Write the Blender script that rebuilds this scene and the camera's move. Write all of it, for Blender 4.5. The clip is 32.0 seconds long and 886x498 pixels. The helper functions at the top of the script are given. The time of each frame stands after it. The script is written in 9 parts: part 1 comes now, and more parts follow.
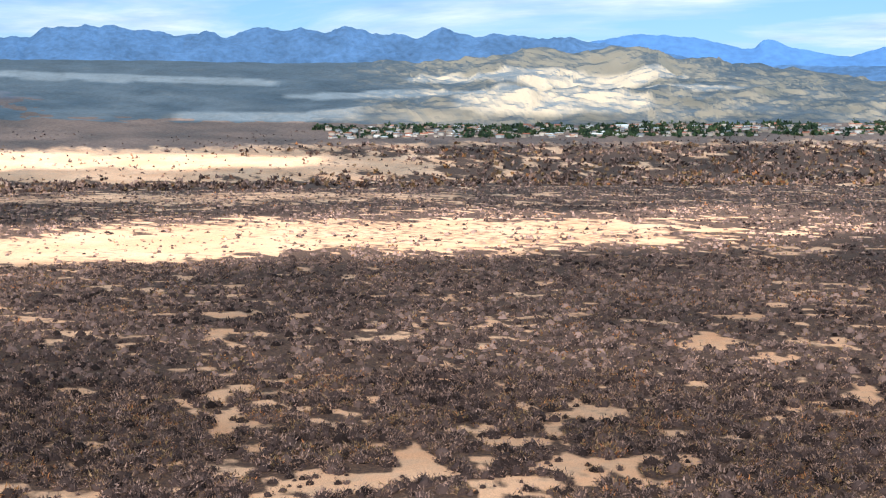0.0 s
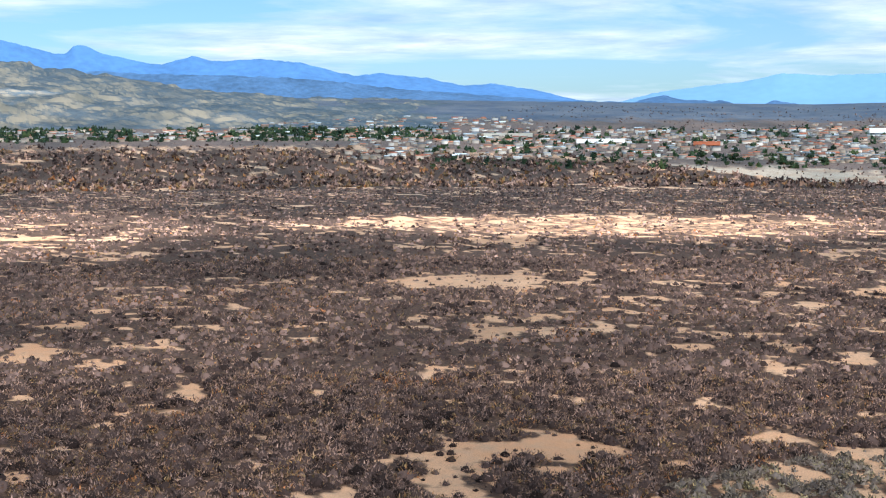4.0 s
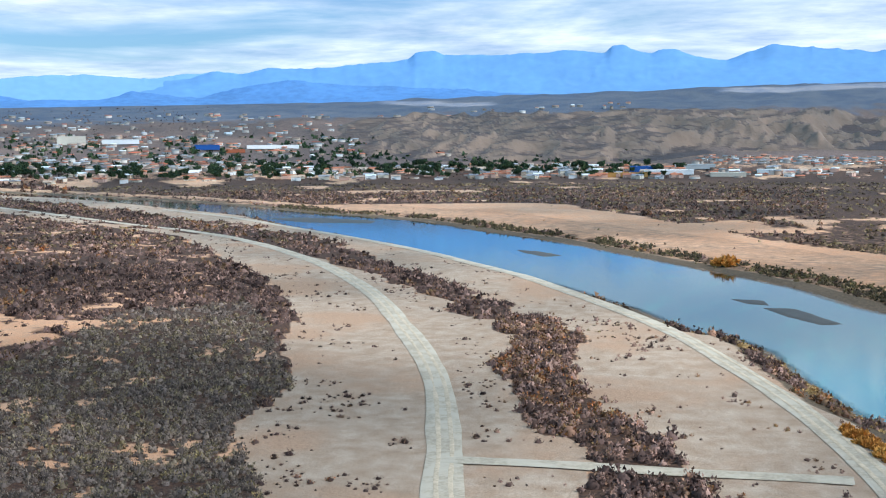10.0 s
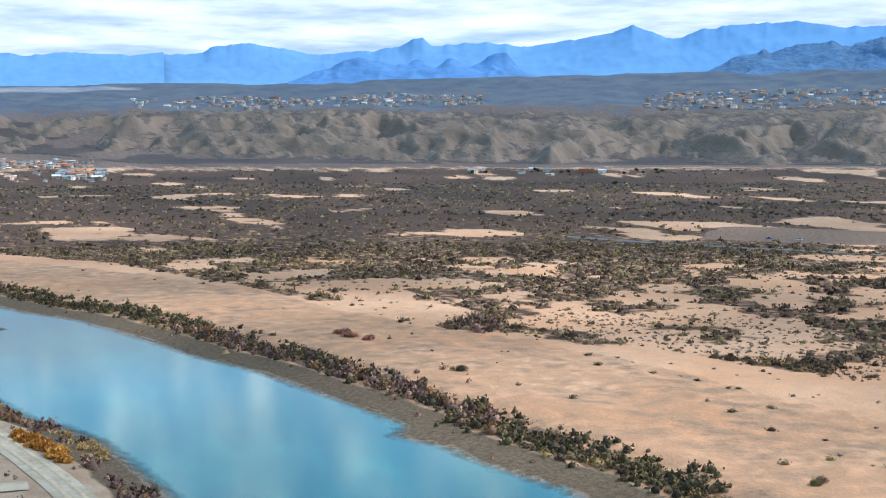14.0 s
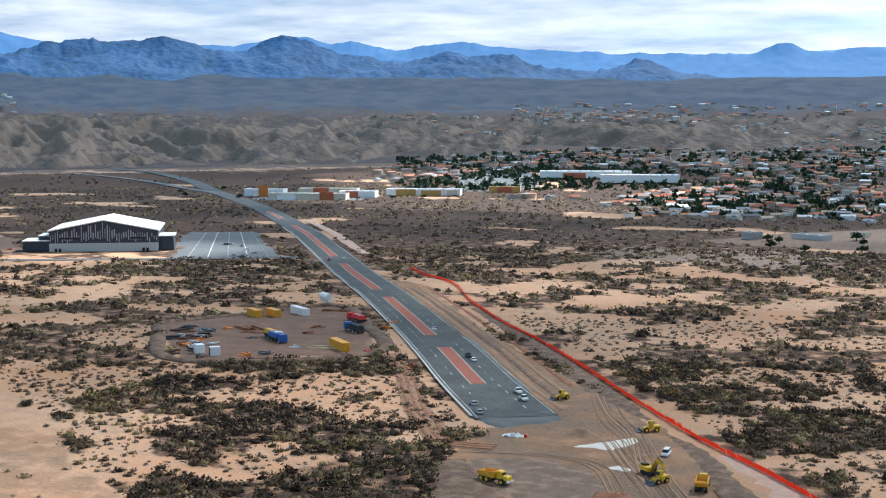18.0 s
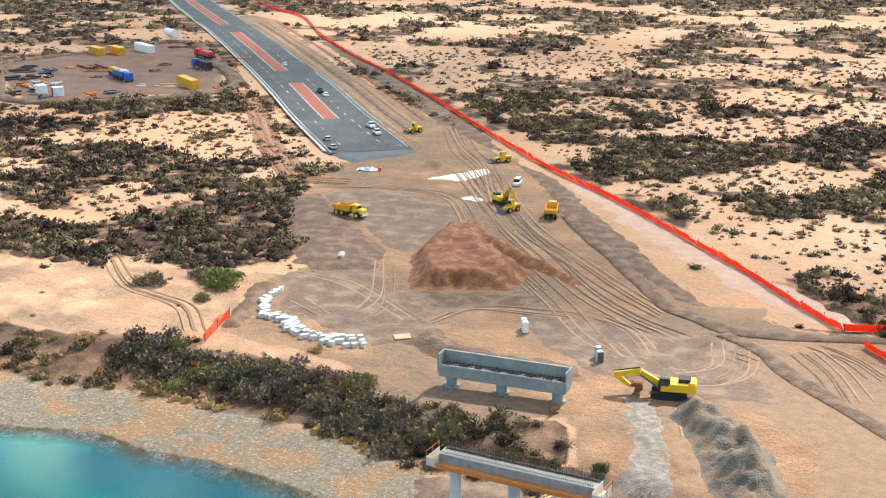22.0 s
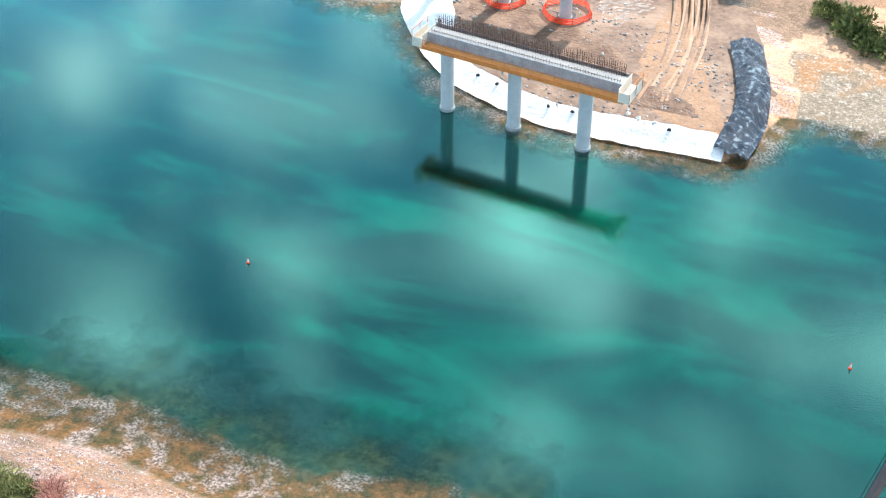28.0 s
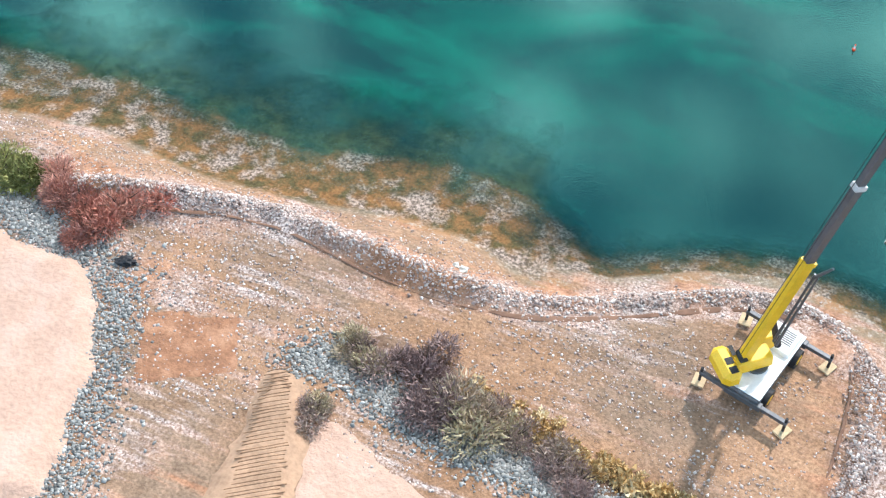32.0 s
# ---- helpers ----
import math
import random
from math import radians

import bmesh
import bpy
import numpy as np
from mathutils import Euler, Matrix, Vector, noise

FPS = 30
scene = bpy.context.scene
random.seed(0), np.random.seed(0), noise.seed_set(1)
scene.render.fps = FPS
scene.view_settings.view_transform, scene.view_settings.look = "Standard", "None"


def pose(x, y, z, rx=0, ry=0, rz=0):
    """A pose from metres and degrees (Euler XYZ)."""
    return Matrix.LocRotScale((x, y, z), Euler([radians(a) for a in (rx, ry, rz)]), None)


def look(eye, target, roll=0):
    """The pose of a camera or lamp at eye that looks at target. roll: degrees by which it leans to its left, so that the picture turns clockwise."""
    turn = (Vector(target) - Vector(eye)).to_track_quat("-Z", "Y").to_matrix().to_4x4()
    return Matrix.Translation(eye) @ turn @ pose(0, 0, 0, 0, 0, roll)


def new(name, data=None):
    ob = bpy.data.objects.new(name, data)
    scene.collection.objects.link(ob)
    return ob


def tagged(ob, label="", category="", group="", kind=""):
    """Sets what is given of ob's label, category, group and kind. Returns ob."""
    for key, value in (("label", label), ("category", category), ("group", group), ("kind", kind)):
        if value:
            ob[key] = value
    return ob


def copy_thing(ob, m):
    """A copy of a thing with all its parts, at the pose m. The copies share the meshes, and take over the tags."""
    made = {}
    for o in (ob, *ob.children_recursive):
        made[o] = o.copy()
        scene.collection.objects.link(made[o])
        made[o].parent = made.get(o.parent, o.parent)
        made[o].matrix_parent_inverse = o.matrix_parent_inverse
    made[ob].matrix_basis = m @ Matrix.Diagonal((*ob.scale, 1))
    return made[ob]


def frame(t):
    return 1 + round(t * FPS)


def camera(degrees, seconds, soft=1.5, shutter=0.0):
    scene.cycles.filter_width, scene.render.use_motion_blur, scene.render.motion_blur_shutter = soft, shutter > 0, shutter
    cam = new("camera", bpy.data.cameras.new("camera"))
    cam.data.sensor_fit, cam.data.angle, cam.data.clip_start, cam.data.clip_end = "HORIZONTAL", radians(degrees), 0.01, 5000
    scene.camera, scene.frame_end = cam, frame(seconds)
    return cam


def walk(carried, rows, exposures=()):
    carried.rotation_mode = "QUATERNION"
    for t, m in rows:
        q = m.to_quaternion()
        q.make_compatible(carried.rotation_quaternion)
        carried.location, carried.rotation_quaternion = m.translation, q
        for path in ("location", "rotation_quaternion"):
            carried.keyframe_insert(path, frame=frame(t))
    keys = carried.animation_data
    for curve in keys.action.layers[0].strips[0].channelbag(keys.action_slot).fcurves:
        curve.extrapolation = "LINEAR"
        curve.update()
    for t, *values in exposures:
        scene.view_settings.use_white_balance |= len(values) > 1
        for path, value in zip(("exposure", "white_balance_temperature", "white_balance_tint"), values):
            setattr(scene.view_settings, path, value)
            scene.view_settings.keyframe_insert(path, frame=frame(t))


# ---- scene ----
# The camera hovers over the near bank, turns to its right and then tilts down.
EYE = 88.0
cam = camera(37.3, 32.0, soft=1.15)
PATH = [
    (0, -0.003, -5.211, 0.501), (0.5, -3.362, -5.214, 0.454), (1, -6.723, -5.208, 0.415), (1.5, -10.298, -5.208, 0.358),
    (2, -13.887, -5.195, 0.311), (2.5, -17.719, -5.183, 0.407), (3, -21.193, -5.171, 0.362), (3.5, -25.118, -5.168, 0.347),
    (5.5, -40.659, -5.135, 0.287), (6, -44.392, -5.126, 0.241), (6.5, -48.304, -5.119, 0.267), (7, -51.661, -5.101, 0.242),
    (7.5, -55.541, -5.103, 0.285), (8, -59.289, -5.077, 0.293), (8.5, -63.541, -5.062, 0.382), (9, -67.517, -5.043, 0.436),
    (9.5, -71.724, -5.051, 0.378), (10, -75.725, -5.054, 0.423), (10.5, -79.943, -5.072, 0.389), (11, -83.772, -5.074, 0.388),
    (11.5, -88.101, -5.08, 0.346), (12, -92.643, -5.091, 0.279), (12.5, -97.209, -5.093, 0.243), (13, -101.832, -5.08, 0.169),
    (13.5, -106.494, -5.062, 0.152), (14, -111.271, -5.056, 0.103), (14.5, -115.888, -5.021, 0.057), (16.5, -134.857, -4.961, 0.072),
    (17, -139.582, -4.927, 0.053), (17.5, -144.324, -4.903, -0.002), (18, -148.986, -4.839, -0.04), (18.5, -153.422, -4.781, -0.079),
    (19, -155.486, -4.728, -0.077), (19.5, -155.462, -5.268, -0.063), (20, -155.46, -6.986, -0.065), (20.5, -155.453, -9.389, -0.072),
    (21, -155.435, -11.764, -0.026), (21.5, -155.424, -14.171, 0.026), (22, -155.479, -16.398, 0.051), (22.5, -155.975, -18.361, 0.017),
    (23, -155.969, -20.297, -0.007), (23.5, -155.95, -22.141, 0.02), (24, -155.927, -24.107, 0.027), (24.5, -155.903, -26.121, 0.069),
    (25, -155.888, -28.144, 0.109), (25.5, -155.876, -30.142, 0.127), (26, -155.864, -32.121, 0.11), (26.5, -155.853, -34.021, 0.265),
    (28.5, -155.939, -40.566, 0.064), (29, -155.961, -42.354, 0.05), (29.5, -155.919, -44.001, 0.065), (30, -155.895, -45.725, -0.033),
    (30.5, -155.886, -47.491, -0.007), (31, -155.875, -49.273, 0.052), (31.5, -155.84, -51.012, 0.088), (32, -155.809, -52.752, 0.141),
]
walk(cam, [(t, pose(0, 0, EYE, 90 + p, 0, y) @ pose(0, 0, 0, 0, 0, -r)) for t, y, p, r in PATH],
     exposures=[(0, 0.05, 6150, 9), (3, 0.08, 6050, 7), (8, 0.03, 5870, 7), (12, -0.04, 5730, 6), (14, 0.06, 5780, 6), (17, -0.04, 5870, 7), (19, -0.42, 5850, 7), (20, 0.1, 6150, 7), (20.8, 0.45, 6400, 7),
                (22, 0.58, 6550, 9), (23, 0.68, 6550, 10), (25, 0.92, 6100, 10), (29, 1.25, 6170, 11), (32, 1.08, 6170, 10)])

# ---- light: a broken overcast sky and a high soft sun ----
world = bpy.data.worlds.new("sky")
scene.world = world
world.use_nodes = True
wn, wl = world.node_tree.nodes, world.node_tree.links
wn.clear()
SUN_EL, SUN_AZ = radians(42), radians(190)   # azimuth clockwise from +y


def wnode(kind, **vals):
    n = wn.new(kind)
    for k, v in vals.items():
        n.inputs[k].default_value = v
    return n


sky = wn.new("ShaderNodeTexSky")
sky.sky_type = 'NISHITA'
sky.sun_disc = False
sky.sun_elevation, sky.sun_rotation = SUN_EL, SUN_AZ
sky.air_density, sky.dust_density, sky.ozone_density = 1.0, 0.6, 2.5
coord = wn.new("ShaderNodeTexCoord")
sep = wn.new("ShaderNodeSeparateXYZ")
wl.new(coord.outputs["Generated"], sep.inputs[0])
# clouds lie on a flat deck: the view direction is projected on it
zz = wn.new("ShaderNodeMath"); zz.operation = 'MAXIMUM'; zz.inputs[1].default_value = 0.0
wl.new(sep.outputs["Z"], zz.inputs[0])
zo = wn.new("ShaderNodeMath"); zo.operation = 'ADD'; zo.inputs[1].default_value = 0.055
wl.new(zz.outputs[0], zo.inputs[0])
dx = wn.new("ShaderNodeMath"); dx.operation = 'DIVIDE'
dy = wn.new("ShaderNodeMath"); dy.operation = 'DIVIDE'
wl.new(sep.outputs["X"], dx.inputs[0]); wl.new(zo.outputs[0], dx.inputs[1])
wl.new(sep.outputs["Y"], dy.inputs[0]); wl.new(zo.outputs[0], dy.inputs[1])
deck = wn.new("ShaderNodeCombineXYZ")
wl.new(dx.outputs[0], deck.inputs[0]); wl.new(dy.outputs[0], deck.inputs[1])
cl = wnode("ShaderNodeTexNoise", Scale=0.42, Detail=8.0, Roughness=0.58, Distortion=0.5)
wl.new(deck.outputs[0], cl.inputs["Vector"])
ramp = wn.new("ShaderNodeValToRGB")
ramp.color_ramp.elements[0].position, ramp.color_ramp.elements[0].color = 0.33, (0, 0, 0, 1)
ramp.color_ramp.elements[1].position, ramp.color_ramp.elements[1].color = 0.57, (1, 1, 1, 1)
lean = wn.new("ShaderNodeMath"); lean.operation = 'MULTIPLY_ADD'; lean.inputs[1].default_value = -0.11   # more cloud towards the sun
wl.new(sep.outputs["Y"], lean.inputs[0]); wl.new(cl.outputs["Fac"], lean.inputs[2])
wl.new(lean.outputs[0], ramp.inputs["Fac"])
cl2 = wnode("ShaderNodeTexNoise", Scale=1.3, Detail=7.0, Roughness=0.6)
wl.new(deck.outputs[0], cl2.inputs["Vector"])
ccol = wn.new("ShaderNodeValToRGB")
ccol.color_ramp.elements[0].position, ccol.color_ramp.elements[0].color = 0.3, (4.3, 5.6, 7.6, 1)
ccol.color_ramp.elements[1].position, ccol.color_ramp.elements[1].color = 0.68, (10.5, 10.8, 11.0, 1)
wl.new(cl2.outputs["Fac"], ccol.inputs["Fac"])
blue = wn.new("ShaderNodeMix"); blue.data_type = 'RGBA'; blue.blend_type = 'MULTIPLY'; blue.inputs[0].default_value = 1.0
wl.new(sky.outputs[0], blue.inputs[6]); blue.inputs[7].default_value = (0.70, 0.92, 1.20, 1)
mixs = wn.new("ShaderNodeMix"); mixs.data_type = 'RGBA'
wl.new(ramp.outputs["Color"], mixs.inputs[0])
wl.new(blue.outputs[2], mixs.inputs[6]); wl.new(ccol.outputs["Color"], mixs.inputs[7])
# thin cloud glows round the sun
sd = wn.new("ShaderNodeVectorMath"); sd.operation = 'DOT_PRODUCT'
wl.new(coord.outputs["Generated"], sd.inputs[0])
sd.inputs[1].default_value = (math.sin(SUN_AZ) * math.cos(SUN_EL), math.cos(SUN_AZ) * math.cos(SUN_EL), math.sin(SUN_EL))
sp0 = wn.new("ShaderNodeMath"); sp0.operation = 'MAXIMUM'; sp0.inputs[1].default_value = 0.0
wl.new(sd.outputs["Value"], sp0.inputs[0])
sp1 = wn.new("ShaderNodeMath"); sp1.operation = 'POWER'; sp1.inputs[1].default_value = 6.0
wl.new(sp0.outputs[0], sp1.inputs[0])
glow = wn.new("ShaderNodeMix"); glow.data_type = 'RGBA'; glow.blend_type = 'ADD'; glow.clamp_factor = False
wl.new(sp1.outputs[0], glow.inputs[0]); wl.new(mixs.outputs[2], glow.inputs[6]); glow.inputs[7].default_value = (15, 15, 14.5, 1)
# sky above the view is dimmed to deepen shade on the ground
hi = wn.new("ShaderNodeMapRange")
for k_, v_ in zip(("From Min", "From Max", "To Min", "To Max"), (0.14, 0.34, 1.0, 0.26)):
    hi.inputs[k_].default_value = v_
wl.new(sep.outputs["Z"], hi.inputs["Value"])
overhead_dim = wn.new("ShaderNodeMix"); overhead_dim.data_type = 'RGBA'; overhead_dim.blend_type = 'MULTIPLY'; overhead_dim.inputs[0].default_value = 1.0
wl.new(glow.outputs[2], overhead_dim.inputs[6]); wl.new(hi.outputs[0], overhead_dim.inputs[7])
bg = wnode("ShaderNodeBackground", Strength=0.11)
wl.new(overhead_dim.outputs[2], bg.inputs["Color"])
wout = wn.new("ShaderNodeOutputWorld")
wl.new(bg.outputs[0], wout.inputs[0])

sun = new("sun", bpy.data.lights.new("sun", 'SUN'))
sun.data.energy, sun.data.angle, sun.data.color = 12.0, radians(2.2), (1.0, 0.94, 0.86)
sun.matrix_world = look((math.sin(SUN_AZ) * 50, math.cos(SUN_AZ) * 50, 50 * math.tan(SUN_EL)), (0, 0, 0))


# ---- materials ----
def material(name, base, rough=0.85, metal=0.0, vary=0.25, scale=1.0, fine=8.0, bump=0.3, spec=0.3, tint=None, tint_at=0.55, dist=0.1):
    """A surface with a coarse stain, a fine grain and relief; scale is in features per metre."""
    m = bpy.data.materials.new(name)
    m.use_nodes = True
    nt = m.node_tree
    b = nt.nodes["Principled BSDF"]
    b.inputs["Roughness"].default_value, b.inputs["Metallic"].default_value = rough, metal
    b.inputs["Specular IOR Level"].default_value = spec
    geo = nt.nodes.new("ShaderNodeNewGeometry")
    n1 = nt.nodes.new("ShaderNodeTexNoise"); n1.inputs["Scale"].default_value = scale; n1.inputs["Detail"].default_value = 5
    n2 = nt.nodes.new("ShaderNodeTexNoise"); n2.inputs["Scale"].default_value = scale * fine; n2.inputs["Detail"].default_value = 4
    for n in (n1, n2):
        nt.links.new(geo.outputs["Position"], n.inputs["Vector"])
    add = nt.nodes.new("ShaderNodeMath"); add.operation = 'ADD'
    nt.links.new(n1.outputs["Fac"], add.inputs[0]); nt.links.new(n2.outputs["Fac"], add.inputs[1])
    r = nt.nodes.new("ShaderNodeMapRange")
    r.inputs["From Min"].default_value, r.inputs["From Max"].default_value = 0.65, 1.35
    r.inputs["To Min"].default_value, r.inputs["To Max"].default_value = 1 - vary, 1 + vary
    nt.links.new(add.outputs[0], r.inputs["Value"])
    mul = nt.nodes.new("ShaderNodeMix"); mul.data_type = 'RGBA'; mul.blend_type = 'MULTIPLY'; mul.inputs[0].default_value = 1
    mul.inputs[6].default_value = (*base, 1)
    nt.links.new(r.outputs[0], mul.inputs[7])
    out = mul.outputs[2]
    if tint:
        f = nt.nodes.new("ShaderNodeMapRange")
        f.inputs["From Min"].default_value, f.inputs["From Max"].default_value = tint_at - 0.06, tint_at + 0.08
        nt.links.new(n1.outputs["Fac"], f.inputs["Value"])
        mx = nt.nodes.new("ShaderNodeMix"); mx.data_type = 'RGBA'
        nt.links.new(f.outputs[0], mx.inputs[0]); nt.links.new(out, mx.inputs[6]); mx.inputs[7].default_value = (*tint, 1)
        out = mx.outputs[2]
    nt.links.new(out, b.inputs["Base Color"])
    if bump:
        bp = nt.nodes.new("ShaderNodeBump"); bp.inputs["Strength"].default_value = bump; bp.inputs["Distance"].default_value = dist
        nt.links.new(n2.outputs["Fac"], bp.inputs["Height"]); nt.links.new(bp.outputs[0], b.inputs["Normal"])
    return m


def plant_material(name, stops, spread=(0.72, 1.24)):
    """Foliage coloured plant by plant through the tint attribute, with a darker or lighter leaf here and there."""
    m = bpy.data.materials.new(name)
    m.use_nodes = True
    nt = m.node_tree
    b = nt.nodes["Principled BSDF"]
    b.inputs["Roughness"].default_value, b.inputs["Specular IOR Level"].default_value = 0.9, 0.1
    at = nt.nodes.new("ShaderNodeAttribute"); at.attribute_name = "tint"
    rp = nt.nodes.new("ShaderNodeValToRGB")
    el = rp.color_ramp.elements
    while len(el) < len(stops):
        el.new(0.5)
    for e, (p, c) in zip(el, stops):
        e.position, e.color = p, (*c, 1)
    nt.links.new(at.outputs["Fac"], rp.inputs["Fac"])
    geo = nt.nodes.new("ShaderNodeNewGeometry")
    mr = nt.nodes.new("ShaderNodeMapRange"); mr.inputs["To Min"].default_value, mr.inputs["To Max"].default_value = spread
    nt.links.new(geo.outputs["Random Per Island"], mr.inputs["Value"])
    mul = nt.nodes.new("ShaderNodeMix"); mul.data_type = 'RGBA'; mul.blend_type = 'MULTIPLY'; mul.inputs[0].default_value = 1
    nt.links.new(rp.outputs["Color"], mul.inputs[6]); nt.links.new(mr.outputs[0], mul.inputs[7])
    nt.links.new(mul.outputs[2], b.inputs["Base Color"])
    return m


def mixin(nt, fac, a, b):
    n = nt.nodes.new("ShaderNodeMix"); n.data_type = 'RGBA'
    for sock, v in ((n.inputs[0], fac), (n.inputs[6], a), (n.inputs[7], b)):
        if isinstance(v, (tuple, float)):
            sock.default_value = (*v, 1) if isinstance(v, tuple) else v
        else:
            nt.links.new(v, sock)
    return n.outputs[2]


def ground_material():
    """Desert soil: sand, darkened brush litter, graded earth, gravel, wet shore and a haze-tinted far plain, by the
    sheet's zone attributes, broken up by noise.
    """
    m = bpy.data.materials.new("desert_ground")
    m.use_nodes = True
    nt = m.node_tree
    b = nt.nodes["Principled BSDF"]
    b.inputs["Roughness"].default_value, b.inputs["Specular IOR Level"].default_value = 0.95, 0.1
    geo = nt.nodes.new("ShaderNodeNewGeometry")

    def noise_at(scale, detail=6, rough=0.6):
        n = nt.nodes.new("ShaderNodeTexNoise")
        n.inputs["Scale"].default_value, n.inputs["Detail"].default_value, n.inputs["Roughness"].default_value = scale, detail, rough
        nt.links.new(geo.outputs["Position"], n.inputs["Vector"])
        return n.outputs["Fac"]

    def rng(v, lo, hi, a=0.0, c=1.0):
        n = nt.nodes.new("ShaderNodeMapRange")
        for k, q in zip(("From Min", "From Max", "To Min", "To Max"), (lo, hi, a, c)):
            n.inputs[k].default_value = q
        nt.links.new(v, n.inputs["Value"])
        return n.outputs[0]

    def zone(name, v, soft=0.5):
        a = nt.nodes.new("ShaderNodeAttribute"); a.attribute_name = name
        s = nt.nodes.new("ShaderNodeMath"); s.operation = 'ADD'
        nt.links.new(a.outputs["Fac"], s.inputs[0]); nt.links.new(rng(v, 0.25, 0.75, -soft, soft), s.inputs[1])
        return rng(s.outputs[0], 0.35, 0.65)

    big, mid, fine, grit = noise_at(0.012), noise_at(0.11), noise_at(0.7), noise_at(3.5, 3)
    sand = mixin(nt, rng(big, 0.35, 0.65), (0.53, 0.29, 0.165), (0.61, 0.385, 0.25))
    sand = mixin(nt, rng(mid, 0.45, 0.75), sand, (0.42, 0.29, 0.20))
    # litter tone is darkened to stand for shade between the bushes
    litter = mixin(nt, rng(fine, 0.38, 0.62), (0.115, 0.068, 0.047), (0.046, 0.032, 0.028))
    c = mixin(nt, zone("litter", mid, 0.35), sand, litter)
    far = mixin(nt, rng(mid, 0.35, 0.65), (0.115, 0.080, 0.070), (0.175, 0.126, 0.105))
    pale = mixin(nt, rng(mid, 0.35, 0.65), (0.34, 0.25, 0.18), (0.46, 0.37, 0.29))
    pale = mixin(nt, rng(big, 0.5, 0.62), pale, mixin(nt, rng(fine, 0.4, 0.65), (0.44, 0.30, 0.205), (0.36, 0.24, 0.165)))
    c = mixin(nt, zone("pale", mid, 0.15), c, pale)
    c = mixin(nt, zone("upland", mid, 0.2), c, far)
    # the far plain has the blue-grey of air haze put into its colour
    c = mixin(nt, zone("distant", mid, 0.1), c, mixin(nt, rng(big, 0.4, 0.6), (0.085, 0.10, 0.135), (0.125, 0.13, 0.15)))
    graded = mixin(nt, rng(mid, 0.35, 0.65), (0.275, 0.158, 0.094), (0.435, 0.262, 0.16))
    graded = mixin(nt, rng(noise_at(0.035), 0.46, 0.56), graded, mixin(nt, rng(fine, 0.35, 0.65), (0.215, 0.145, 0.10), (0.31, 0.215, 0.15)))
    graded = mixin(nt, rng(fine, 0.5, 0.8), graded, (0.29, 0.185, 0.13))
    c = mixin(nt, zone("graded", mid, 0.25), c, graded)
    shore = mixin(nt, rng(fine, 0.35, 0.65), (0.29, 0.235, 0.175), (0.205, 0.165, 0.12))
    shore = mixin(nt, rng(mid, 0.50, 0.60), shore, mixin(nt, rng(grit, 0.4, 0.6), (0.40, 0.23, 0.12), (0.30, 0.17, 0.09)))
    shore = mixin(nt, rng(noise_at(1.6, 5, 0.75), 0.52, 0.66), shore, (0.46, 0.41, 0.35))
    c = mixin(nt, zone("shore", mid, 0.2), c, shore)
    c = mixin(nt, zone("mud", mid, 0.15), c, mixin(nt, rng(fine, 0.35, 0.65), (0.17, 0.128, 0.088), (0.085, 0.066, 0.047)))
    mp = nt.nodes.new("ShaderNodeMapping"); mp.inputs["Scale"].default_value = (0.10, 0.75, 0.5); mp.inputs["Rotation"].default_value = (0, 0, radians(8))
    nt.links.new(geo.outputs["Position"], mp.inputs["Vector"])
    sn = nt.nodes.new("ShaderNodeTexNoise"); sn.inputs["Scale"].default_value, sn.inputs["Detail"].default_value, sn.inputs["Roughness"].default_value = 1.0, 7, 0.62
    nt.links.new(mp.outputs[0], sn.inputs["Vector"])
    streak = sn.outputs["Fac"]
    gravel = mixin(nt, rng(noise_at(5.0, 4, 0.75), 0.40, 0.60), (0.15, 0.10, 0.085), (0.70, 0.60, 0.56))
    gravel = mixin(nt, rng(mid, 0.36, 0.6), gravel, mixin(nt, rng(fine, 0.35, 0.65), (0.27, 0.135, 0.08), (0.50, 0.275, 0.17)))
    c = mixin(nt, zone("gravel", streak, 0.55), c, gravel)
    bed = mixin(nt, rng(fine, 0.4, 0.6), (0.23, 0.12, 0.05), (0.09, 0.075, 0.035))
    bed = mixin(nt, rng(noise_at(0.33, 5), 0.47, 0.60), bed, mixin(nt, rng(grit, 0.4, 0.6), (0.16, 0.125, 0.10), (0.40, 0.31, 0.26)))
    bed = mixin(nt, zone("weed", mid, 0.6), bed, mixin(nt, rng(fine, 0.4, 0.6), (0.035, 0.055, 0.028), (0.08, 0.10, 0.045)))
    c = mixin(nt, zone("bed", mid, 0.1), c, bed)
    k = mixin(nt, rng(grit, 0.3, 0.7), (0.66, 0.65, 0.64), (1.28, 1.28, 1.28))
    n = nt.nodes.new("ShaderNodeMix"); n.data_type = 'RGBA'; n.blend_type = 'MULTIPLY'; n.inputs[0].default_value = 1
    nt.links.new(c, n.inputs[6]); nt.links.new(k, n.inputs[7])
    nt.links.new(n.outputs[2], b.inputs["Base Color"])
    bp = nt.nodes.new("ShaderNodeBump"); bp.inputs["Strength"].default_value = 0.8; bp.inputs["Distance"].default_value = 0.5
    nt.links.new(fine, bp.inputs["Height"]); nt.links.new(bp.outputs[0], b.inputs["Normal"])
    return m


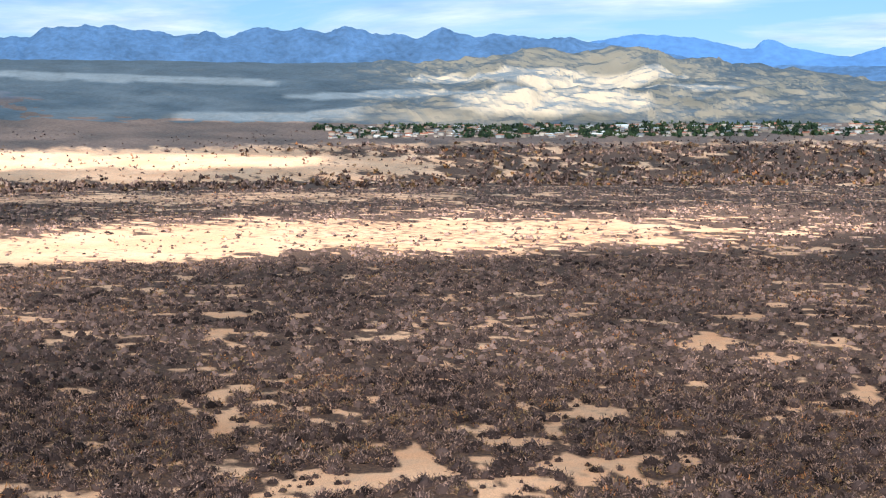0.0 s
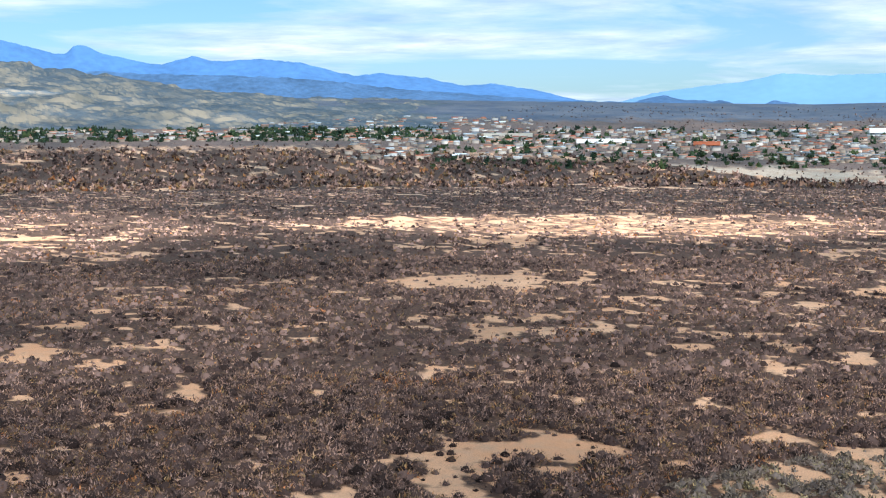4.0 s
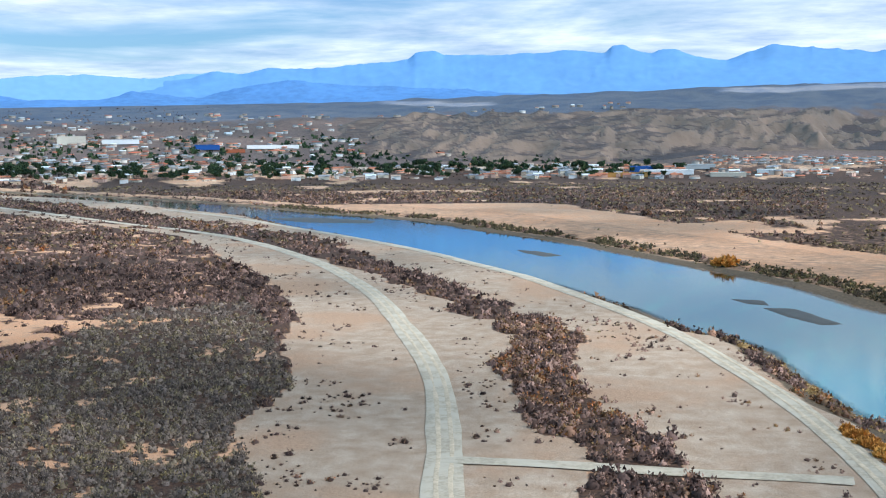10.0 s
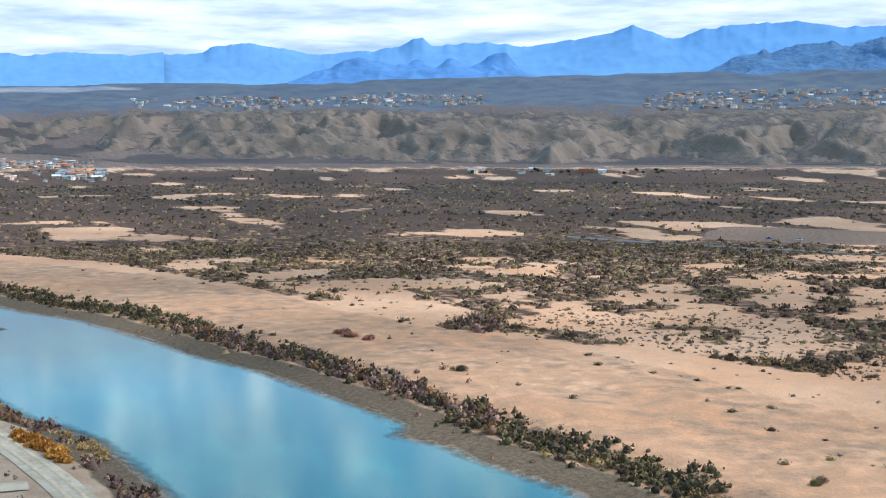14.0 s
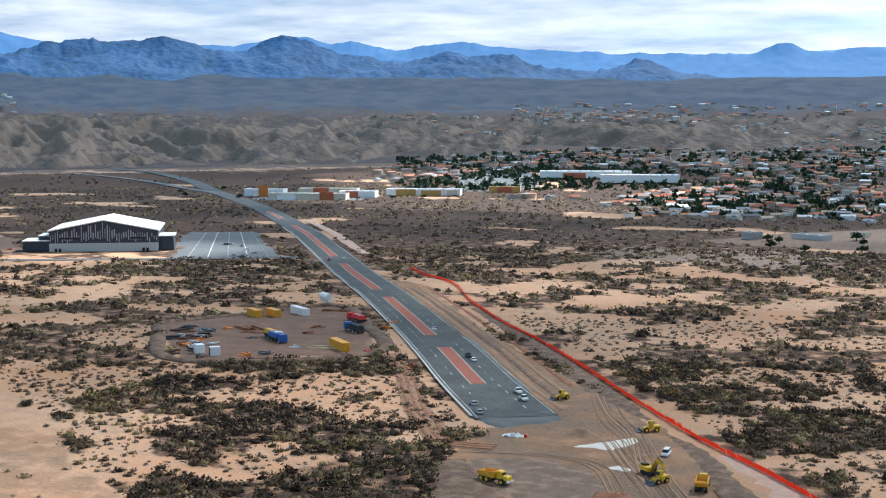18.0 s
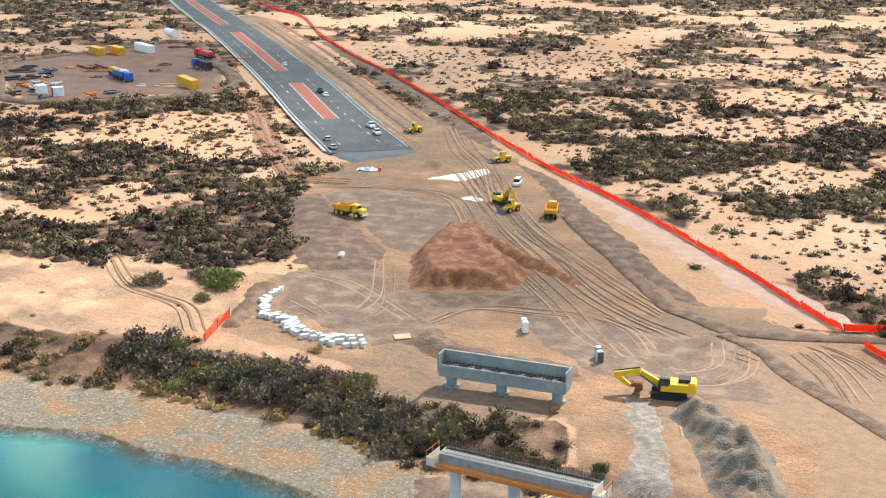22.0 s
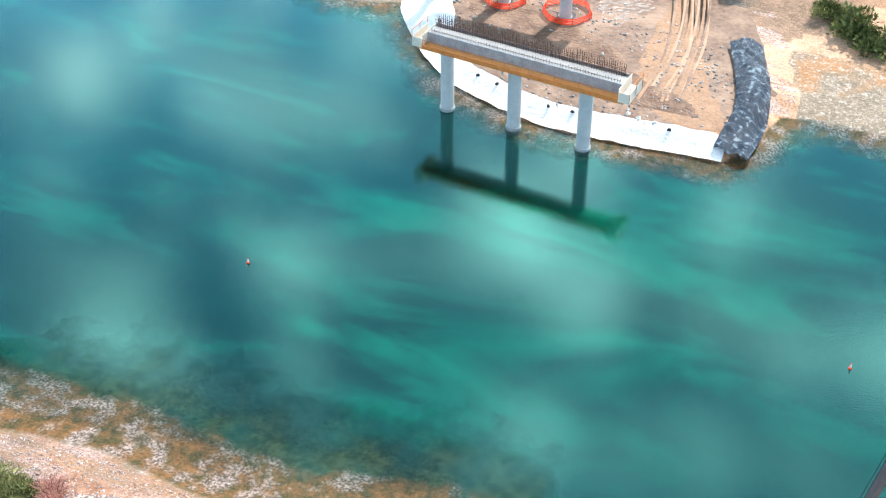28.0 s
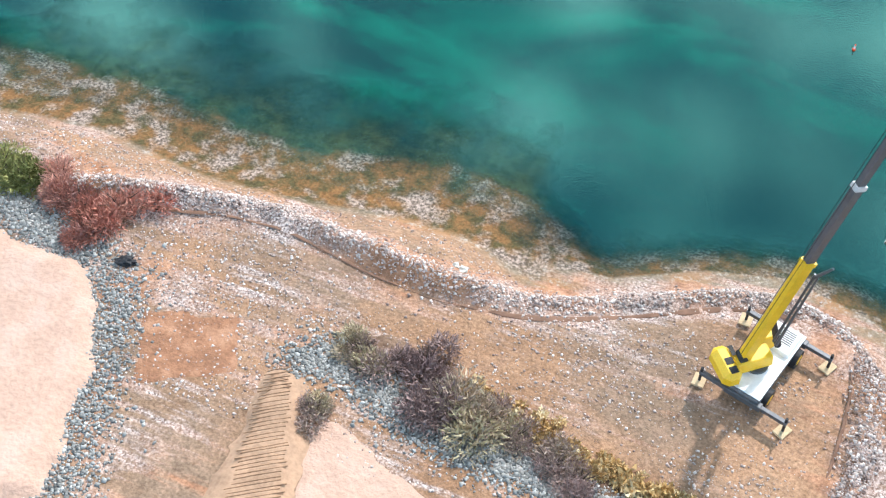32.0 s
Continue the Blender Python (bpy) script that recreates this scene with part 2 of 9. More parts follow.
def water_material():
    """Green river water: clear over the shallows, turbid where deep, with small ripples."""
    m = bpy.data.materials.new("river_water")
    m.use_nodes = True
    nt = m.node_tree
    b = nt.nodes["Principled BSDF"]
    b.inputs["Roughness"].default_value, b.inputs["IOR"].default_value = 0.0, 2.25
    b.inputs["Specular Tint"].default_value = (0.26, 0.95, 0.86, 1)
    geo = nt.nodes.new("ShaderNodeNewGeometry")
    mp = nt.nodes.new("ShaderNodeMapping"); mp.inputs["Scale"].default_value = (0.028, 0.075, 0.075); mp.inputs["Rotation"].default_value = (0, 0, radians(-14))
    nt.links.new(geo.outputs["Position"], mp.inputs["Vector"])
    n1 = nt.nodes.new("ShaderNodeTexNoise"); n1.inputs["Scale"].default_value = 1.0; n1.inputs["Detail"].default_value = 9; n1.inputs["Roughness"].default_value = 0.66; n1.inputs["Distortion"].default_value = 0.6
    nt.links.new(mp.outputs[0], n1.inputs["Vector"])
    rp = nt.nodes.new("ShaderNodeValToRGB")
    rp.color_ramp.elements.new(0.5)
    for e, (p, c) in zip(rp.color_ramp.elements, ((0.36, (0.0001, 0.003, 0.004)), (0.51, (0.0003, 0.012, 0.010)), (0.66, (0.001, 0.080, 0.048)))):
        e.position, e.color = p, (*c, 1)
    nt.links.new(n1.outputs["Fac"], rp.inputs["Fac"])
    nt.links.new(rp.outputs["Color"], b.inputs["Base Color"])
    at = nt.nodes.new("ShaderNodeAttribute"); at.attribute_name = "depth"
    n3 = nt.nodes.new("ShaderNodeTexNoise"); n3.inputs["Scale"].default_value = 0.25; n3.inputs["Detail"].default_value = 5
    nt.links.new(geo.outputs["Position"], n3.inputs["Vector"])
    ad = nt.nodes.new("ShaderNodeMath"); ad.operation = 'MULTIPLY_ADD'; ad.inputs[1].default_value = 1.6; ad.inputs[2].default_value = -0.8
    nt.links.new(n3.outputs["Fac"], ad.inputs[0])
    sm = nt.nodes.new("ShaderNodeMath"); sm.operation = 'ADD'
    nt.links.new(at.outputs["Fac"], sm.inputs[0]); nt.links.new(ad.outputs[0], sm.inputs[1])
    mr = nt.nodes.new("ShaderNodeMapRange"); mr.inputs["From Min"].default_value = 0.1; mr.inputs["From Max"].default_value = 1.4
    mr.inputs["To Min"].default_value = 0.12
    nt.links.new(sm.outputs[0], mr.inputs["Value"])
    nt.links.new(mr.outputs[0], b.inputs["Alpha"])
    n2 = nt.nodes.new("ShaderNodeTexNoise"); n2.inputs["Scale"].default_value = 4.5; n2.inputs["Detail"].default_value = 6; n2.inputs["Roughness"].default_value = 0.6
    nt.links.new(geo.outputs["Position"], n2.inputs["Vector"])
    bp = nt.nodes.new("ShaderNodeBump"); bp.inputs["Strength"].default_value = 0.055; bp.inputs["Distance"].default_value = 0.1
    nt.links.new(n2.outputs["Fac"], bp.inputs["Height"]); nt.links.new(bp.outputs[0], b.inputs["Normal"])
    return m


M_GROUND, M_WATER = ground_material(), water_material()
M_BRUSH = plant_material("desert_brush", [(0.0, (0.026, 0.017, 0.016)), (0.22, (0.118, 0.078, 0.068)), (0.45, (0.262, 0.170, 0.140)), (0.64, (0.235, 0.138, 0.095)), (0.80, (0.185, 0.125, 0.060)), (0.95, (0.30, 0.12, 0.05))], (0.35, 1.9))
M_MEADOW = plant_material("olive_brush", [(0.0, (0.115, 0.092, 0.083)), (0.5, (0.185, 0.148, 0.12)), (0.85, (0.22, 0.18, 0.10)), (1.0, (0.28, 0.21, 0.09))], (0.4, 1.7))
M_FARBRUSH = plant_material("grey_olive_brush", [(0.0, (0.036, 0.024, 0.020)), (0.3, (0.102, 0.072, 0.047)), (0.55, (0.175, 0.13, 0.075)), (0.78, (0.21, 0.168, 0.073)), (0.94, (0.34, 0.17, 0.062))], (0.4, 1.8))
M_WETMUD = material("wet_dark_gravel", (0.06, 0.052, 0.042), rough=0.6, vary=0.3, scale=0.4, fine=6)
M_SHRUB = plant_material("bank_shrub", [(0.0, (0.11, 0.095, 0.07)), (0.4, (0.22, 0.175, 0.125)), (0.7, (0.29, 0.20, 0.155)), (0.9, (0.25, 0.23, 0.095))])
M_BANKLINE = plant_material("river_bank_brush", [(0.0, (0.05, 0.042, 0.030)), (0.4, (0.10, 0.082, 0.05)), (0.75, (0.125, 0.115, 0.05)), (1.0, (0.21, 0.14, 0.06))])
M_REDBUSH = plant_material("red_twig_bush", [(0.0, (0.36, 0.19, 0.16)), (0.5, (0.52, 0.22, 0.16)), (1.0, (0.64, 0.36, 0.28))])
M_ORANGEBUSH = plant_material("orange_dry_bush", [(0.0, (0.34, 0.15, 0.045)), (0.5, (0.58, 0.27, 0.06)), (1.0, (0.74, 0.43, 0.12))])
M_OLIVEGRASS = plant_material("olive_green_grass", [(0.0, (0.13, 0.112, 0.062)), (0.5, (0.20, 0.175, 0.09)), (1.0, (0.27, 0.235, 0.14))], (0.5, 1.6))
M_NEARBUSH = plant_material("mauve_twig_bush", [(0.0, (0.27, 0.19, 0.18)), (0.5, (0.42, 0.31, 0.28)), (1.0, (0.48, 0.42, 0.25))])
M_GREENBUSH = plant_material("green_bush", [(0.0, (0.07, 0.09, 0.03)), (0.5, (0.16, 0.18, 0.06)), (1.0, (0.34, 0.33, 0.13))])
M_STRAW = plant_material("dry_straw_grass", [(0.0, (0.46, 0.29, 0.12)), (0.5, (0.62, 0.44, 0.21)), (1.0, (0.74, 0.60, 0.38))])
M_TREE = plant_material("town_tree_leaves", [(0.0, (0.022, 0.040, 0.026)), (0.5, (0.035, 0.058, 0.03)), (1.0, (0.06, 0.085, 0.035))])
M_STONE = plant_material("grey_riprap", [(0.0, (0.17, 0.17, 0.165)), (0.5, (0.285, 0.285, 0.272)), (1.0, (0.46, 0.45, 0.43))])
M_PINKSTONE = plant_material("pale_gravel_stones", [(0.0, (0.31, 0.22, 0.19)), (0.5, (0.50, 0.41, 0.37)), (1.0, (0.70, 0.63, 0.59))])
M_BARK = material("bark", (0.11, 0.08, 0.06), vary=0.3, scale=4)
M_WALLS = plant_material("stucco_walls", [(0.0, (0.30, 0.22, 0.17)), (0.3, (0.42, 0.33, 0.26)), (0.65, (0.47, 0.39, 0.32)), (1.0, (0.66, 0.64, 0.61))])
M_ROOFS = plant_material("house_roofs", [(0.0, (0.34, 0.09, 0.05)), (0.25, (0.40, 0.17, 0.10)), (0.45, (0.28, 0.20, 0.15)), (0.65, (0.13, 0.13, 0.14)), (0.86, (0.26, 0.27, 0.28)), (1.0, (0.78, 0.78, 0.78))])


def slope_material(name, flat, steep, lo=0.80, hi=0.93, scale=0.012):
    """Desert hills: level ground takes the flat colour, slopes blend to the steep one."""
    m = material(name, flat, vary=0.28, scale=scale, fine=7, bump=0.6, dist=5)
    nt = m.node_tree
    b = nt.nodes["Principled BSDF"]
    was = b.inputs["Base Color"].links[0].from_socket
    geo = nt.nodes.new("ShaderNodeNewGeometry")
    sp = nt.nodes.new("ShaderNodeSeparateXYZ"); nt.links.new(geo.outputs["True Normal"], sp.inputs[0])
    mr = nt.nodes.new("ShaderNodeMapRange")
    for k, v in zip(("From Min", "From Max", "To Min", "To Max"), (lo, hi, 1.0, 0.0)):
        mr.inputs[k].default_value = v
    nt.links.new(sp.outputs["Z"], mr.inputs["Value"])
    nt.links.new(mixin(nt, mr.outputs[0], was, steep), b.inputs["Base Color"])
    return m


# dark varnished tops; slope contrast is strengthened in place of relief shading
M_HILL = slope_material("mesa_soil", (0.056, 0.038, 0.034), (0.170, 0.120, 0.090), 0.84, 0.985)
# level parts carry the blue-grey of haze and cloud shade in their colour
M_FOOT = slope_material("hazed_foothill_soil", (0.070, 0.086, 0.102), (0.26, 0.215, 0.16), 0.76, 0.96)
# air haze is put into the blue base colours of these ranges
M_RANGE_FAR = material("far_hazed_range", (0.15, 0.295, 0.52), vary=0.10, scale=0.004, fine=6, bump=0)
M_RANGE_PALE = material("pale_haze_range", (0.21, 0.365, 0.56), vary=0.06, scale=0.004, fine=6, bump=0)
M_RANGE_MID = material("middle_hazed_range", (0.10, 0.215, 0.43), vary=0.2, scale=0.006, fine=6, bump=0.3, dist=8)
M_RANGE_NEAR = material("near_hazed_range", (0.08, 0.15, 0.27), vary=0.35, scale=0.008, fine=6, bump=0.6, dist=12)
M_ROAD = material("graded_dirt_road", (0.44, 0.385, 0.30), vary=0.3, scale=0.10, fine=9, bump=0.4, tint=(0.50, 0.455, 0.37), tint_at=0.54)
M_ROAD_WORN = material("worn_dirt_track", (0.50, 0.42, 0.31), vary=0.3, scale=0.12, fine=9, bump=0.3)
M_ASPHALT = material("old_asphalt", (0.078, 0.083, 0.083), vary=0.45, scale=0.06, fine=14, bump=0.2)
M_CONCRETE = material("pale_concrete", (0.44, 0.45, 0.44), vary=0.14, scale=0.7, fine=7, bump=0.15)
M_WET_CONCRETE = material("stained_concrete", (0.33, 0.34, 0.33), vary=0.25, scale=0.9, fine=7, bump=0.2)
M_FORM_GREY = material("grey_form_steel", (0.30, 0.315, 0.32), rough=0.55, vary=0.3, scale=0.8, fine=6, bump=0.1)
M_GREEN_CONCRETE = material("green_grey_concrete", (0.27, 0.30, 0.285), vary=0.25, scale=0.6, fine=7, bump=0.2)
M_YELLOW = material("machine_yellow", (0.80, 0.49, 0.015), rough=0.4, vary=0.12, scale=1.2, fine=6, bump=0.05, spec=0.5)
M_YELLOW_PALE = material("dusty_machine_yellow", (0.74, 0.36, 0.03), rough=0.5, vary=0.2, scale=1.0, fine=6, bump=0.1)
M_BLACK = material("black_rubber_and_steel", (0.025, 0.025, 0.028), rough=0.6, vary=0.3, scale=2)
M_STEEL = material("dark_grey_steel", (0.12, 0.125, 0.135), rough=0.45, metal=0.4, vary=0.2, scale=2, bump=0.05)
M_LIGHT_STEEL = material("pale_grey_painted_steel", (0.52, 0.53, 0.53), rough=0.5, vary=0.12, scale=1.5, bump=0.05)
M_GLASS = material("dark_window_glass", (0.03, 0.04, 0.05), rough=0.08, vary=0.1, scale=1, bump=0, spec=0.7)
M_WHITE = material("white_paint", (0.85, 0.85, 0.84), rough=0.5, vary=0.06, scale=0.8, bump=0.03)
M_FABRIC = material("white_geotextile", (0.80, 0.80, 0.79), rough=0.9, vary=0.07, scale=0.6, fine=4, bump=0.5, dist=0.25)
# pale tint blotches stand in for highlights on the folds
M_TARP = material("blue_black_tarpaulin", (0.016, 0.036, 0.062), rough=0.3, vary=0.6, scale=1.4, fine=6, bump=0.9, tint=(0.30, 0.38, 0.42), tint_at=0.60, dist=0.3)
M_PLY = material("plywood_formwork", (0.62, 0.29, 0.10), vary=0.18, scale=1.5, bump=0.1)
M_ORANGEBEAM = material("orange_formwork_beam", (0.62, 0.21, 0.05), vary=0.25, scale=1.2, bump=0.1)
M_REBAR = material("rusty_rebar", (0.10, 0.055, 0.04), vary=0.35, scale=4, bump=0.1)
M_LUMBER = material("raw_lumber", (0.62, 0.46, 0.28), vary=0.18, scale=3)
M_BLOCK = material("pale_concrete_block", (0.60, 0.61, 0.58), vary=0.14, scale=0.9)
M_ORANGENET = material("orange_safety_net", (1.0, 0.105, 0.025), rough=0.7, vary=0.2, scale=2.5, bump=0.1)
_on = M_ORANGENET.node_tree
_ob = _on.nodes["Principled BSDF"]
_ot, _om = _on.nodes.new("ShaderNodeBsdfTranslucent"), _on.nodes.new("ShaderNodeMixShader")
_ot.inputs["Color"].default_value = (1.0, 0.13, 0.03, 1)
_om.inputs[0].default_value = 0.45
_on.links.new(_ob.outputs[0], _om.inputs[1]); _on.links.new(_ot.outputs[0], _om.inputs[2])
_on.links.new(_om.outputs[0], _on.nodes["Material Output"].inputs["Surface"])
M_BARRIER = material("concrete_barrier", (0.55, 0.55, 0.51), vary=0.15, scale=1.2)
M_MEDIAN = material("red_stamped_median", (0.33, 0.10, 0.065), vary=0.2, scale=0.4, fine=10)
M_KERB = material("kerb_concrete", (0.50, 0.49, 0.46), vary=0.15, scale=0.6)
M_LINE = material("road_marking", (0.70, 0.70, 0.66), vary=0.25, scale=1.2)
M_RED_EARTH = material("red_brown_fill", (0.25, 0.098, 0.046), vary=0.34, scale=0.45, fine=6, bump=0.8, tint=(0.36, 0.17, 0.088), tint_at=0.55, dist=0.35)
M_DARK_EARTH = material("dark_brown_fill", (0.155, 0.094, 0.062), vary=0.4, scale=0.3, fine=7, bump=0.8, tint=(0.235, 0.150, 0.10), tint_at=0.54, dist=0.35)
M_GREY_EARTH = material("grey_brown_earth", (0.195, 0.128, 0.090), vary=0.4, scale=0.22, fine=7, bump=0.5, tint=(0.29, 0.20, 0.14), tint_at=0.58, dist=0.25)
M_ROLLED = material("rolled_orange_earth", (0.30, 0.145, 0.08), vary=0.35, scale=0.5, fine=7, bump=0.5, tint=(0.42, 0.225, 0.135), tint_at=0.58, dist=0.2)
M_FAINT = material("faint_track_earth", (0.38, 0.24, 0.155), vary=0.25, scale=0.5, fine=6, bump=0.3, dist=0.1)
M_TRACK = material("wheel_track_earth", (0.29, 0.175, 0.105), vary=0.28, scale=0.5, fine=6, bump=0.5, dist=0.2)
M_PALE_SAND = material("pale_spoil_sand", (0.50, 0.33, 0.25), vary=0.14, scale=0.35, fine=7, bump=0.6, tint=(0.53, 0.37, 0.295), tint_at=0.58, dist=0.25)
M_SALT = material("white_crusted_earth", (0.72, 0.67, 0.60), vary=0.15, scale=0.6, fine=5, bump=0.4)
M_LANE = material("pale_grey_gravel_lane", (0.25, 0.212, 0.185), vary=0.5, scale=0.8, fine=6, bump=0.8, tint=(0.40, 0.30, 0.23), tint_at=0.6, dist=0.2)
M_YARD = material("dark_red_yard_earth", (0.20, 0.112, 0.075), vary=0.35, scale=0.12, fine=8, bump=0.4)
M_GRAVEL_PILE = material("grey_crushed_rock", (0.165, 0.145, 0.125), vary=0.35, scale=0.35, fine=9, bump=0.8, tint=(0.27, 0.185, 0.125), tint_at=0.5, dist=0.4)
M_LOT = material("parking_asphalt", (0.125, 0.135, 0.14), vary=0.2, scale=0.08, fine=12)
M_STRIPE_DARK = material("charcoal_cladding", (0.045, 0.055, 0.075), rough=0.45, vary=0.2, scale=0.3, bump=0.05)
M_STRIPE_PALE = material("silver_cladding", (0.42, 0.45, 0.48), rough=0.4, vary=0.15, scale=0.3, bump=0.05)
M_TERRACOTTA = material("terracotta_wall", (0.45, 0.14, 0.07), vary=0.15, scale=0.3)
M_OCHRE = material("ochre_wall", (0.52, 0.31, 0.10), vary=0.15, scale=0.3)
M_CREAM = material("cream_wall", (0.66, 0.60, 0.50), vary=0.12, scale=0.3)
M_BLUE = material("blue_paint", (0.03, 0.11, 0.38), rough=0.4, vary=0.12, scale=1)
M_RED = material("red_paint", (0.60, 0.03, 0.02), rough=0.4, vary=0.12, scale=1)
M_CARGREY = material("car_silver", (0.42, 0.44, 0.46), rough=0.3, metal=0.5, vary=0.08, scale=1, bump=0)
# added unseen layer that dims the sun; blotches and blue set for river reflections
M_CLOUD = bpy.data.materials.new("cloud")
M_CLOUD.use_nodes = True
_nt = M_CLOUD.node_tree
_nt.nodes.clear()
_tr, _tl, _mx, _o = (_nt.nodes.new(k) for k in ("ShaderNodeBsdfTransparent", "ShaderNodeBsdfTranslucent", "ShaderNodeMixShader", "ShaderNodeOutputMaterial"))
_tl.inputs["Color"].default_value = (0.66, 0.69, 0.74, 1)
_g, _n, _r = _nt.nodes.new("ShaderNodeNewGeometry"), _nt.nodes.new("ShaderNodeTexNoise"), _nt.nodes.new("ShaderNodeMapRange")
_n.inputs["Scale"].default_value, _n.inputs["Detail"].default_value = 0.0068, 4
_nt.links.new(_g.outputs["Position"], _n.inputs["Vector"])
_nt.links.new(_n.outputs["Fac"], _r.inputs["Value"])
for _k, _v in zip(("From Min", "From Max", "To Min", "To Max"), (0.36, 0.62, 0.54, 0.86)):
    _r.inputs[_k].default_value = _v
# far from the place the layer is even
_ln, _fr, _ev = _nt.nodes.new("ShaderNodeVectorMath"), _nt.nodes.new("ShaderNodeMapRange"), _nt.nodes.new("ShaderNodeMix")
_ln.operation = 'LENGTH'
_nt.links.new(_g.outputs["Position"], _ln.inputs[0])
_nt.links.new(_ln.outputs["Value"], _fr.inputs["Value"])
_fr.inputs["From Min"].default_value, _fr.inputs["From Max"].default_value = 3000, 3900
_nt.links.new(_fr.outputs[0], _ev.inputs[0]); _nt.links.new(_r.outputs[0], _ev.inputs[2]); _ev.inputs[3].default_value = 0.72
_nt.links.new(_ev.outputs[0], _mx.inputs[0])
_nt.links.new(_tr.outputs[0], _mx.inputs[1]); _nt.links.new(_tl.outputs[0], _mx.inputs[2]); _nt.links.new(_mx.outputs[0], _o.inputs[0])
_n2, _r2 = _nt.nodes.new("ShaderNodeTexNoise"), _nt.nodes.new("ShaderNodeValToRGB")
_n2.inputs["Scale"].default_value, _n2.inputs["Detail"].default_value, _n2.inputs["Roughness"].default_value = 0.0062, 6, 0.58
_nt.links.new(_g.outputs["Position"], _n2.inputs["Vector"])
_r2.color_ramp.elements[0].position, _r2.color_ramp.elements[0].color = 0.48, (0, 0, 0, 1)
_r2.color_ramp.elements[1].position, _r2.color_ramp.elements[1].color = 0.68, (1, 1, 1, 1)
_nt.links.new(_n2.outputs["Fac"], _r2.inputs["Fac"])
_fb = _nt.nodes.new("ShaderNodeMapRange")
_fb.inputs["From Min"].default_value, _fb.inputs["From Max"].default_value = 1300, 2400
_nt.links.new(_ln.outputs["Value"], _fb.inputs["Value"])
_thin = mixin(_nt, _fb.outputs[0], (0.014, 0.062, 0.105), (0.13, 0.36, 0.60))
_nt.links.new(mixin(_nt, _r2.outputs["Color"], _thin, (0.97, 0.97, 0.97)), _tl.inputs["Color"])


# ---- mesh helpers ----
def mesh_np(name, verts, faces, mat, attrs=None, smooth=False):
    """A mesh from arrays: verts (n, 3), faces (m, 3 or 4)."""
    me = bpy.data.meshes.new(name)
    verts, faces = np.asarray(verts, np.float32), np.asarray(faces, np.int32)
    k = faces.shape[1]
    me.vertices.add(len(verts)); me.vertices.foreach_set("co", verts.ravel())
    me.loops.add(faces.size); me.loops.foreach_set("vertex_index", faces.ravel())
    me.polygons.add(len(faces)); me.polygons.foreach_set("loop_start", np.arange(0, faces.size, k, dtype=np.int32))
    if smooth:
        me.polygons.foreach_set("use_smooth", np.ones(len(faces), bool))
    for key, val in (attrs or {}).items():
        me.attributes.new(key, 'FLOAT', 'POINT').data.foreach_set("value", np.asarray(val, np.float32))
    me.update(calc_edges=True)
    if mat:
        me.materials.append(mat)
    return me


def grid_faces(nr, nc, wrap=False):
    i, j = np.meshgrid(np.arange(nr - 1), np.arange(nc if wrap else nc - 1), indexing='ij')
    j2 = (j + 1) % nc
    return np.stack([i * nc + j, i * nc + j2, (i + 1) * nc + j2, (i + 1) * nc + j], -1).reshape(-1, 4)


def sstep(a, b, v):
    t = np.clip((v - a) / (b - a), 0, 1)
    return t * t * (3 - 2 * t)


def lattice(seed):
    return np.random.default_rng(seed).random((256, 256)).astype(np.float32)


LAT = [lattice(100 + i) for i in range(8)]


def vnoise(x, y, seed=0):
    """Smooth value noise, 0 to 1."""
    xi, yi = np.floor(x).astype(int), np.floor(y).astype(int)
    u, v = x - xi, y - yi
    u, v = u * u * (3 - 2 * u), v * v * (3 - 2 * v)
    g = LAT[seed % 8]
    a, b = g[xi & 255, yi & 255], g[(xi + 1) & 255, yi & 255]
    c, d = g[xi & 255, (yi + 1) & 255], g[(xi + 1) & 255, (yi + 1) & 255]
    return (a * (1 - u) + b * u) * (1 - v) + (c * (1 - u) + d * u) * v


def fbm(x, y, octaves=4, seed=0, gain=0.5):
    s, a, t = 0.0, 1.0, 0.0
    for o in range(octaves):
        s = s + a * vnoise(x * 2 ** o + 17.3 * o, y * 2 ** o + 5.1 * o, seed + o)
        t += a
        a *= gain
    return s / t


def ridged(x, y, octaves=4, seed=0):
    s, a, t = 0.0, 1.0, 0.0
    for o in range(octaves):
        s = s + a * (1 - np.abs(2 * vnoise(x * 2 ** o + 9.7 * o, y * 2 ** o + 3.3 * o, seed + o) - 1))
        t += a
        a *= 0.5
    return s / t


def seg_dist(x, y, line):
    """Distance to a polyline."""
    best = np.full(np.shape(x), 1e9)
    for (ax, ay), (bx, by) in zip(line[:-1], line[1:]):
        vx, vy = bx - ax, by - ay
        t = np.clip(((x - ax) * vx + (y - ay) * vy) / (vx * vx + vy * vy + 1e-9), 0, 1)
        best = np.minimum(best, np.hypot(x - ax - t * vx, y - ay - t * vy))
    return best


def inside(x, y, poly):
    r = np.zeros(np.shape(x), bool)
    for (ax, ay), (bx, by) in zip(poly, poly[1:] + poly[:1]):
        if ay != by:
            r ^= ((ay > y) != (by > y)) & (x < (bx - ax) * (y - ay) / (by - ay) + ax)
    return r


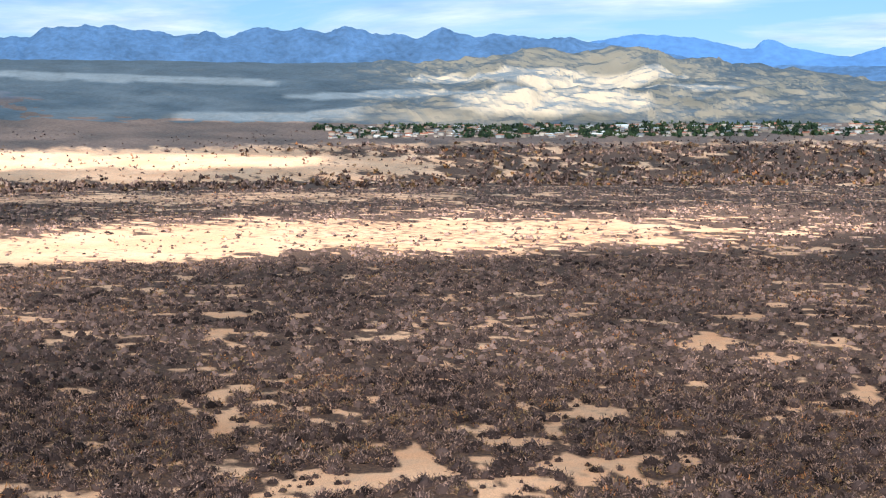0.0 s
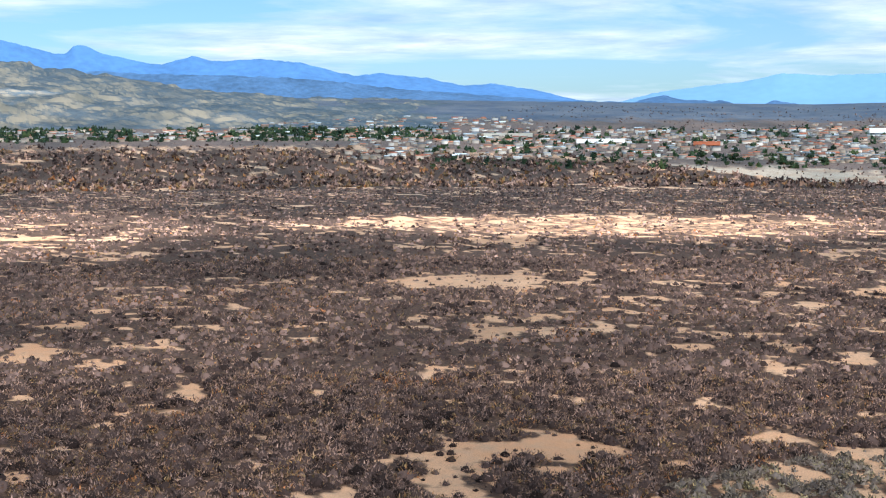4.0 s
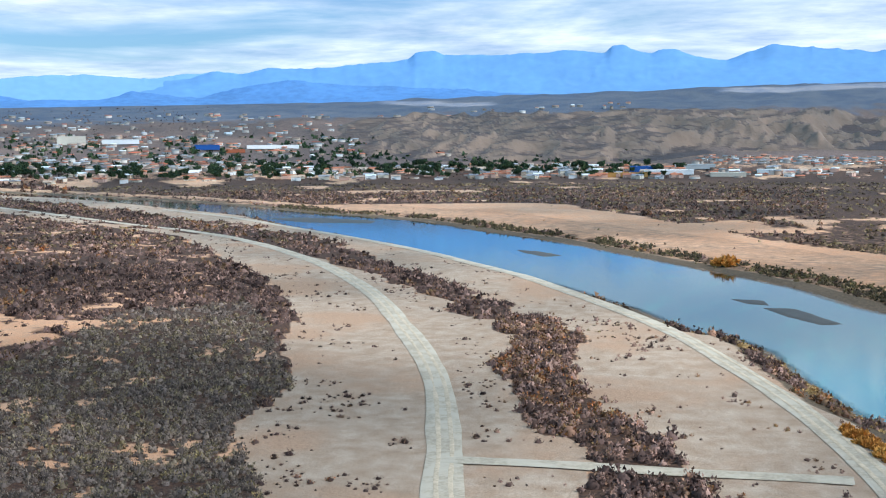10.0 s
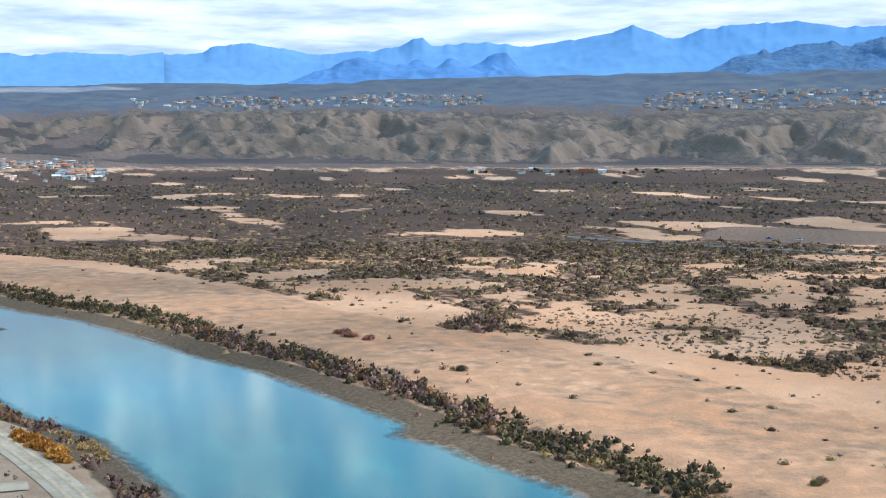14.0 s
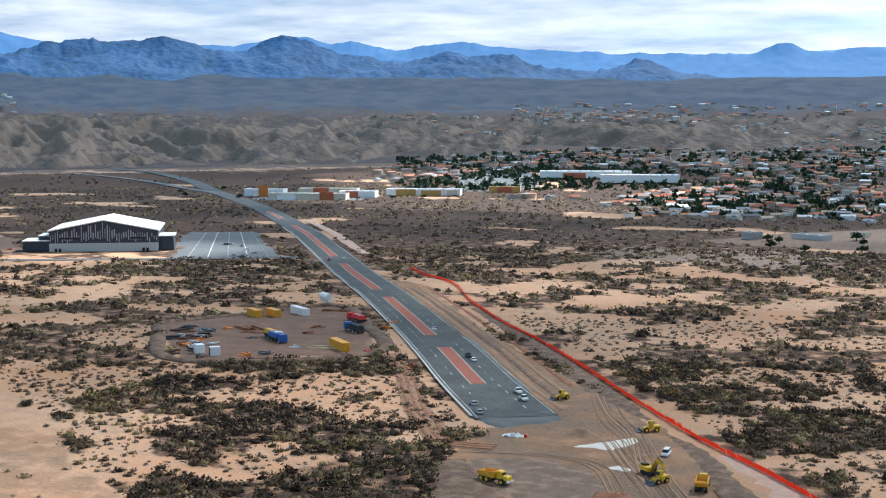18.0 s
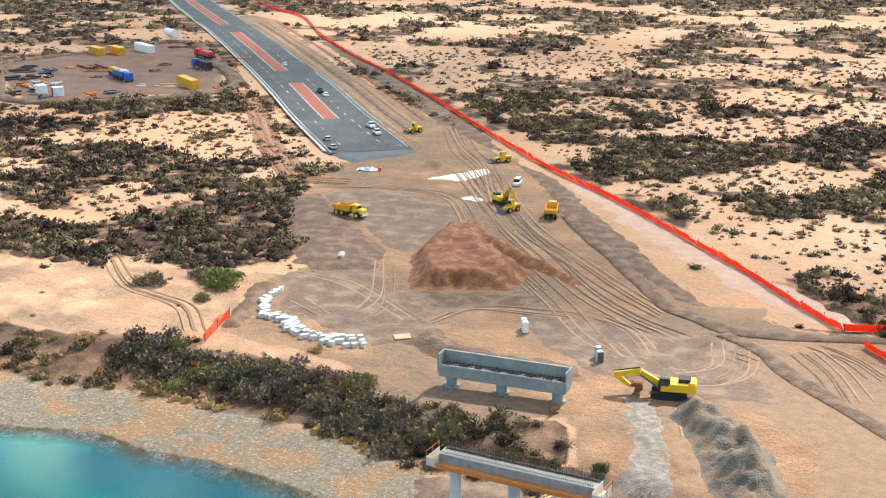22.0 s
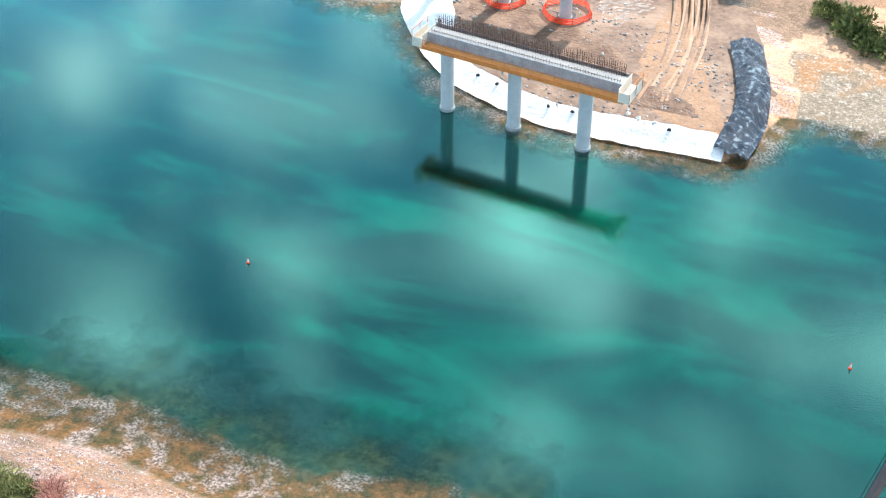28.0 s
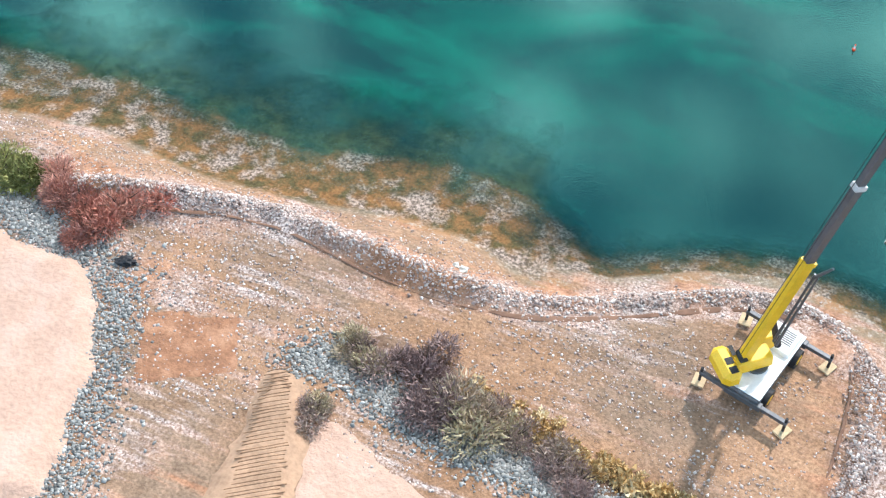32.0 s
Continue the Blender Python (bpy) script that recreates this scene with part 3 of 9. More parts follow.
def smooth_line(pts, step):
    """A Catmull-Rom curve through the points, resampled."""
    p = [np.array(q, float) for q in pts]
    p = [2 * p[0] - p[1]] + p + [2 * p[-1] - p[-2]]
    out = []
    for a, b, c, d in zip(p, p[1:], p[2:], p[3:]):
        n = max(2, int(np.linalg.norm(c - b) / step))
        for t in np.arange(n) / n:
            out.append(0.5 * (2 * b + (c - a) * t + (2 * a - 5 * b + 4 * c - d) * t * t + (3 * b - a - 3 * c + d) * t ** 3))
    return np.array(out + [p[-2]])


# ---- the plan ----
WATER = -4.0
NEAR_BANK = [(1880, 1500), (1843, 1254), (1729, 1054), (1642, 909), (1497, 731), (1355, 563), (1215, 462), (1130, 388), (1038, 308), (935, 235), (850, 178), (784, 130), (719, 94), (681, 71), (632, 50), (597, 31),
             (586, 16), (558, 3), (504, -8), (465, -18), (435, -26), (418, -36), (398, -43), (376, -46), (331, -52), (200, -62), (110, -62), (76, -64), (64, -66), (52, -65), (42, -66), (33, -68), (26, -68), (20, -66),
             (14, -67), (7, -71), (0, -73), (-9, -71.5), (-20, -66), (-60, -66), (-400, -40), (-1500, 200)]
FAR_BANK = [(2030, 1600), (1940, 1332), (1865, 1158), (1703, 867), (1635, 747), (1538, 624), (1450, 530), (1390, 440), (1310, 350), (1215, 280), (1125, 205), (1048, 150), (970, 100), (890, 50), (787, -13), (707, -43),
            (663, -68), (597, -87), (536, -102), (498, -116), (455, -125), (424, -132), (384, -139), (371, -131), (354, -140), (330, -143), (300, -152), (230, -158), (152, -157), (138, -161), (125, -158.5),
            (113, -159.5), (101, -158), (92, -156), (85, -152), (78, -152.5), (74, -154), (69, -146), (60, -137), (54, -134), (48, -132), (42, -131.5), (35, -132),
            (22.5, -133), (20, -138), (18, -146), (13, -147), (5, -146.6), (-60, -142), (-400, -120), (-1500, 100)]
RIVER = NEAR_BANK + FAR_BANK[::-1]
MAIN_ROAD = [(238, 60), (304, 78), (361, 92), (464, 122), (585, 170), (708, 225), (838, 299), (976, 396), (1087, 497), (1193, 634), (1350, 823), (1538, 1066)]
LEVEE_ROAD = [(200, -42), (313, -31), (365, -22), (428, -7), (492, 13), (570, 40), (643, 73), (720, 113), (815, 165), (900, 222), (985, 288), (1071, 360), (1160, 440), (1300, 565), (1420, 700)]
CROSS_ROAD = [(337, 86), (338, 54), (337, 24), (338, -6), (338, -20)]
BRUSH_EDGE = [(210, 90), (289, 118), (368, 161), (426, 162), (520, 203), (587, 221), (718, 284), (790, 330), (1067, 516), (1216, 721), (1440, 980), (1600, 1250)]
BRUSH_BAND = [(1720, 1240), (1500, 940), (1240, 632), (1059, 430), (848, 270), (656, 149), (560, 92), (486, 90), (396, 62), (366, 42), (322, 29), (250, 10)]
BARE_OUTER = [(2100, 700), (1449, 174), (1077, 0), (904, -115), (720, -172), (618, -191), (537, -218), (491, -248), (461, -274), (402, -294), (364, -311), (307, -282),
              (264, -247), (216, -225), (194, -228), (157, -238)]
SITE = [(188, -351), (189, -325), (177, -288), (147, -246), (150, -231), (140, -204), (109, -198), (95, -186), (64, -190), (58, -175), (24, -160), (10, -175), (14, -250),
        (29, -249), (57, -254), (109, -319), (129, -353), (165, -390), (300, -530), (400, -655), (440, -680), (430, -640), (290, -495), (184, -372)]
YARD = [(425, -450), (354, -386), (298, -440), (345, -505), (401, -558), (421, -502), (433, -466)]
PAD = [(80, -165), (73, -152), (60, -136), (42, -131), (21, -132), (16, -148), (24, -170), (60, -178)]
FEET = (1900, 2300, 2600, 2900, 3200, 3600, 4300)
RISE = {-25: (-107.6, -89, -50, -20, 10, 60, 126), 2: (-107.6, -89, -50, -20, 0, 30, 90), 20: (-107.6, -89, -50, -20, 0, 20, 60), 45: (-107.6, -89, -57, -25, -5, 10, 40),
        70: (-107.6, -89, -62, -42, -12, 24, 54), 90: (-107.6, -89, -66, -42, -22, 34, 76), 120: (-107.6, -89, -66, -54, -34, 40, 100), 135: (-107.6, -86, -62, -48, -28, 42, 108),
        147: (-107.6, -80, -54, -40, -22, 42, 105), 157: (-107.6, -72, -42, -24, -10, 42, 102), 180: (-107.6, -72, -44, -28, -12, 40, 98)}
# open sandy ground on the plain: centre, half lengths, turn, share of bare sand
OPEN_SAND = [(-290, 1010, 190, 150, 0, 0.66), (-60, 1130, 320, 190, -10, 0.58), (260, 1260, 240, 90, 20, 0.26), (-330, 1750, 420, 160, 0, 0.5), (-800, 2500, 900, 330, 0, 0.8),
             (720, 990, 280, 150, -40, 0.45), (380, 660, 60, 40, -35, 0.8), (480, 335, 70, 22, 0, 0.92), (455, 378, 24, 9, -10, 0.9), (200, 296, 26, 12, -30, 0.9),
             (258, 276, 9, 5, -30, 0.9), (-24, 322, 16, 9, 20, 0.95), (-8, 340, 7, 16, 0, 0.9), (18, 362, 12, 6, 0, 0.9), (28, 336, 10, 5, 30, 0.8), (560, 300, 60, 7, -62, 0.9)]
MEADOW = [(286, 253), (345, 270), (404, 287), (487, 293), (597, 318), (640, 270), (582, 236), (426, 162), (368, 161), (289, 118), (180, 110), (200, 250)]
GREEN_EDGE = [(270, 226), (283, 232), (317, 246), (358, 265), (404, 284), (435, 290)]
BERM = [(60, -55), (51, -58), (42, -59.8), (35, -59.1), (29.7, -58.6), (25.5, -58.6), (18, -60.3), (12.3, -63.5), (6, -67), (0, -69), (-4.5, -68.5), (-8.2, -65), (-9.3, -58), (-9, -45)]


def far_height(x, y):
    """The upland: it climbs slowly away from the river to the foot of the mountains."""
    d, b = np.hypot(x, y), np.degrees(np.arctan2(x, y))
    b = np.clip(b, -25, 180)
    ks = sorted(RISE)
    h = np.zeros(np.shape(x))
    for k0, k1 in zip(ks[:-1], ks[1:]):
        w = np.clip((b - k0) / (k1 - k0), 0, 1)
        prof = (1 - w) * np.interp(d, FEET, RISE[k0]) + w * np.interp(d, FEET, RISE[k1])
        h = np.where((b >= k0) & (b <= k1), prof, h)
    return np.where(d < 1900, 0.0, np.maximum(EYE + d * h / 2323, 0.0))


def plan(x, y):
    """Height and zones of the ground."""
    x, y = np.asarray(x, float), np.asarray(y, float)
    wet = inside(x, y, RIVER)
    dn, df = seg_dist(x, y, NEAR_BANK), seg_dist(x, y, FAR_BANK)
    s = np.minimum(dn, df)
    near = dn < df
    wob = (fbm(x / 9, y / 9, 3, 2) - 0.5) * 4
    rock = (fbm(x / 1.7, y / 1.7, 2, 3) - 0.5)
    close = np.hypot(x, y) < 190
    sg = np.where(wet, -s, s) + 0.45 * wob * sstep(0.3, 3, s) + 0.5 * rock
    z_near = np.where(close & (x < 90), -4 + 0.16 * np.clip(sg, 0, 4) + 2.26 * sstep(2, 9, sg), -4 + 0.06 * np.clip(sg, 0, 6) + 3.64 * sstep(2, 18, sg))
    z_far = -4 + 0.07 * np.clip(sg, 0, 14) + 0.32 * sstep(4, 14, sg) + 2.7 * sstep(16, 36, sg + wob)
    pad = inside(x, y, PAD)
    dp = seg_dist(x, y, PAD + PAD[:1])
    z_pad = -4 + 1.7 * sstep(0, 3.5, s)
    z_far = np.where(pad, z_pad + (z_far - z_pad) * sstep(7, 0, dp) * (s > 6), z_far)
    z = np.where(near, z_near, z_far)
    z = np.where(s > 60, 0, z) + np.where(s > 40, (fbm(x / 60, y / 60, 3, 4) - 0.5) * 1.6, 0) + 0.10 * rock * (s < 70) * sstep(0.5, 3, s)
    deep = np.where(close & near & (x < 70), np.interp(x, (14, 24), (0.34, 0.10)), 0.24)
    z = np.where(sg < 0, -4 - np.clip(-sg * deep, 0, 4.0), z)
    z = z + far_height(x, y)
    away_ = np.hypot(x, y)
    z = z + 22 * (ridged(x / 210, y / 210, 3, 5) - 0.62) * sstep(2750, 3150, away_) * (np.arctan2(x, y) > 1.2)
    # zones
    d = np.hypot(x, y)
    loop = BRUSH_EDGE + [(1600, 4000), (-4000, 4000), (-4000, -20), (60, -10)]
    plain = inside(x + wob * 2, y + wob * 2, loop)
    patch = fbm(x / 11, y / 11, 3, 1) * 0.7 + 0.3 * fbm(x / 60, y / 60, 2, 3)
    brush = np.where(plain, 0.25 + 0.75 * sstep(0.36, 0.43, patch), 0.06)
    for cx, cy, rx, ry, turn, share in OPEN_SAND:
        c, sn = math.cos(radians(turn)), math.sin(radians(turn))
        u, v = ((x - cx) * c + (y - cy) * sn) / rx, (-(x - cx) * sn + (y - cy) * c) / ry
        brush = brush * np.where(plain, 1 - share * sstep(1.15, 0.75, np.hypot(u, v) + (patch - 0.5) * 1.5), 1)
    band = seg_dist(x, y, BRUSH_BAND) < (5 + 22 * fbm(x / 30, y / 30, 3, 2) ** 1.3) * (1 + 2.2 * sstep(800, 1350, np.hypot(x, y)))
    brush = np.where(band & ~plain & near, 0.95, brush)
    outer = inside(x, y, BARE_OUTER + [(157, -400), (60, -420), (20, -300), (-500, -260), (-500, -5000), (5000, -5000), (5000, 700)])
    outer |= (~near) & (s > 60) & (x < 60)
    outer |= inside(x, y, [(264, -247), (216, -225), (194, -228), (157, -238), (150, -260), (190, -330), (307, -282)])
    outer |= (s > 60) & (x < 157) & (x > 0) & (y < -240) & ~inside(x, y, SITE)
    outer |= (~near) & (d > 1650) & (s > 45)
    outer &= ~near
    thr = np.interp(d, (250, 420, 500, 640, 720, 950, 1080, 2300), (0.485, 0.49, 0.53, 0.53, 0.465, 0.385, 0.325, 0.30))
    away = sstep(850, 1150, d)
    cl = fbm(x / 32 + 3, y / 32, 4, 5) * (1 - away) + fbm(x / 120, y / 75, 4, 9) * away
    brush = np.where(outer, 0.08 + 0.9 * sstep(thr - 0.02, thr + 0.03, cl), brush)
    strip = (~near) & (s > 15 + wob) & (s < np.where(x > 250, 27, 34) + 2 * wob) & ~inside(x, y, SITE) & (x > 60)
    brush = np.where(strip, 0.9, brush)
    lip = near & (s > 3) & (s < 13) & (x > 250) & (fbm(x / 15, y / 15, 3, 7) > 0.42)
    brush = np.where(lip, 0.8, brush)
    strip2 = inside(x, y, [(165, -401), (138, -371), (118, -351), (94, -327), (72, -302), (54, -282), (39, -264), (29, -253), (57, -252), (109, -317), (131, -351), (167, -388)])
    brush = np.where(strip2, 0.0, brush)
    site = inside(x + wob, y + wob, SITE) | inside(x, y, YARD)
    crane_ground = near & (s < 60) & (x < 80) & (x > -90)
    brush = np.where(site | crane_ground | wet, 0.0, brush)
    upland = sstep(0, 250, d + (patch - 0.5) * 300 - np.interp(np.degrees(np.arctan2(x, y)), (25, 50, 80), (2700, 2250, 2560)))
    shore = np.where(near, sstep(14, 5, s + wob), sstep(20, 10, s + wob))
    shore = np.where(crane_ground, 0.75 * sstep(5, 2, s), shore)
    shore = np.where(pad, 0, shore)
    bed = sstep(0.9, -0.7, np.where(wet, -s, s))
    bed = np.maximum(bed, 0.85 * crane_ground * ~wet * sstep(4.2 + 0.6 * wob, 1.4, s) * sstep(12, 26, x))
    db = seg_dist(x, y, BERM)
    gravel = np.where(crane_ground, 0.31 + 0.4 * (fbm(x / 14, y / 14, 3, 5) - 0.5) + 0.9 * np.exp(-(db / 2.2) ** 2) + 0.35 * sstep(18, 34, x) * sstep(34, 44, x) * (fbm(x / 6, y / 6, 3, 6) - 0.1), 0) + np.where(pad, 0.36, 0)
    z = np.where(crane_ground & ~wet, z + 1.3 * np.exp(-(db / 1.25) ** 2) + 0.5 * rock * np.exp(-(db / 3) ** 2), z)
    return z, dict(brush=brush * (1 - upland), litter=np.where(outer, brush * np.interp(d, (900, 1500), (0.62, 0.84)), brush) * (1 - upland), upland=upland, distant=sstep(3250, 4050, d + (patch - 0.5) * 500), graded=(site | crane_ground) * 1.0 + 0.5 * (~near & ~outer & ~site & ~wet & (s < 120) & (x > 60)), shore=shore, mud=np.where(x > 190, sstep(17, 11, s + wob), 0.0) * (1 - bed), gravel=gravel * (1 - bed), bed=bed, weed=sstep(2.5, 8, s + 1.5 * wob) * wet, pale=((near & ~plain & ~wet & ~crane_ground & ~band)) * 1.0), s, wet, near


def height(x, y):
    return plan(np.array([x]), np.array([y]))[0][0]


# ---- ground: one sheet round the eye out to the mountains ----
bear = np.concatenate([np.arange(-24, 181, 0.42), np.arange(181, 336, 5.0)])
ring = np.concatenate([[0.01], 18 * np.exp(np.arange(0, math.log(300 / 18), 0.009)), 300 * np.exp(np.arange(0, math.log(4950 / 300), 0.0155)), [4950]])
RB, RR = np.meshgrid(np.radians(bear), ring)
GX, GY = RR * np.sin(RB) + 0.4 * (RR < 1), RR * np.cos(RB) + 0.3 * (RR < 1)
gz, zones = plan(GX.ravel(), GY.ravel())[:2]
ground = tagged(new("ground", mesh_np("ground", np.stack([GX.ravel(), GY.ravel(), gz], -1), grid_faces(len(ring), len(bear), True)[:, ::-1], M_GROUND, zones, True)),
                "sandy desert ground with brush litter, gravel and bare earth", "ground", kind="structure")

# ---- water ----
wx = np.concatenate([np.arange(-420, 700, 3.0), np.arange(700, 2100, 12.0)])
wy = np.concatenate([np.arange(-175, 110, 2.5), np.arange(110, 1650, 12.0)])
WX, WY = np.meshgrid(wx, wy)
wet = inside(WX.ravel(), WY.ravel(), RIVER)
sd = np.minimum(seg_dist(WX.ravel(), WY.ravel(), NEAR_BANK), seg_dist(WX.ravel(), WY.ravel(), FAR_BANK))
keep = wet | (sd < 14)
fa = grid_faces(len(wy), len(wx))
fa = fa[keep[fa].all(1)]
dep = np.where(wet, np.clip(sd * np.where(np.hypot(WX.ravel(), WY.ravel()) < 110, np.interp(WX.ravel(), (14, 24), (0.34, 0.10)), 0.24), 0, 4), 0)
used = np.unique(fa)
remap = np.zeros(len(wet), int); remap[used] = np.arange(len(used))
river = tagged(new("water", mesh_np("water", np.stack([WX.ravel(), WY.ravel(), np.full(WX.size, WATER)], -1)[used], remap[fa], M_WATER, {"depth": dep[used]}, True)),
               "clear green river water reflecting the clouds", "river", kind="structure")


def ribbon(name, line, width, mat, lift=0.12, step=6.0, label="", category="road", ragged=0.0, crown=0.1, kind="structure", flat=None):
    """A road sheet that follows the ground: seven points across."""
    c = smooth_line(line, step)
    tg = np.gradient(c, axis=0)
    tg /= np.linalg.norm(tg, axis=1)[:, None] + 1e-9
    nrm = np.stack([-tg[:, 1], tg[:, 0]], -1)
    off = np.array([-0.5, -0.47, -0.25, 0, 0.25, 0.47, 0.5])
    drop = np.array([-0.5, 0.0, 0.6, 1, 0.6, 0.0, -0.5])
    w = np.full(len(c), width) + ragged * (fbm(c[:, 0] / (14 if width < 6 else 34), c[:, 1] / (14 if width < 6 else 34), 3, 5) - 0.5)
    p = c[:, None, :] + nrm[:, None, :] * off[None, :, None] * w[:, None, None]
    z = plan(p[..., 0].ravel(), p[..., 1].ravel())[0].reshape(p.shape[:2])
    z = (z.max(1, keepdims=True) if width > 1 else z.mean(1, keepdims=True)) if flat is None else np.full((len(c), 1), flat)
    k = np.ones(9) / 9
    z = np.convolve(np.pad(z[:, 0], 4, mode='edge'), k, 'valid')[:, None] + lift + crown * drop[None, :]
    v = np.concatenate([p, z[..., None]], -1).reshape(-1, 3)
    return tagged(new(name, mesh_np(name, v, grid_faces(len(c), 7)[:, ::-1], mat, smooth=True)), label, category, kind=kind)


ribbon("road", MAIN_ROAD, 10.5, M_ROAD, 0.2, label="pale graded dirt road curving along the plain", ragged=3)
ribbon("road", LEVEE_ROAD, 9, M_ROAD, 0.2, label="pale gravel levee road beside the river", ragged=3)
def beside(line, side, step=8.0):
    c = smooth_line(line, step)
    tg = np.gradient(c, axis=0)
    tg /= np.linalg.norm(tg, axis=1)[:, None] + 1e-9
    w = side + 0.6 * (fbm(c[:, 0] / 40, c[:, 1] / 40, 2, 3) - 0.5)
    return [tuple(q) for q in c + np.stack([-tg[:, 1], tg[:, 0]], -1) * w[:, None]]


for line, nm in ((MAIN_ROAD, "dirt road"), (LEVEE_ROAD, "levee road")):
    for side, wd in ((-2.2, 1.3), (1.5, 1.4)):
        ribbon("ground_wheel_track", beside(line, side), wd, M_ROAD_WORN, 0.34, label="pale wheel track worn along the " + nm, category="track", ragged=1.2, crown=0.02, step=8)
ribbon("road", CROSS_ROAD, 8, M_ROAD, 0.3, label="pale dirt cross track", ragged=3)
ROAD_AXIS = [(189, -360), (226.6, -403.6), (286, -474.5), (383, -585.8), (515, -730), (747, -988), (1060, -1308), (1360, -1581), (1700, -1850), (2300, -2100)]
ribbon("road", ROAD_AXIS, 27, M_ASPHALT, 0.5, label="worn grey asphalt highway running to the town")


# ---- mountains ----
def range_mesh(name, crest, dist, deep, rough, mat, label, seed, cut=0.3, step=0.085, rows=24):
    """A mountain range: a crest line (bearing, height over eye level) above an eroded face that runs down in spurs to its foot."""
    cb, ch = np.array(crest, float).T
    bs = np.arange(cb[0], cb[-1], step)
    top = np.interp(bs, cb, ch)
    kern = np.hanning(7) / np.hanning(7).sum()
    top = np.convolve(np.pad(top, 3, mode='edge'), kern, 'valid')
    near_d = dist - deep
    low = (far_height(near_d * np.sin(np.radians(bs)), near_d * np.cos(np.radians(bs))) - EYE) * 2323 / near_d - 5.0
    ends = sstep(cb[0], cb[0] + 1.5, bs) * sstep(cb[-1], cb[-1] - 1.5, bs)
    top = top + rough * ends * (1.6 * (ridged(bs * 1.1, bs * 0 + seed, 4, seed) - 0.62) + 0.5 * (fbm(bs * 5.0, bs * 0 + seed, 2, seed + 3) - 0.5))
    wide = np.hanning(61) / np.hanning(61).sum()
    calm = np.convolve(np.pad(top, 30, mode='edge'), wide, 'valid')      # lower slopes follow only the broad shape of the crest
    X, U = np.meshgrid(bs, np.linspace(0, 1, rows))
    warp = 2.2 * (fbm(X * 0.7, U * 2.2 + seed, 3, seed + 1) - 0.5)
    spur = 0.66 * ridged((X + 2 * warp) * 0.36 + 0.8 * U, U * 1.1 + seed, 3, seed + 2) + 0.34 * ridged((X - warp) * 0.9 - 1.2 * U, U * 2.4, 2, seed + 4)
    prof = U ** 1.15 * (1 + (spur - 0.66) * cut * (1 - U) * 2) + 0.10 * (1 - U) * U * (fbm(X * 3, U * 8, 3, seed) - 0.5)
    line = calm + (top - calm) * U ** 4
    h = low[None, :] + np.maximum(line - low, 0.0) * np.clip(prof, 0, 1)
    D, A = dist - deep * (1 - U), np.radians(X)
    z = EYE + D * h / 2323
    v = np.stack([D * np.sin(A), D * np.cos(A), z], -1).reshape(-1, 3)
    return tagged(new(name, mesh_np(name, v, grid_faces(rows, len(bs))[:, ::-1], mat, smooth=True)), label, "mountain", kind="structure")


WEST_CREST = [(-27, 130), (-24, 160), (-18.4, 157), (-17.1, 163), (-16.6, 175), (-15.5, 179), (-13.8, 181), (-13, 171), (-11.8, 172), (-11.3, 166), (-9.9, 171), (-9.2, 160), (-8, 180), (-6.8, 171), (-6.1, 178), (-4.9, 169),
              (-4.1, 181), (-3.2, 172), (-1, 161), (0.1, 176), (1, 166), (1.7, 160), (2.7, 167), (4.1, 155), (5.6, 158), (6.8, 146), (9.7, 128), (12, 104), (16, 80), (19, 60)]
NORTH_FAR = [(4, 120), (6.5, 149), (8.5, 162), (10.8, 155), (12.2, 141), (13.3, 130), (13.6, 147), (13.9, 149), (14.8, 132), (17.1, 114), (18.5, 130), (19.7, 121), (21.4, 126), (22.9, 120), (25.3, 96), (26.5, 100),
             (28.9, 89), (30.1, 78), (31.4, 81), (33.7, 65), (34.8, 53), (36.5, 44)]
NORTH_LOW = [(12, 70), (14.3, 103), (16.7, 100), (19.2, 99), (21.6, 95), (24.1, 89), (26.5, 77), (29.5, 66), (32, 58), (34.2, 52), (36.1, 48), (37.4, 46), (38.1, 55), (38.7, 59), (39.6, 50), (40.7, 47), (41.1, 50), (41.7, 40),
             (42.6, 40), (43.3, 48), (44.2, 42), (45.5, 34)]
HAZE_CREST = [(36, 40), (38.4, 63), (42.4, 83), (43.6, 93), (45.3, 88), (49.6, 91), (50.6, 93), (52.1, 87), (54.5, 86), (57.7, 98), (60.6, 103), (63, 96), (66, 109), (67, 104), (68.3, 115), (70, 113), (74.3, 129), (74.6, 141), (75.5, 144),
              (75.8, 136), (77.9, 136), (81.4, 142), (82.8, 135), (83.0, 148), (83.6, 151), (83.9, 141), (84.7, 135), (85.1, 141), (85.8, 141), (86.6, 128), (87.9, 121), (89.7, 146), (91.9, 138), (94, 130), (95.4, 138), (98, 133), (99.4, 139)]
EAST_FAR = [(97, 100), (98.5, 134), (101, 138), (101.3, 147), (102.8, 157), (104.4, 146), (105.8, 135), (109.4, 149), (110, 166), (110.4, 166), (110.8, 152), (113.1, 158), (115.1, 150), (118.5, 171), (119.4, 185), (120.4, 170), (121.3, 162),
            (122.5, 178), (124.6, 186), (126.2, 187), (127.8, 176), (130.5, 175), (132.7, 155), (136, 160), (140, 158), (143, 176), (144, 163), (145, 170), (146.9, 154), (149.9, 167), (151.8, 157), (156.7, 146), (162.2, 144), (163.1, 160),
            (163.7, 161), (164.3, 146), (166, 150), (168.5, 149), (171, 139), (172.5, 141), (174, 128), (178, 120), (184, 110)]
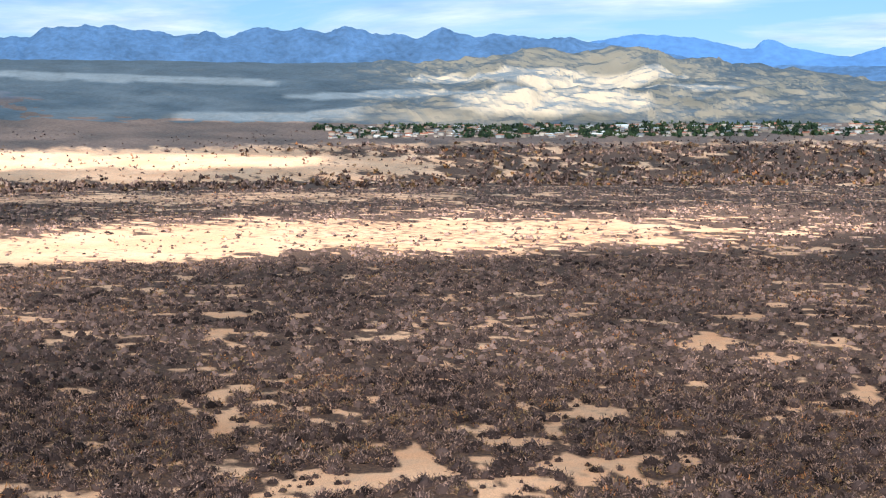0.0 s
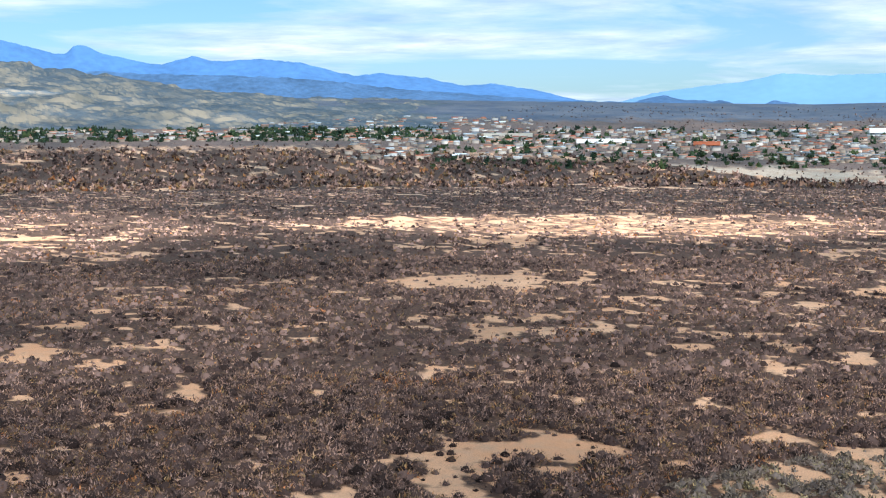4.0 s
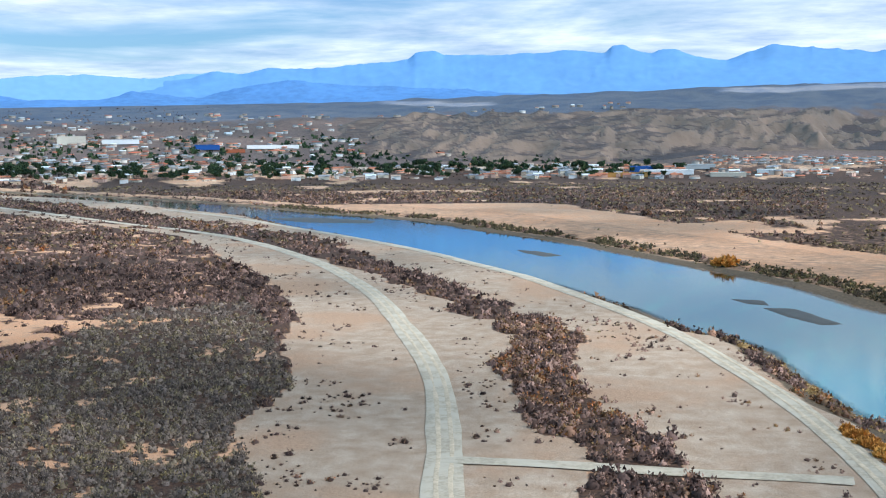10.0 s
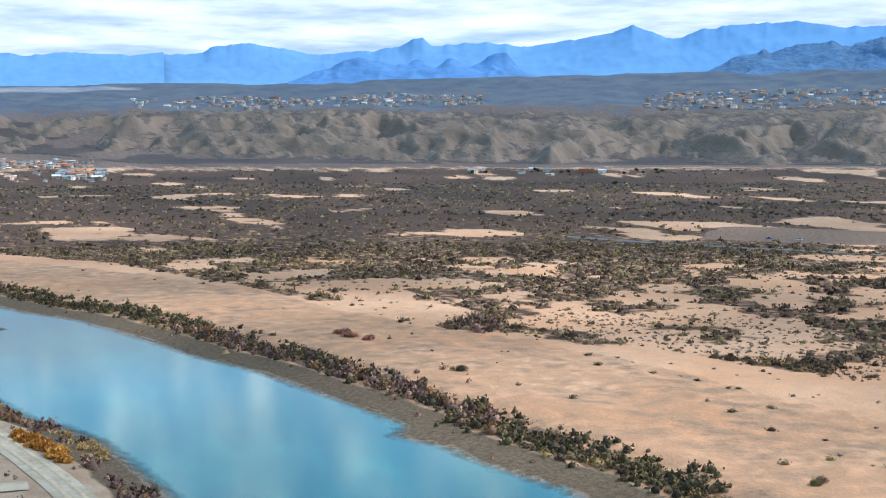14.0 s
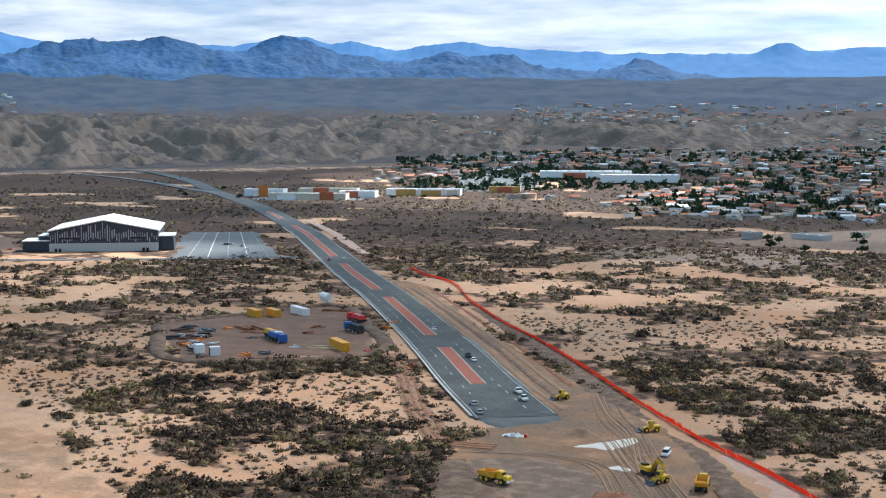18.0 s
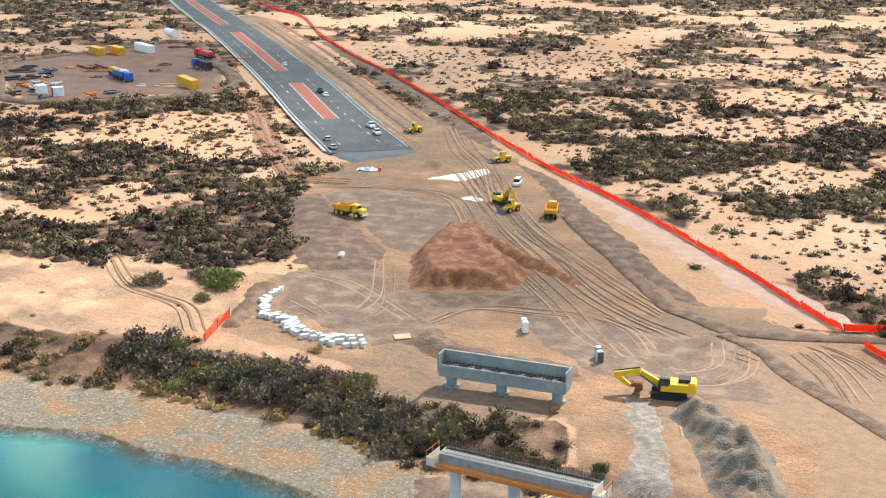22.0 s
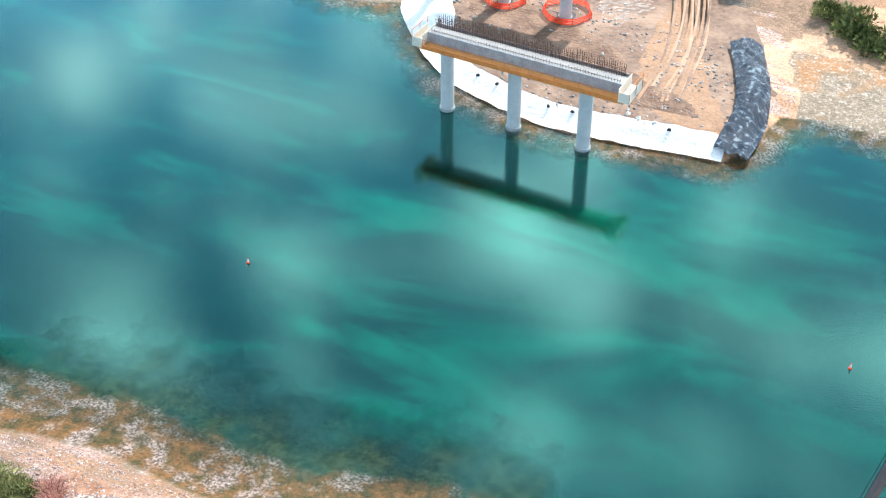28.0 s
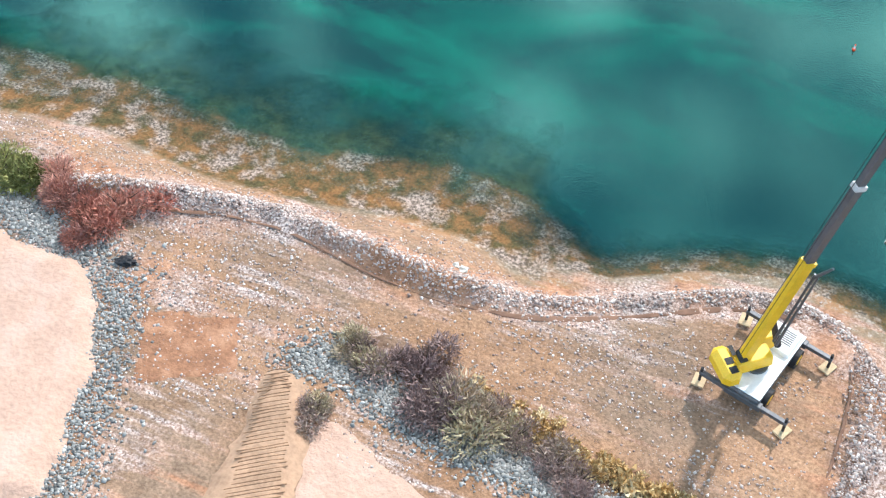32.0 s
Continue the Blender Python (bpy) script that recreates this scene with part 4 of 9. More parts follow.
MIDDLE_HILLS = [(46.5, 30), (48.4, 38), (50.1, 43), (51.3, 55), (52.6, 48), (54.5, 43), (55.8, 57), (57, 67), (58.4, 59), (61.3, 60), (62.5, 75), (64.1, 67), (65.3, 64), (67.6, 86), (69.1, 94), (72, 84), (76, 78), (80, 70)]
SMALL_HILLS = [(104.6, 88), (105.3, 99), (106.8, 124), (107.8, 132), (109.2, 118), (110.2, 129), (110.9, 115), (111.7, 131), (112.4, 116), (113.6, 140), (114, 140), (114.8, 104), (116, 94)]
EAST_NEAR = [(121.5, 96), (122.8, 108), (123.9, 130), (125.3, 140), (127.4, 154), (128.3, 141), (129.8, 160), (130.6, 138), (131.8, 150), (132.5, 165), (132.8, 156), (133.5, 170), (135.2, 159), (137, 174), (138, 161), (140.4, 149),
             (141.6, 170), (142.6, 179), (143.5, 161), (145.5, 142), (146.9, 131), (148.1, 137), (149.4, 150), (150.6, 142), (152.1, 144), (153, 128), (154.8, 115), (155.9, 117), (157.2, 138), (157.5, 140), (158.3, 123), (159.8, 108), (162, 98)]
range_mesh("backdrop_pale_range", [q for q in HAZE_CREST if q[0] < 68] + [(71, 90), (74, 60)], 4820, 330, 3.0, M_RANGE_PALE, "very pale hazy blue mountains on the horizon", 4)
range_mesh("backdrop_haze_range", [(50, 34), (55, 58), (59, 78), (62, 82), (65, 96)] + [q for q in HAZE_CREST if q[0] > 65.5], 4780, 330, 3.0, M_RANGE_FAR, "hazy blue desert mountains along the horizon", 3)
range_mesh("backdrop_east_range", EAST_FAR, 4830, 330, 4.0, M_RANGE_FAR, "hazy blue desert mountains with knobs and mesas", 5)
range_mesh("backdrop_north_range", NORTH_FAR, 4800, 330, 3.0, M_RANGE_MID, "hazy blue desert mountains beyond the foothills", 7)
range_mesh("backdrop_north_hills", NORTH_LOW, 4560, 240, 3.0, M_RANGE_NEAR, "low dark haze-blue desert hills", 21)
range_mesh("backdrop_west_range", WEST_CREST, 4640, 300, 6.0, M_RANGE_NEAR, "rugged haze-blue desert mountains", 31, cut=1.0)
range_mesh("backdrop_middle_hills", MIDDLE_HILLS, 4560, 240, 3.0, M_RANGE_MID, "low haze-blue desert hills before the far range", 23)
range_mesh("backdrop_small_hills", SMALL_HILLS, 4600, 240, 6.0, M_RANGE_MID, "small rugged haze-blue desert hills", 24, cut=1.2)
range_mesh("backdrop_near_range", EAST_NEAR, 4540, 320, 9.0, M_RANGE_NEAR, "jagged haze-blue desert mountains", 11, cut=1.2)


BLUFF = (66.0, 184.0, 2640.0, 3600.0)


def bluff_height(x, y, seed=2):
    """Eroded bluffs: a scarp whose foot runs in and out in spurs and gullies, with a rough tableland behind it."""
    b0, b1, d0, d1 = BLUFF
    D, B = np.hypot(x, y), np.arctan2(x, y)
    deg = np.degrees(B)
    low = far_height(x, y)
    sag = np.interp(deg, (66, 73, 92, 100, 112, 127, 135, 145, 152, 161, 167, 184), (-24, -16, 0, 4, 2, -8, 8, 0, -10, 0, -20, -26))
    top = EYE + D * (np.interp(D, (2640, 2800, 3020, 3250, 3600), (-60, -30, 8, 26, 40)) + sag * sstep(3600, 3200, D)) / 2323
    top = top + 40 * (fbm(B * 3000 / 620, B * 0 + 4.2, 3, seed + 4) - 0.55) * sstep(2750, 3000, D) * sstep(3600, 3300, D)
    arc = B * 3000
    warp = 190 * (fbm(x / 300, y / 300, 3, seed) - 0.5)
    spur = ridged((arc + warp) / 300 + D / 1500, D / 1900 + 3, 1, seed + 1) * 0.5 + ridged((arc + 1.3 * warp) / 120 - D / 700, D / 700, 1, seed + 2) * 0.28 + ridged((x + 0.5 * warp) / 62, (y - 0.5 * warp) / 62, 2, seed + 3) * 0.22
    u = np.clip((D - d0 - 40 - 240 * np.exp(-((deg - 91.5) / 5) ** 4) - 190 * fbm(arc / 600, arc * 0 + 1.5, 3, seed)) / 720, 0, 1.2)
    body = np.clip((spur - 0.78 + 0.80 * u) / 0.34, 0, 1) * sstep(0, 0.06, u)
    gully = (ridged((x + warp) / 80, (y - warp) / 80, 3, seed + 3) - 0.6) * np.clip(body * 4, 0, 1)
    z = low + np.maximum(top - low, 0) * (0.03 + 0.97 * body) * sstep(0, 0.05, u) + 30 * gully
    edge = sstep(b0, b0 + 9, deg) * sstep(b1 + 0.01, b1 - 4, deg) * sstep(d1, d1 - 120, D)
    return low + (z - low) * edge - 12 * (u <= 0.02) - 40 * (1 - edge)


def bluff_mesh(name, mat, label, step=0.10, rows=95):
    bs, ds = np.arange(BLUFF[0], BLUFF[1], step), np.linspace(BLUFF[2], BLUFF[3], rows)
    B, D = np.meshgrid(np.radians(bs), ds)
    x, y = D * np.sin(B), D * np.cos(B)
    z = bluff_height(x.ravel(), y.ravel()).reshape(x.shape)
    return tagged(new(name, mesh_np(name, np.stack([x, y, z], -1).reshape(-1, 3), grid_faces(rows, len(bs))[:, ::-1], mat, smooth=True)), label, "hills", kind="structure")


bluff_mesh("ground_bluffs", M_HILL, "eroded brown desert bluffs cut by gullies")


def hill_field(name, b0, b1, d0, d1, table, mat, label, seed, cell=420.0, rough=26.0, step=0.11, rows=110):
    """A rolling field of eroded hills; table holds, by bearing, the crest over eye level at the distances given first."""
    bs, ds = np.arange(b0, b1, step), np.linspace(d0, d1, rows)
    B, D = np.meshgrid(np.radians(bs), ds)
    x, y, deg = D * np.sin(B), D * np.cos(B), np.degrees(B)
    far, rowsets = table
    ks = sorted(rowsets)
    cols = np.array([[np.interp(d, far, rowsets[k]) for d in ds] for k in ks])
    crest = np.array([np.interp(bs, ks, cols[:, i]) for i in range(rows)])
    wx, wy = x + 170 * (fbm(x / 330, y / 330, 3, seed) - 0.5), y + 170 * (fbm(x / 330 + 8, y / 330, 3, seed) - 0.5)
    rd = ridged(wx / cell, wy / (cell * 0.8), 5, seed + 1)
    hump = sstep(0.25, 0.95, rd)
    low = far_height(x.ravel(), y.ravel()).reshape(x.shape)
    top = EYE + D * crest / 2323
    calm = sstep(-6, 1, deg)
    z = low + np.maximum(top - low, 0) * (0.30 + 0.70 * hump * calm + 0.55 * (1 - calm)) + rough * (0.2 + 0.8 * calm) * (ridged(wx / 85, wy / 70, 3, seed + 3) - 0.6)
    edge = sstep(b0, b0 + 2.5, deg) * sstep(b1, b1 - 5, deg) * sstep(d0, d0 + 160, D) * sstep(d1, d1 - 60, D)
    z = low - 4 + (z - low + 4) * edge
    return tagged(new(name, mesh_np(name, np.stack([x, y, z], -1).reshape(-1, 3), grid_faces(rows, len(bs))[:, ::-1], mat, smooth=True)), label, "hills", kind="structure")


FOOT_TABLE = ((3240, 3420, 3800, 4150, 4330), {-26: (-6, 30, 72, 112, 124), -12: (-6, 32, 72, 112, 124), -6: (-8, 34, 74, 112, 120), -2: (-8, 50, 72, 112, 128), 4: (-6, 70, 80, 134, 150), 8: (-6, 66, 80, 138, 146),
                                               13: (-8, 60, 78, 104, 108), 18: (-12, 46, 60, 78, 84), 23: (-16, 14, 34, 50, 56), 31: (-22, -6, 16, 28, 32)})
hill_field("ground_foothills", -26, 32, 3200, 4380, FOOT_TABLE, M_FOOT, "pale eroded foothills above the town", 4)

# ---- an added cloud layer out of view: it shades the ground, its gaps let sun onto chosen patches ----
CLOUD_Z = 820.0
# each gap is placed to light one patch of plain, hills, town or arena
LIT_GAPS = [(-80, 1165, 540, 215, 12), (700, 1010, 330, 130, -42), (-900, 2560, 620, 90, 4), (330, 3560, 300, 90, 0), (-60, 3900, 260, 60, 6), (560, 3900, 320, 70, -12), (330, 4200, 330, 90, -5), (-420, 3480, 240, 50, 6), (1010, -1800, 420, 300, -30), (752, -742, 75, 60, 40), (-900, 4130, 480, 45, 0), (4230, 60, 60, 460, 0), (4010, 1228, 50, 170, -17)]
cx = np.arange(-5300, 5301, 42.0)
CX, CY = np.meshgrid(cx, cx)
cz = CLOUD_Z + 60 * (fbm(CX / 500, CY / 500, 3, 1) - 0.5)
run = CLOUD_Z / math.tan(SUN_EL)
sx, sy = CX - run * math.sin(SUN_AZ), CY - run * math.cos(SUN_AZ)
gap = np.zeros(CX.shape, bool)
for gx, gy, rx, ry, turn in LIT_GAPS:
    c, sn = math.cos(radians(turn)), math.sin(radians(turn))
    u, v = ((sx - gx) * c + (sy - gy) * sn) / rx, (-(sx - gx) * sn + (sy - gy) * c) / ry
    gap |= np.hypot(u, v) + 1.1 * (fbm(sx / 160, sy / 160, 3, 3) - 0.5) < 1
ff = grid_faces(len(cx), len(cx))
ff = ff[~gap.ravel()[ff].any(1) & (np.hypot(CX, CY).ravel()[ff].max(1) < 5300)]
tagged(new("sky_cloud_layer", mesh_np("sky_cloud_layer", np.stack([CX, CY, cz], -1).reshape(-1, 3), ff, M_CLOUD, smooth=True)), "added cloud layer out of view, with gaps placed to light the ground", "cloud", kind="structure")


# ---- brush: too many to count ----
def plants(name, x, y, z, size, tint, blades, mat, label, seed, tall=0.75, category="brush", spread=1.0, leaf=0.34, thin=0.5, core=None, core_shade=0.8):
    """Shrubs as domes of many small leaf clumps round a lumpy core, tinted darker for the shade inside."""
    r = np.random.default_rng(seed)
    n, k = len(x), blades
    a, e = r.random((n, k)) * 2 * np.pi, np.arcsin(r.random((n, k)) ** 0.8)
    rad = size[:, None] * 0.5 * (0.45 + 0.6 * r.random((n, k))) * (0.75 + 0.5 * vnoise(a * 1.3 + np.arange(n)[:, None] * 3.7, e * 2, 3))
    c = np.stack([x[:, None] + rad * np.cos(a) * np.cos(e) * spread, y[:, None] + rad * np.sin(a) * np.cos(e) * spread, z[:, None] + rad * np.sin(e) * 2 * tall * 0.8], -1)
    out = np.stack([np.cos(a) * np.cos(e), np.sin(a) * np.cos(e), np.sin(e) + 0.25], -1)
    out += r.normal(0, 0.45, out.shape)
    out /= np.linalg.norm(out, axis=-1, keepdims=True)
    side = np.cross(out, r.normal(0, 1, out.shape)); side /= np.linalg.norm(side, axis=-1, keepdims=True) + 1e-6
    ln = (size[:, None] * leaf * (0.6 + 0.8 * r.random((n, k))))[..., None]
    v = np.stack([c - side * ln * thin - out * ln * 0.4, c + side * ln * thin - out * ln * 0.4, c + out * ln * 0.6], 2).reshape(-1, 3)
    f = np.arange(n * k * 3).reshape(-1, 3)
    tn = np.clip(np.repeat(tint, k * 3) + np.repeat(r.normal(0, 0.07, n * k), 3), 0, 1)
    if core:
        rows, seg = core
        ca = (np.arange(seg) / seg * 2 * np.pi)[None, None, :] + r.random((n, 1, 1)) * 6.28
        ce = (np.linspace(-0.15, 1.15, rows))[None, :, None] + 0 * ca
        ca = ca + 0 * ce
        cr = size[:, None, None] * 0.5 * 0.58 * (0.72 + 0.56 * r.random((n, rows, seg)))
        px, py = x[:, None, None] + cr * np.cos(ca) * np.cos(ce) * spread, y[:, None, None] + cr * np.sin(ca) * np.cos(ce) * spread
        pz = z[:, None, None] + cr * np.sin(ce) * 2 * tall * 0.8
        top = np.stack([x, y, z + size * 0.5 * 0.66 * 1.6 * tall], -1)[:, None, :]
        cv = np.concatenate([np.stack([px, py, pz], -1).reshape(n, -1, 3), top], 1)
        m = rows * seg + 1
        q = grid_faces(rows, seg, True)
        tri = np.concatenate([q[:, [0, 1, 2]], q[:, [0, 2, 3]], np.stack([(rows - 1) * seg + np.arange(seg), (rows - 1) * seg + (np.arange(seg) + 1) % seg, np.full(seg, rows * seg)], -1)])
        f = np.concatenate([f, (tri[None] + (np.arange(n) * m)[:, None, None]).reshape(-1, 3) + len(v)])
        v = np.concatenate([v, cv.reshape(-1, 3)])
        # the core's tint is lowered to put the inner shade into its colour
        tn = np.concatenate([tn, np.repeat(tint * core_shade, m)])
    return tagged(new(name, mesh_np(name, v, f, mat, {"tint": tn})), label, category, kind="stuff")




# ---- helpers for things ----
def box(bm, size, at=(0, 0, 0), rot=(0, 0, 0), top=(1, 1), bevel=0.0):
    """A box with its base centre at `at`; top scales its upper face."""
    vs = bmesh.ops.create_cube(bm, size=1.0)["verts"]
    for v in vs:
        k = top if v.co.z > 0 else (1, 1)
        v.co = Vector((v.co.x * size[0] * k[0], v.co.y * size[1] * k[1], (v.co.z + 0.5) * size[2]))
    if bevel:
        es = list({e for v in vs for e in v.link_edges})
        r = bmesh.ops.bevel(bm, geom=es, offset=bevel, segments=1, affect='EDGES')
        vs = list({v for f in r["faces"] for v in f.verts} | {v for v in vs if v.is_valid})
    bmesh.ops.transform(bm, matrix=pose(*at, *rot), verts=vs)
    return vs


def tube(bm, a, b, r0, r1=None, seg=12):
    a, b = Vector(a), Vector(b)
    n = (b - a).length
    vs = bmesh.ops.create_cone(bm, cap_ends=True, segments=seg, radius1=r0, radius2=r0 if r1 is None else r1, depth=n)["verts"]
    m = Matrix.Translation((a + b) / 2) @ (b - a).to_track_quat('Z', 'Y').to_matrix().to_4x4()
    bmesh.ops.transform(bm, matrix=m, verts=vs)
    return vs


def slab(bm, outline, y0, y1, m=None):
    """A prism: an outline in x and z, from y0 to y1."""
    vs = [[bm.verts.new((x, y, z)) for x, z in outline] for y in (y0, y1)]
    n = len(outline)
    bm.faces.new(vs[0]); bm.faces.new(vs[1][::-1])
    for i in range(n):
        bm.faces.new((vs[0][(i + 1) % n], vs[0][i], vs[1][i], vs[1][(i + 1) % n]))
    if m is not None:
        bmesh.ops.transform(bm, matrix=m, verts=vs[0] + vs[1])
    return vs[0] + vs[1]


def part(name, bm, mat, parent, label=""):
    me = bm
    if not isinstance(bm, bpy.types.Mesh):
        bmesh.ops.recalc_face_normals(bm, faces=bm.faces)
        me = bpy.data.meshes.new(name)
        bm.to_mesh(me)
        bm.free()
        me.materials.append(mat)
    ob = new(name, me)
    ob.parent = parent
    return tagged(ob, label)


def build(*calls):
    """A bmesh from (function, arguments...) rows."""
    bm = bmesh.new()
    for fn, *args in calls:
        fn(bm, *args)
    return bm


def thing(name, at, turn, label, category, group=""):
    ob = new(name)
    ob.matrix_basis = pose(*at, 0, 0, turn)
    return tagged(ob, label, category, group)


def flat_patch(name, outline, mat, lift, label, category="ground", parent=None, grid=3.0, mound=0.0, rough=0.0, seed=1, fall=6.0, kind="structure"):
    """A sheet of other soil laid on the ground inside an outline, or a heap on it, with an uneven border."""
    xs, ys = [p[0] for p in outline], [p[1] for p in outline]
    gx, gy = np.arange(min(xs) - grid, max(xs) + grid * 2, grid), np.arange(min(ys) - grid, max(ys) + grid * 2, grid)
    X, Y = np.meshgrid(gx, gy)
    x, y = X.ravel(), Y.ravel()
    wobx, woby = (fbm(x / (grid * 4), y / (grid * 4), 3, seed) - 0.5) * grid * 3, (fbm(x / (grid * 4) + 40, y / (grid * 4), 3, seed) - 0.5) * grid * 3
    inn = inside(x + wobx, y + woby, outline)
    dist = seg_dist(x + wobx, y + woby, outline + outline[:1])
    z = plan(x, y)[0] + lift * np.clip(np.where(inn, dist, -dist) / (0.8 * grid), -1.5, 1) + mound * sstep(0, fall, np.where(inn, dist, 0)) * (1 + rough * (fbm(x / 5, y / 5, 4, seed + 1) - 0.5) * 2)
    inn = inn | (dist < 1.3 * grid)
    f = grid_faces(len(gy), len(gx))
    f = f[inn[f].sum(1) >= 2]
    used = np.unique(f)
    mp = np.zeros(len(x), int); mp[used] = np.arange(len(used))
    ob = new(name, mesh_np(name, np.stack([x, y, z], -1)[used], mp[f], mat, smooth=True))
    if parent:
        ob.parent = parent
    return tagged(ob, label, category, kind=kind)


def stones(name, x, y, z, size, mat, label, seed, category="rocks"):
    """Loose broken stones: squashed, irregular eight-sided lumps."""
    r = np.random.default_rng(seed)
    n = len(x)
    base = np.array([(1, 0, 0), (-1, 0, 0), (0, 1, 0), (0, -1, 0), (0, 0, 1), (0, 0, -1)], float)
    tri = np.array([(0, 2, 4), (2, 1, 4), (1, 3, 4), (3, 0, 4), (2, 0, 5), (1, 2, 5), (3, 1, 5), (0, 3, 5)])
    v = base[None] * (0.5 + 0.6 * r.random((n, 6, 1))) * size[:, None, None] * np.array([1, 1, 0.7]) + r.normal(0, 0.12, (n, 6, 3)) * size[:, None, None]
    a = r.random(n) * 2 * np.pi
    c, s = np.cos(a)[:, None], np.sin(a)[:, None]
    vx, vy = v[..., 0] * c - v[..., 1] * s, v[..., 0] * s + v[..., 1] * c
    P = np.stack([vx + x[:, None], vy + y[:, None], v[..., 2] + z[:, None] + 0.15 * size[:, None]], -1).reshape(-1, 3)
    f = (tri[None] + (np.arange(n) * 6)[:, None, None]).reshape(-1, 3)
    return tagged(new(name, mesh_np(name, P, f, mat, {"tint": np.repeat(r.random(n), 6)})), label, category, kind="stuff")


def along(line, n, spread, seed):
    """Random points near a polyline."""
    r = np.random.default_rng(seed)
    c = smooth_line(line, 0.5)
    i = r.integers(0, len(c), n)
    return c[i, 0] + r.normal(0, spread, n), c[i, 1] + r.normal(0, spread, n), r


def bush(name, x, y, size, tall, mat, label, seed, blades=260, leaf=0.14, category="bush", tint=0.5, thin=0.3):
    """One shrub as a thing: short stems and a crown of many small leaf clumps."""
    z = height(x, y)
    root = thing(name, (x, y, z - 0.05), 0, label, category)
    r = np.random.default_rng(seed)
    bm = bmesh.new()
    for i in range(7):
        a, q = r.random() * 6.28, r.random() * 0.3 + 0.12
        tube(bm, (0, 0, 0), (math.cos(a) * size * q, math.sin(a) * size * q, tall * 0.75), 0.05 * size / 3 + 0.02, 0.01, 5)
    part("stem", bm, M_BARK, root)
    n = 5
    px, py = r.normal(0, size * 0.2, n), r.normal(0, size * 0.2, n)
    ob = plants("crown", px, py, np.zeros(n) + 0.05 * tall, size * (0.55 + 0.35 * r.random(n)), np.clip(tint + r.normal(0, 0.22, n), 0, 1), blades // n * 2, mat, "", seed, tall=tall / size * 0.95, leaf=leaf, thin=thin)
    ob.parent = root
    for key in ("category", "kind"):
        if key in ob:
            del ob[key]
    return root


FENCE_LINE = [(474, -746), (440, -712), (398, -676), (350, -612), (304, -557), (252, -502), (205, -448), (165, -401), (138, -371), (118, -351), (94, -327), (72, -302), (54, -282), (39, -264), (29, -253)]


LOTS = [[(664, -718), (602, -769), (789, -965), (834, -927)], [(936, -590), (1060, -692), (926, -802), (815, -712), (860, -650)], [(820, -690), (730, -640), (640, -750), (740, -850)],
        [(400, -1080), (330, -1060), (190, -1020), (110, -1090), (120, -1260), (260, -1350), (330, -1240)]]


def scatter(n, b0, b1, d0, d1, seed):
    r = np.random.default_rng(seed)
    b = np.radians(b0 + (b1 - b0) * r.random(n))
    d = np.sqrt(d0 ** 2 + (d1 ** 2 - d0 ** 2) * r.random(n))
    return d * np.sin(b), d * np.cos(b), r


def grow(name, n, b0, b1, d0, d1, blades, seed, lo, hi, label, leaf=0.34, mat=None, power=1.5, floor=0.0, only_sand=False, core=None, tall=0.75, spread=1.0, core_shade=0.8, thin=0.5):
    x, y, r = scatter(n, b0, b1, d0, d1, seed)
    z, zn, s, wet, near = plan(x, y)
    keep = (r.random(n) < np.where(zn["brush"] > 0.07, np.maximum(zn["brush"], floor), np.where(near & (s > 12), 0.62 * (fbm(x / 14, y / 14, 3, 6) > 0.52), 0.045)) ** power) & ~wet & (zn["graded"] < 0.6)
    for lot in LOTS:
        keep &= ~inside(x, y, lot)
    if only_sand:
        keep &= zn["brush"] < 0.4
    for line, w in ((MAIN_ROAD, 9), (LEVEE_ROAD, 7), (CROSS_ROAD, 6), (ROAD_AXIS, 18), (FENCE_LINE, 7)):
        keep &= seg_dist(x, y, line) > w
    x, y, z, s = x[keep], y[keep], z[keep], s[keep]
    br = zn["brush"][keep]
    size = lo + (hi - lo) * r.random(len(x)) ** 2
    size = np.where((br < 0.07) & (zn["pale"][keep] > 0.5), size * (0.20 + 0.34 * r.random(len(x))), np.where(br < 0.35, size * 0.6, size))
    wetland = inside(x, y, MEADOW)
    size = np.where(wetland, size * 0.72, size)
    tint = np.clip(0.5 * fbm(x / 50, y / 50, 3, 6) + 0.2 * fbm(x / 400, y / 400, 2, 2) + 0.75 * (r.random(len(x)) ** 1.4 - 0.33), 0, 1)
    for sel, sub, mm, lb in ((~wetland, "", mat or M_BRUSH, label), (wetland, "_low", M_MEADOW, "low olive and grey brush in a damp hollow")):
        if sel.any():
            plants(name + sub, x[sel], y[sel], z[sel] - 0.1, size[sel], tint[sel], blades, mm, lb, seed, leaf=leaf if not sub else leaf * 1.25, core=core, tall=tall, spread=spread, core_shade=core_shade, thin=thin)


grow("brush_near", 13500, -22, 78, 285, 470, 54, 1, 3.0, 7.6, "dense grey-brown desert brush on the plain", 0.15, core=(3, 7), core_shade=0.12, thin=0.2, tall=0.62, spread=1.1)
grow("brush_middle", 23000, -22, 80, 470, 900, 16, 2, 3.6, 8.8, "grey-brown desert brush covering the plain", 0.15, core=(2, 5), floor=0.4, core_shade=0.35, thin=0.32, tall=0.5, spread=1.2)
grow("brush_far", 27000, -22, 75, 900, 2000, 5, 3, 4.5, 9.0, "distant grey-brown desert brush", 0.24, core=(2, 5), floor=0.42, core_shade=0.5, tall=0.5, spread=1.2)
grow("brush_horizon", 9000, -22, 60, 2000, 2900, 8, 4, 8.0, 14.0, "distant desert brush towards the town", 0.5)
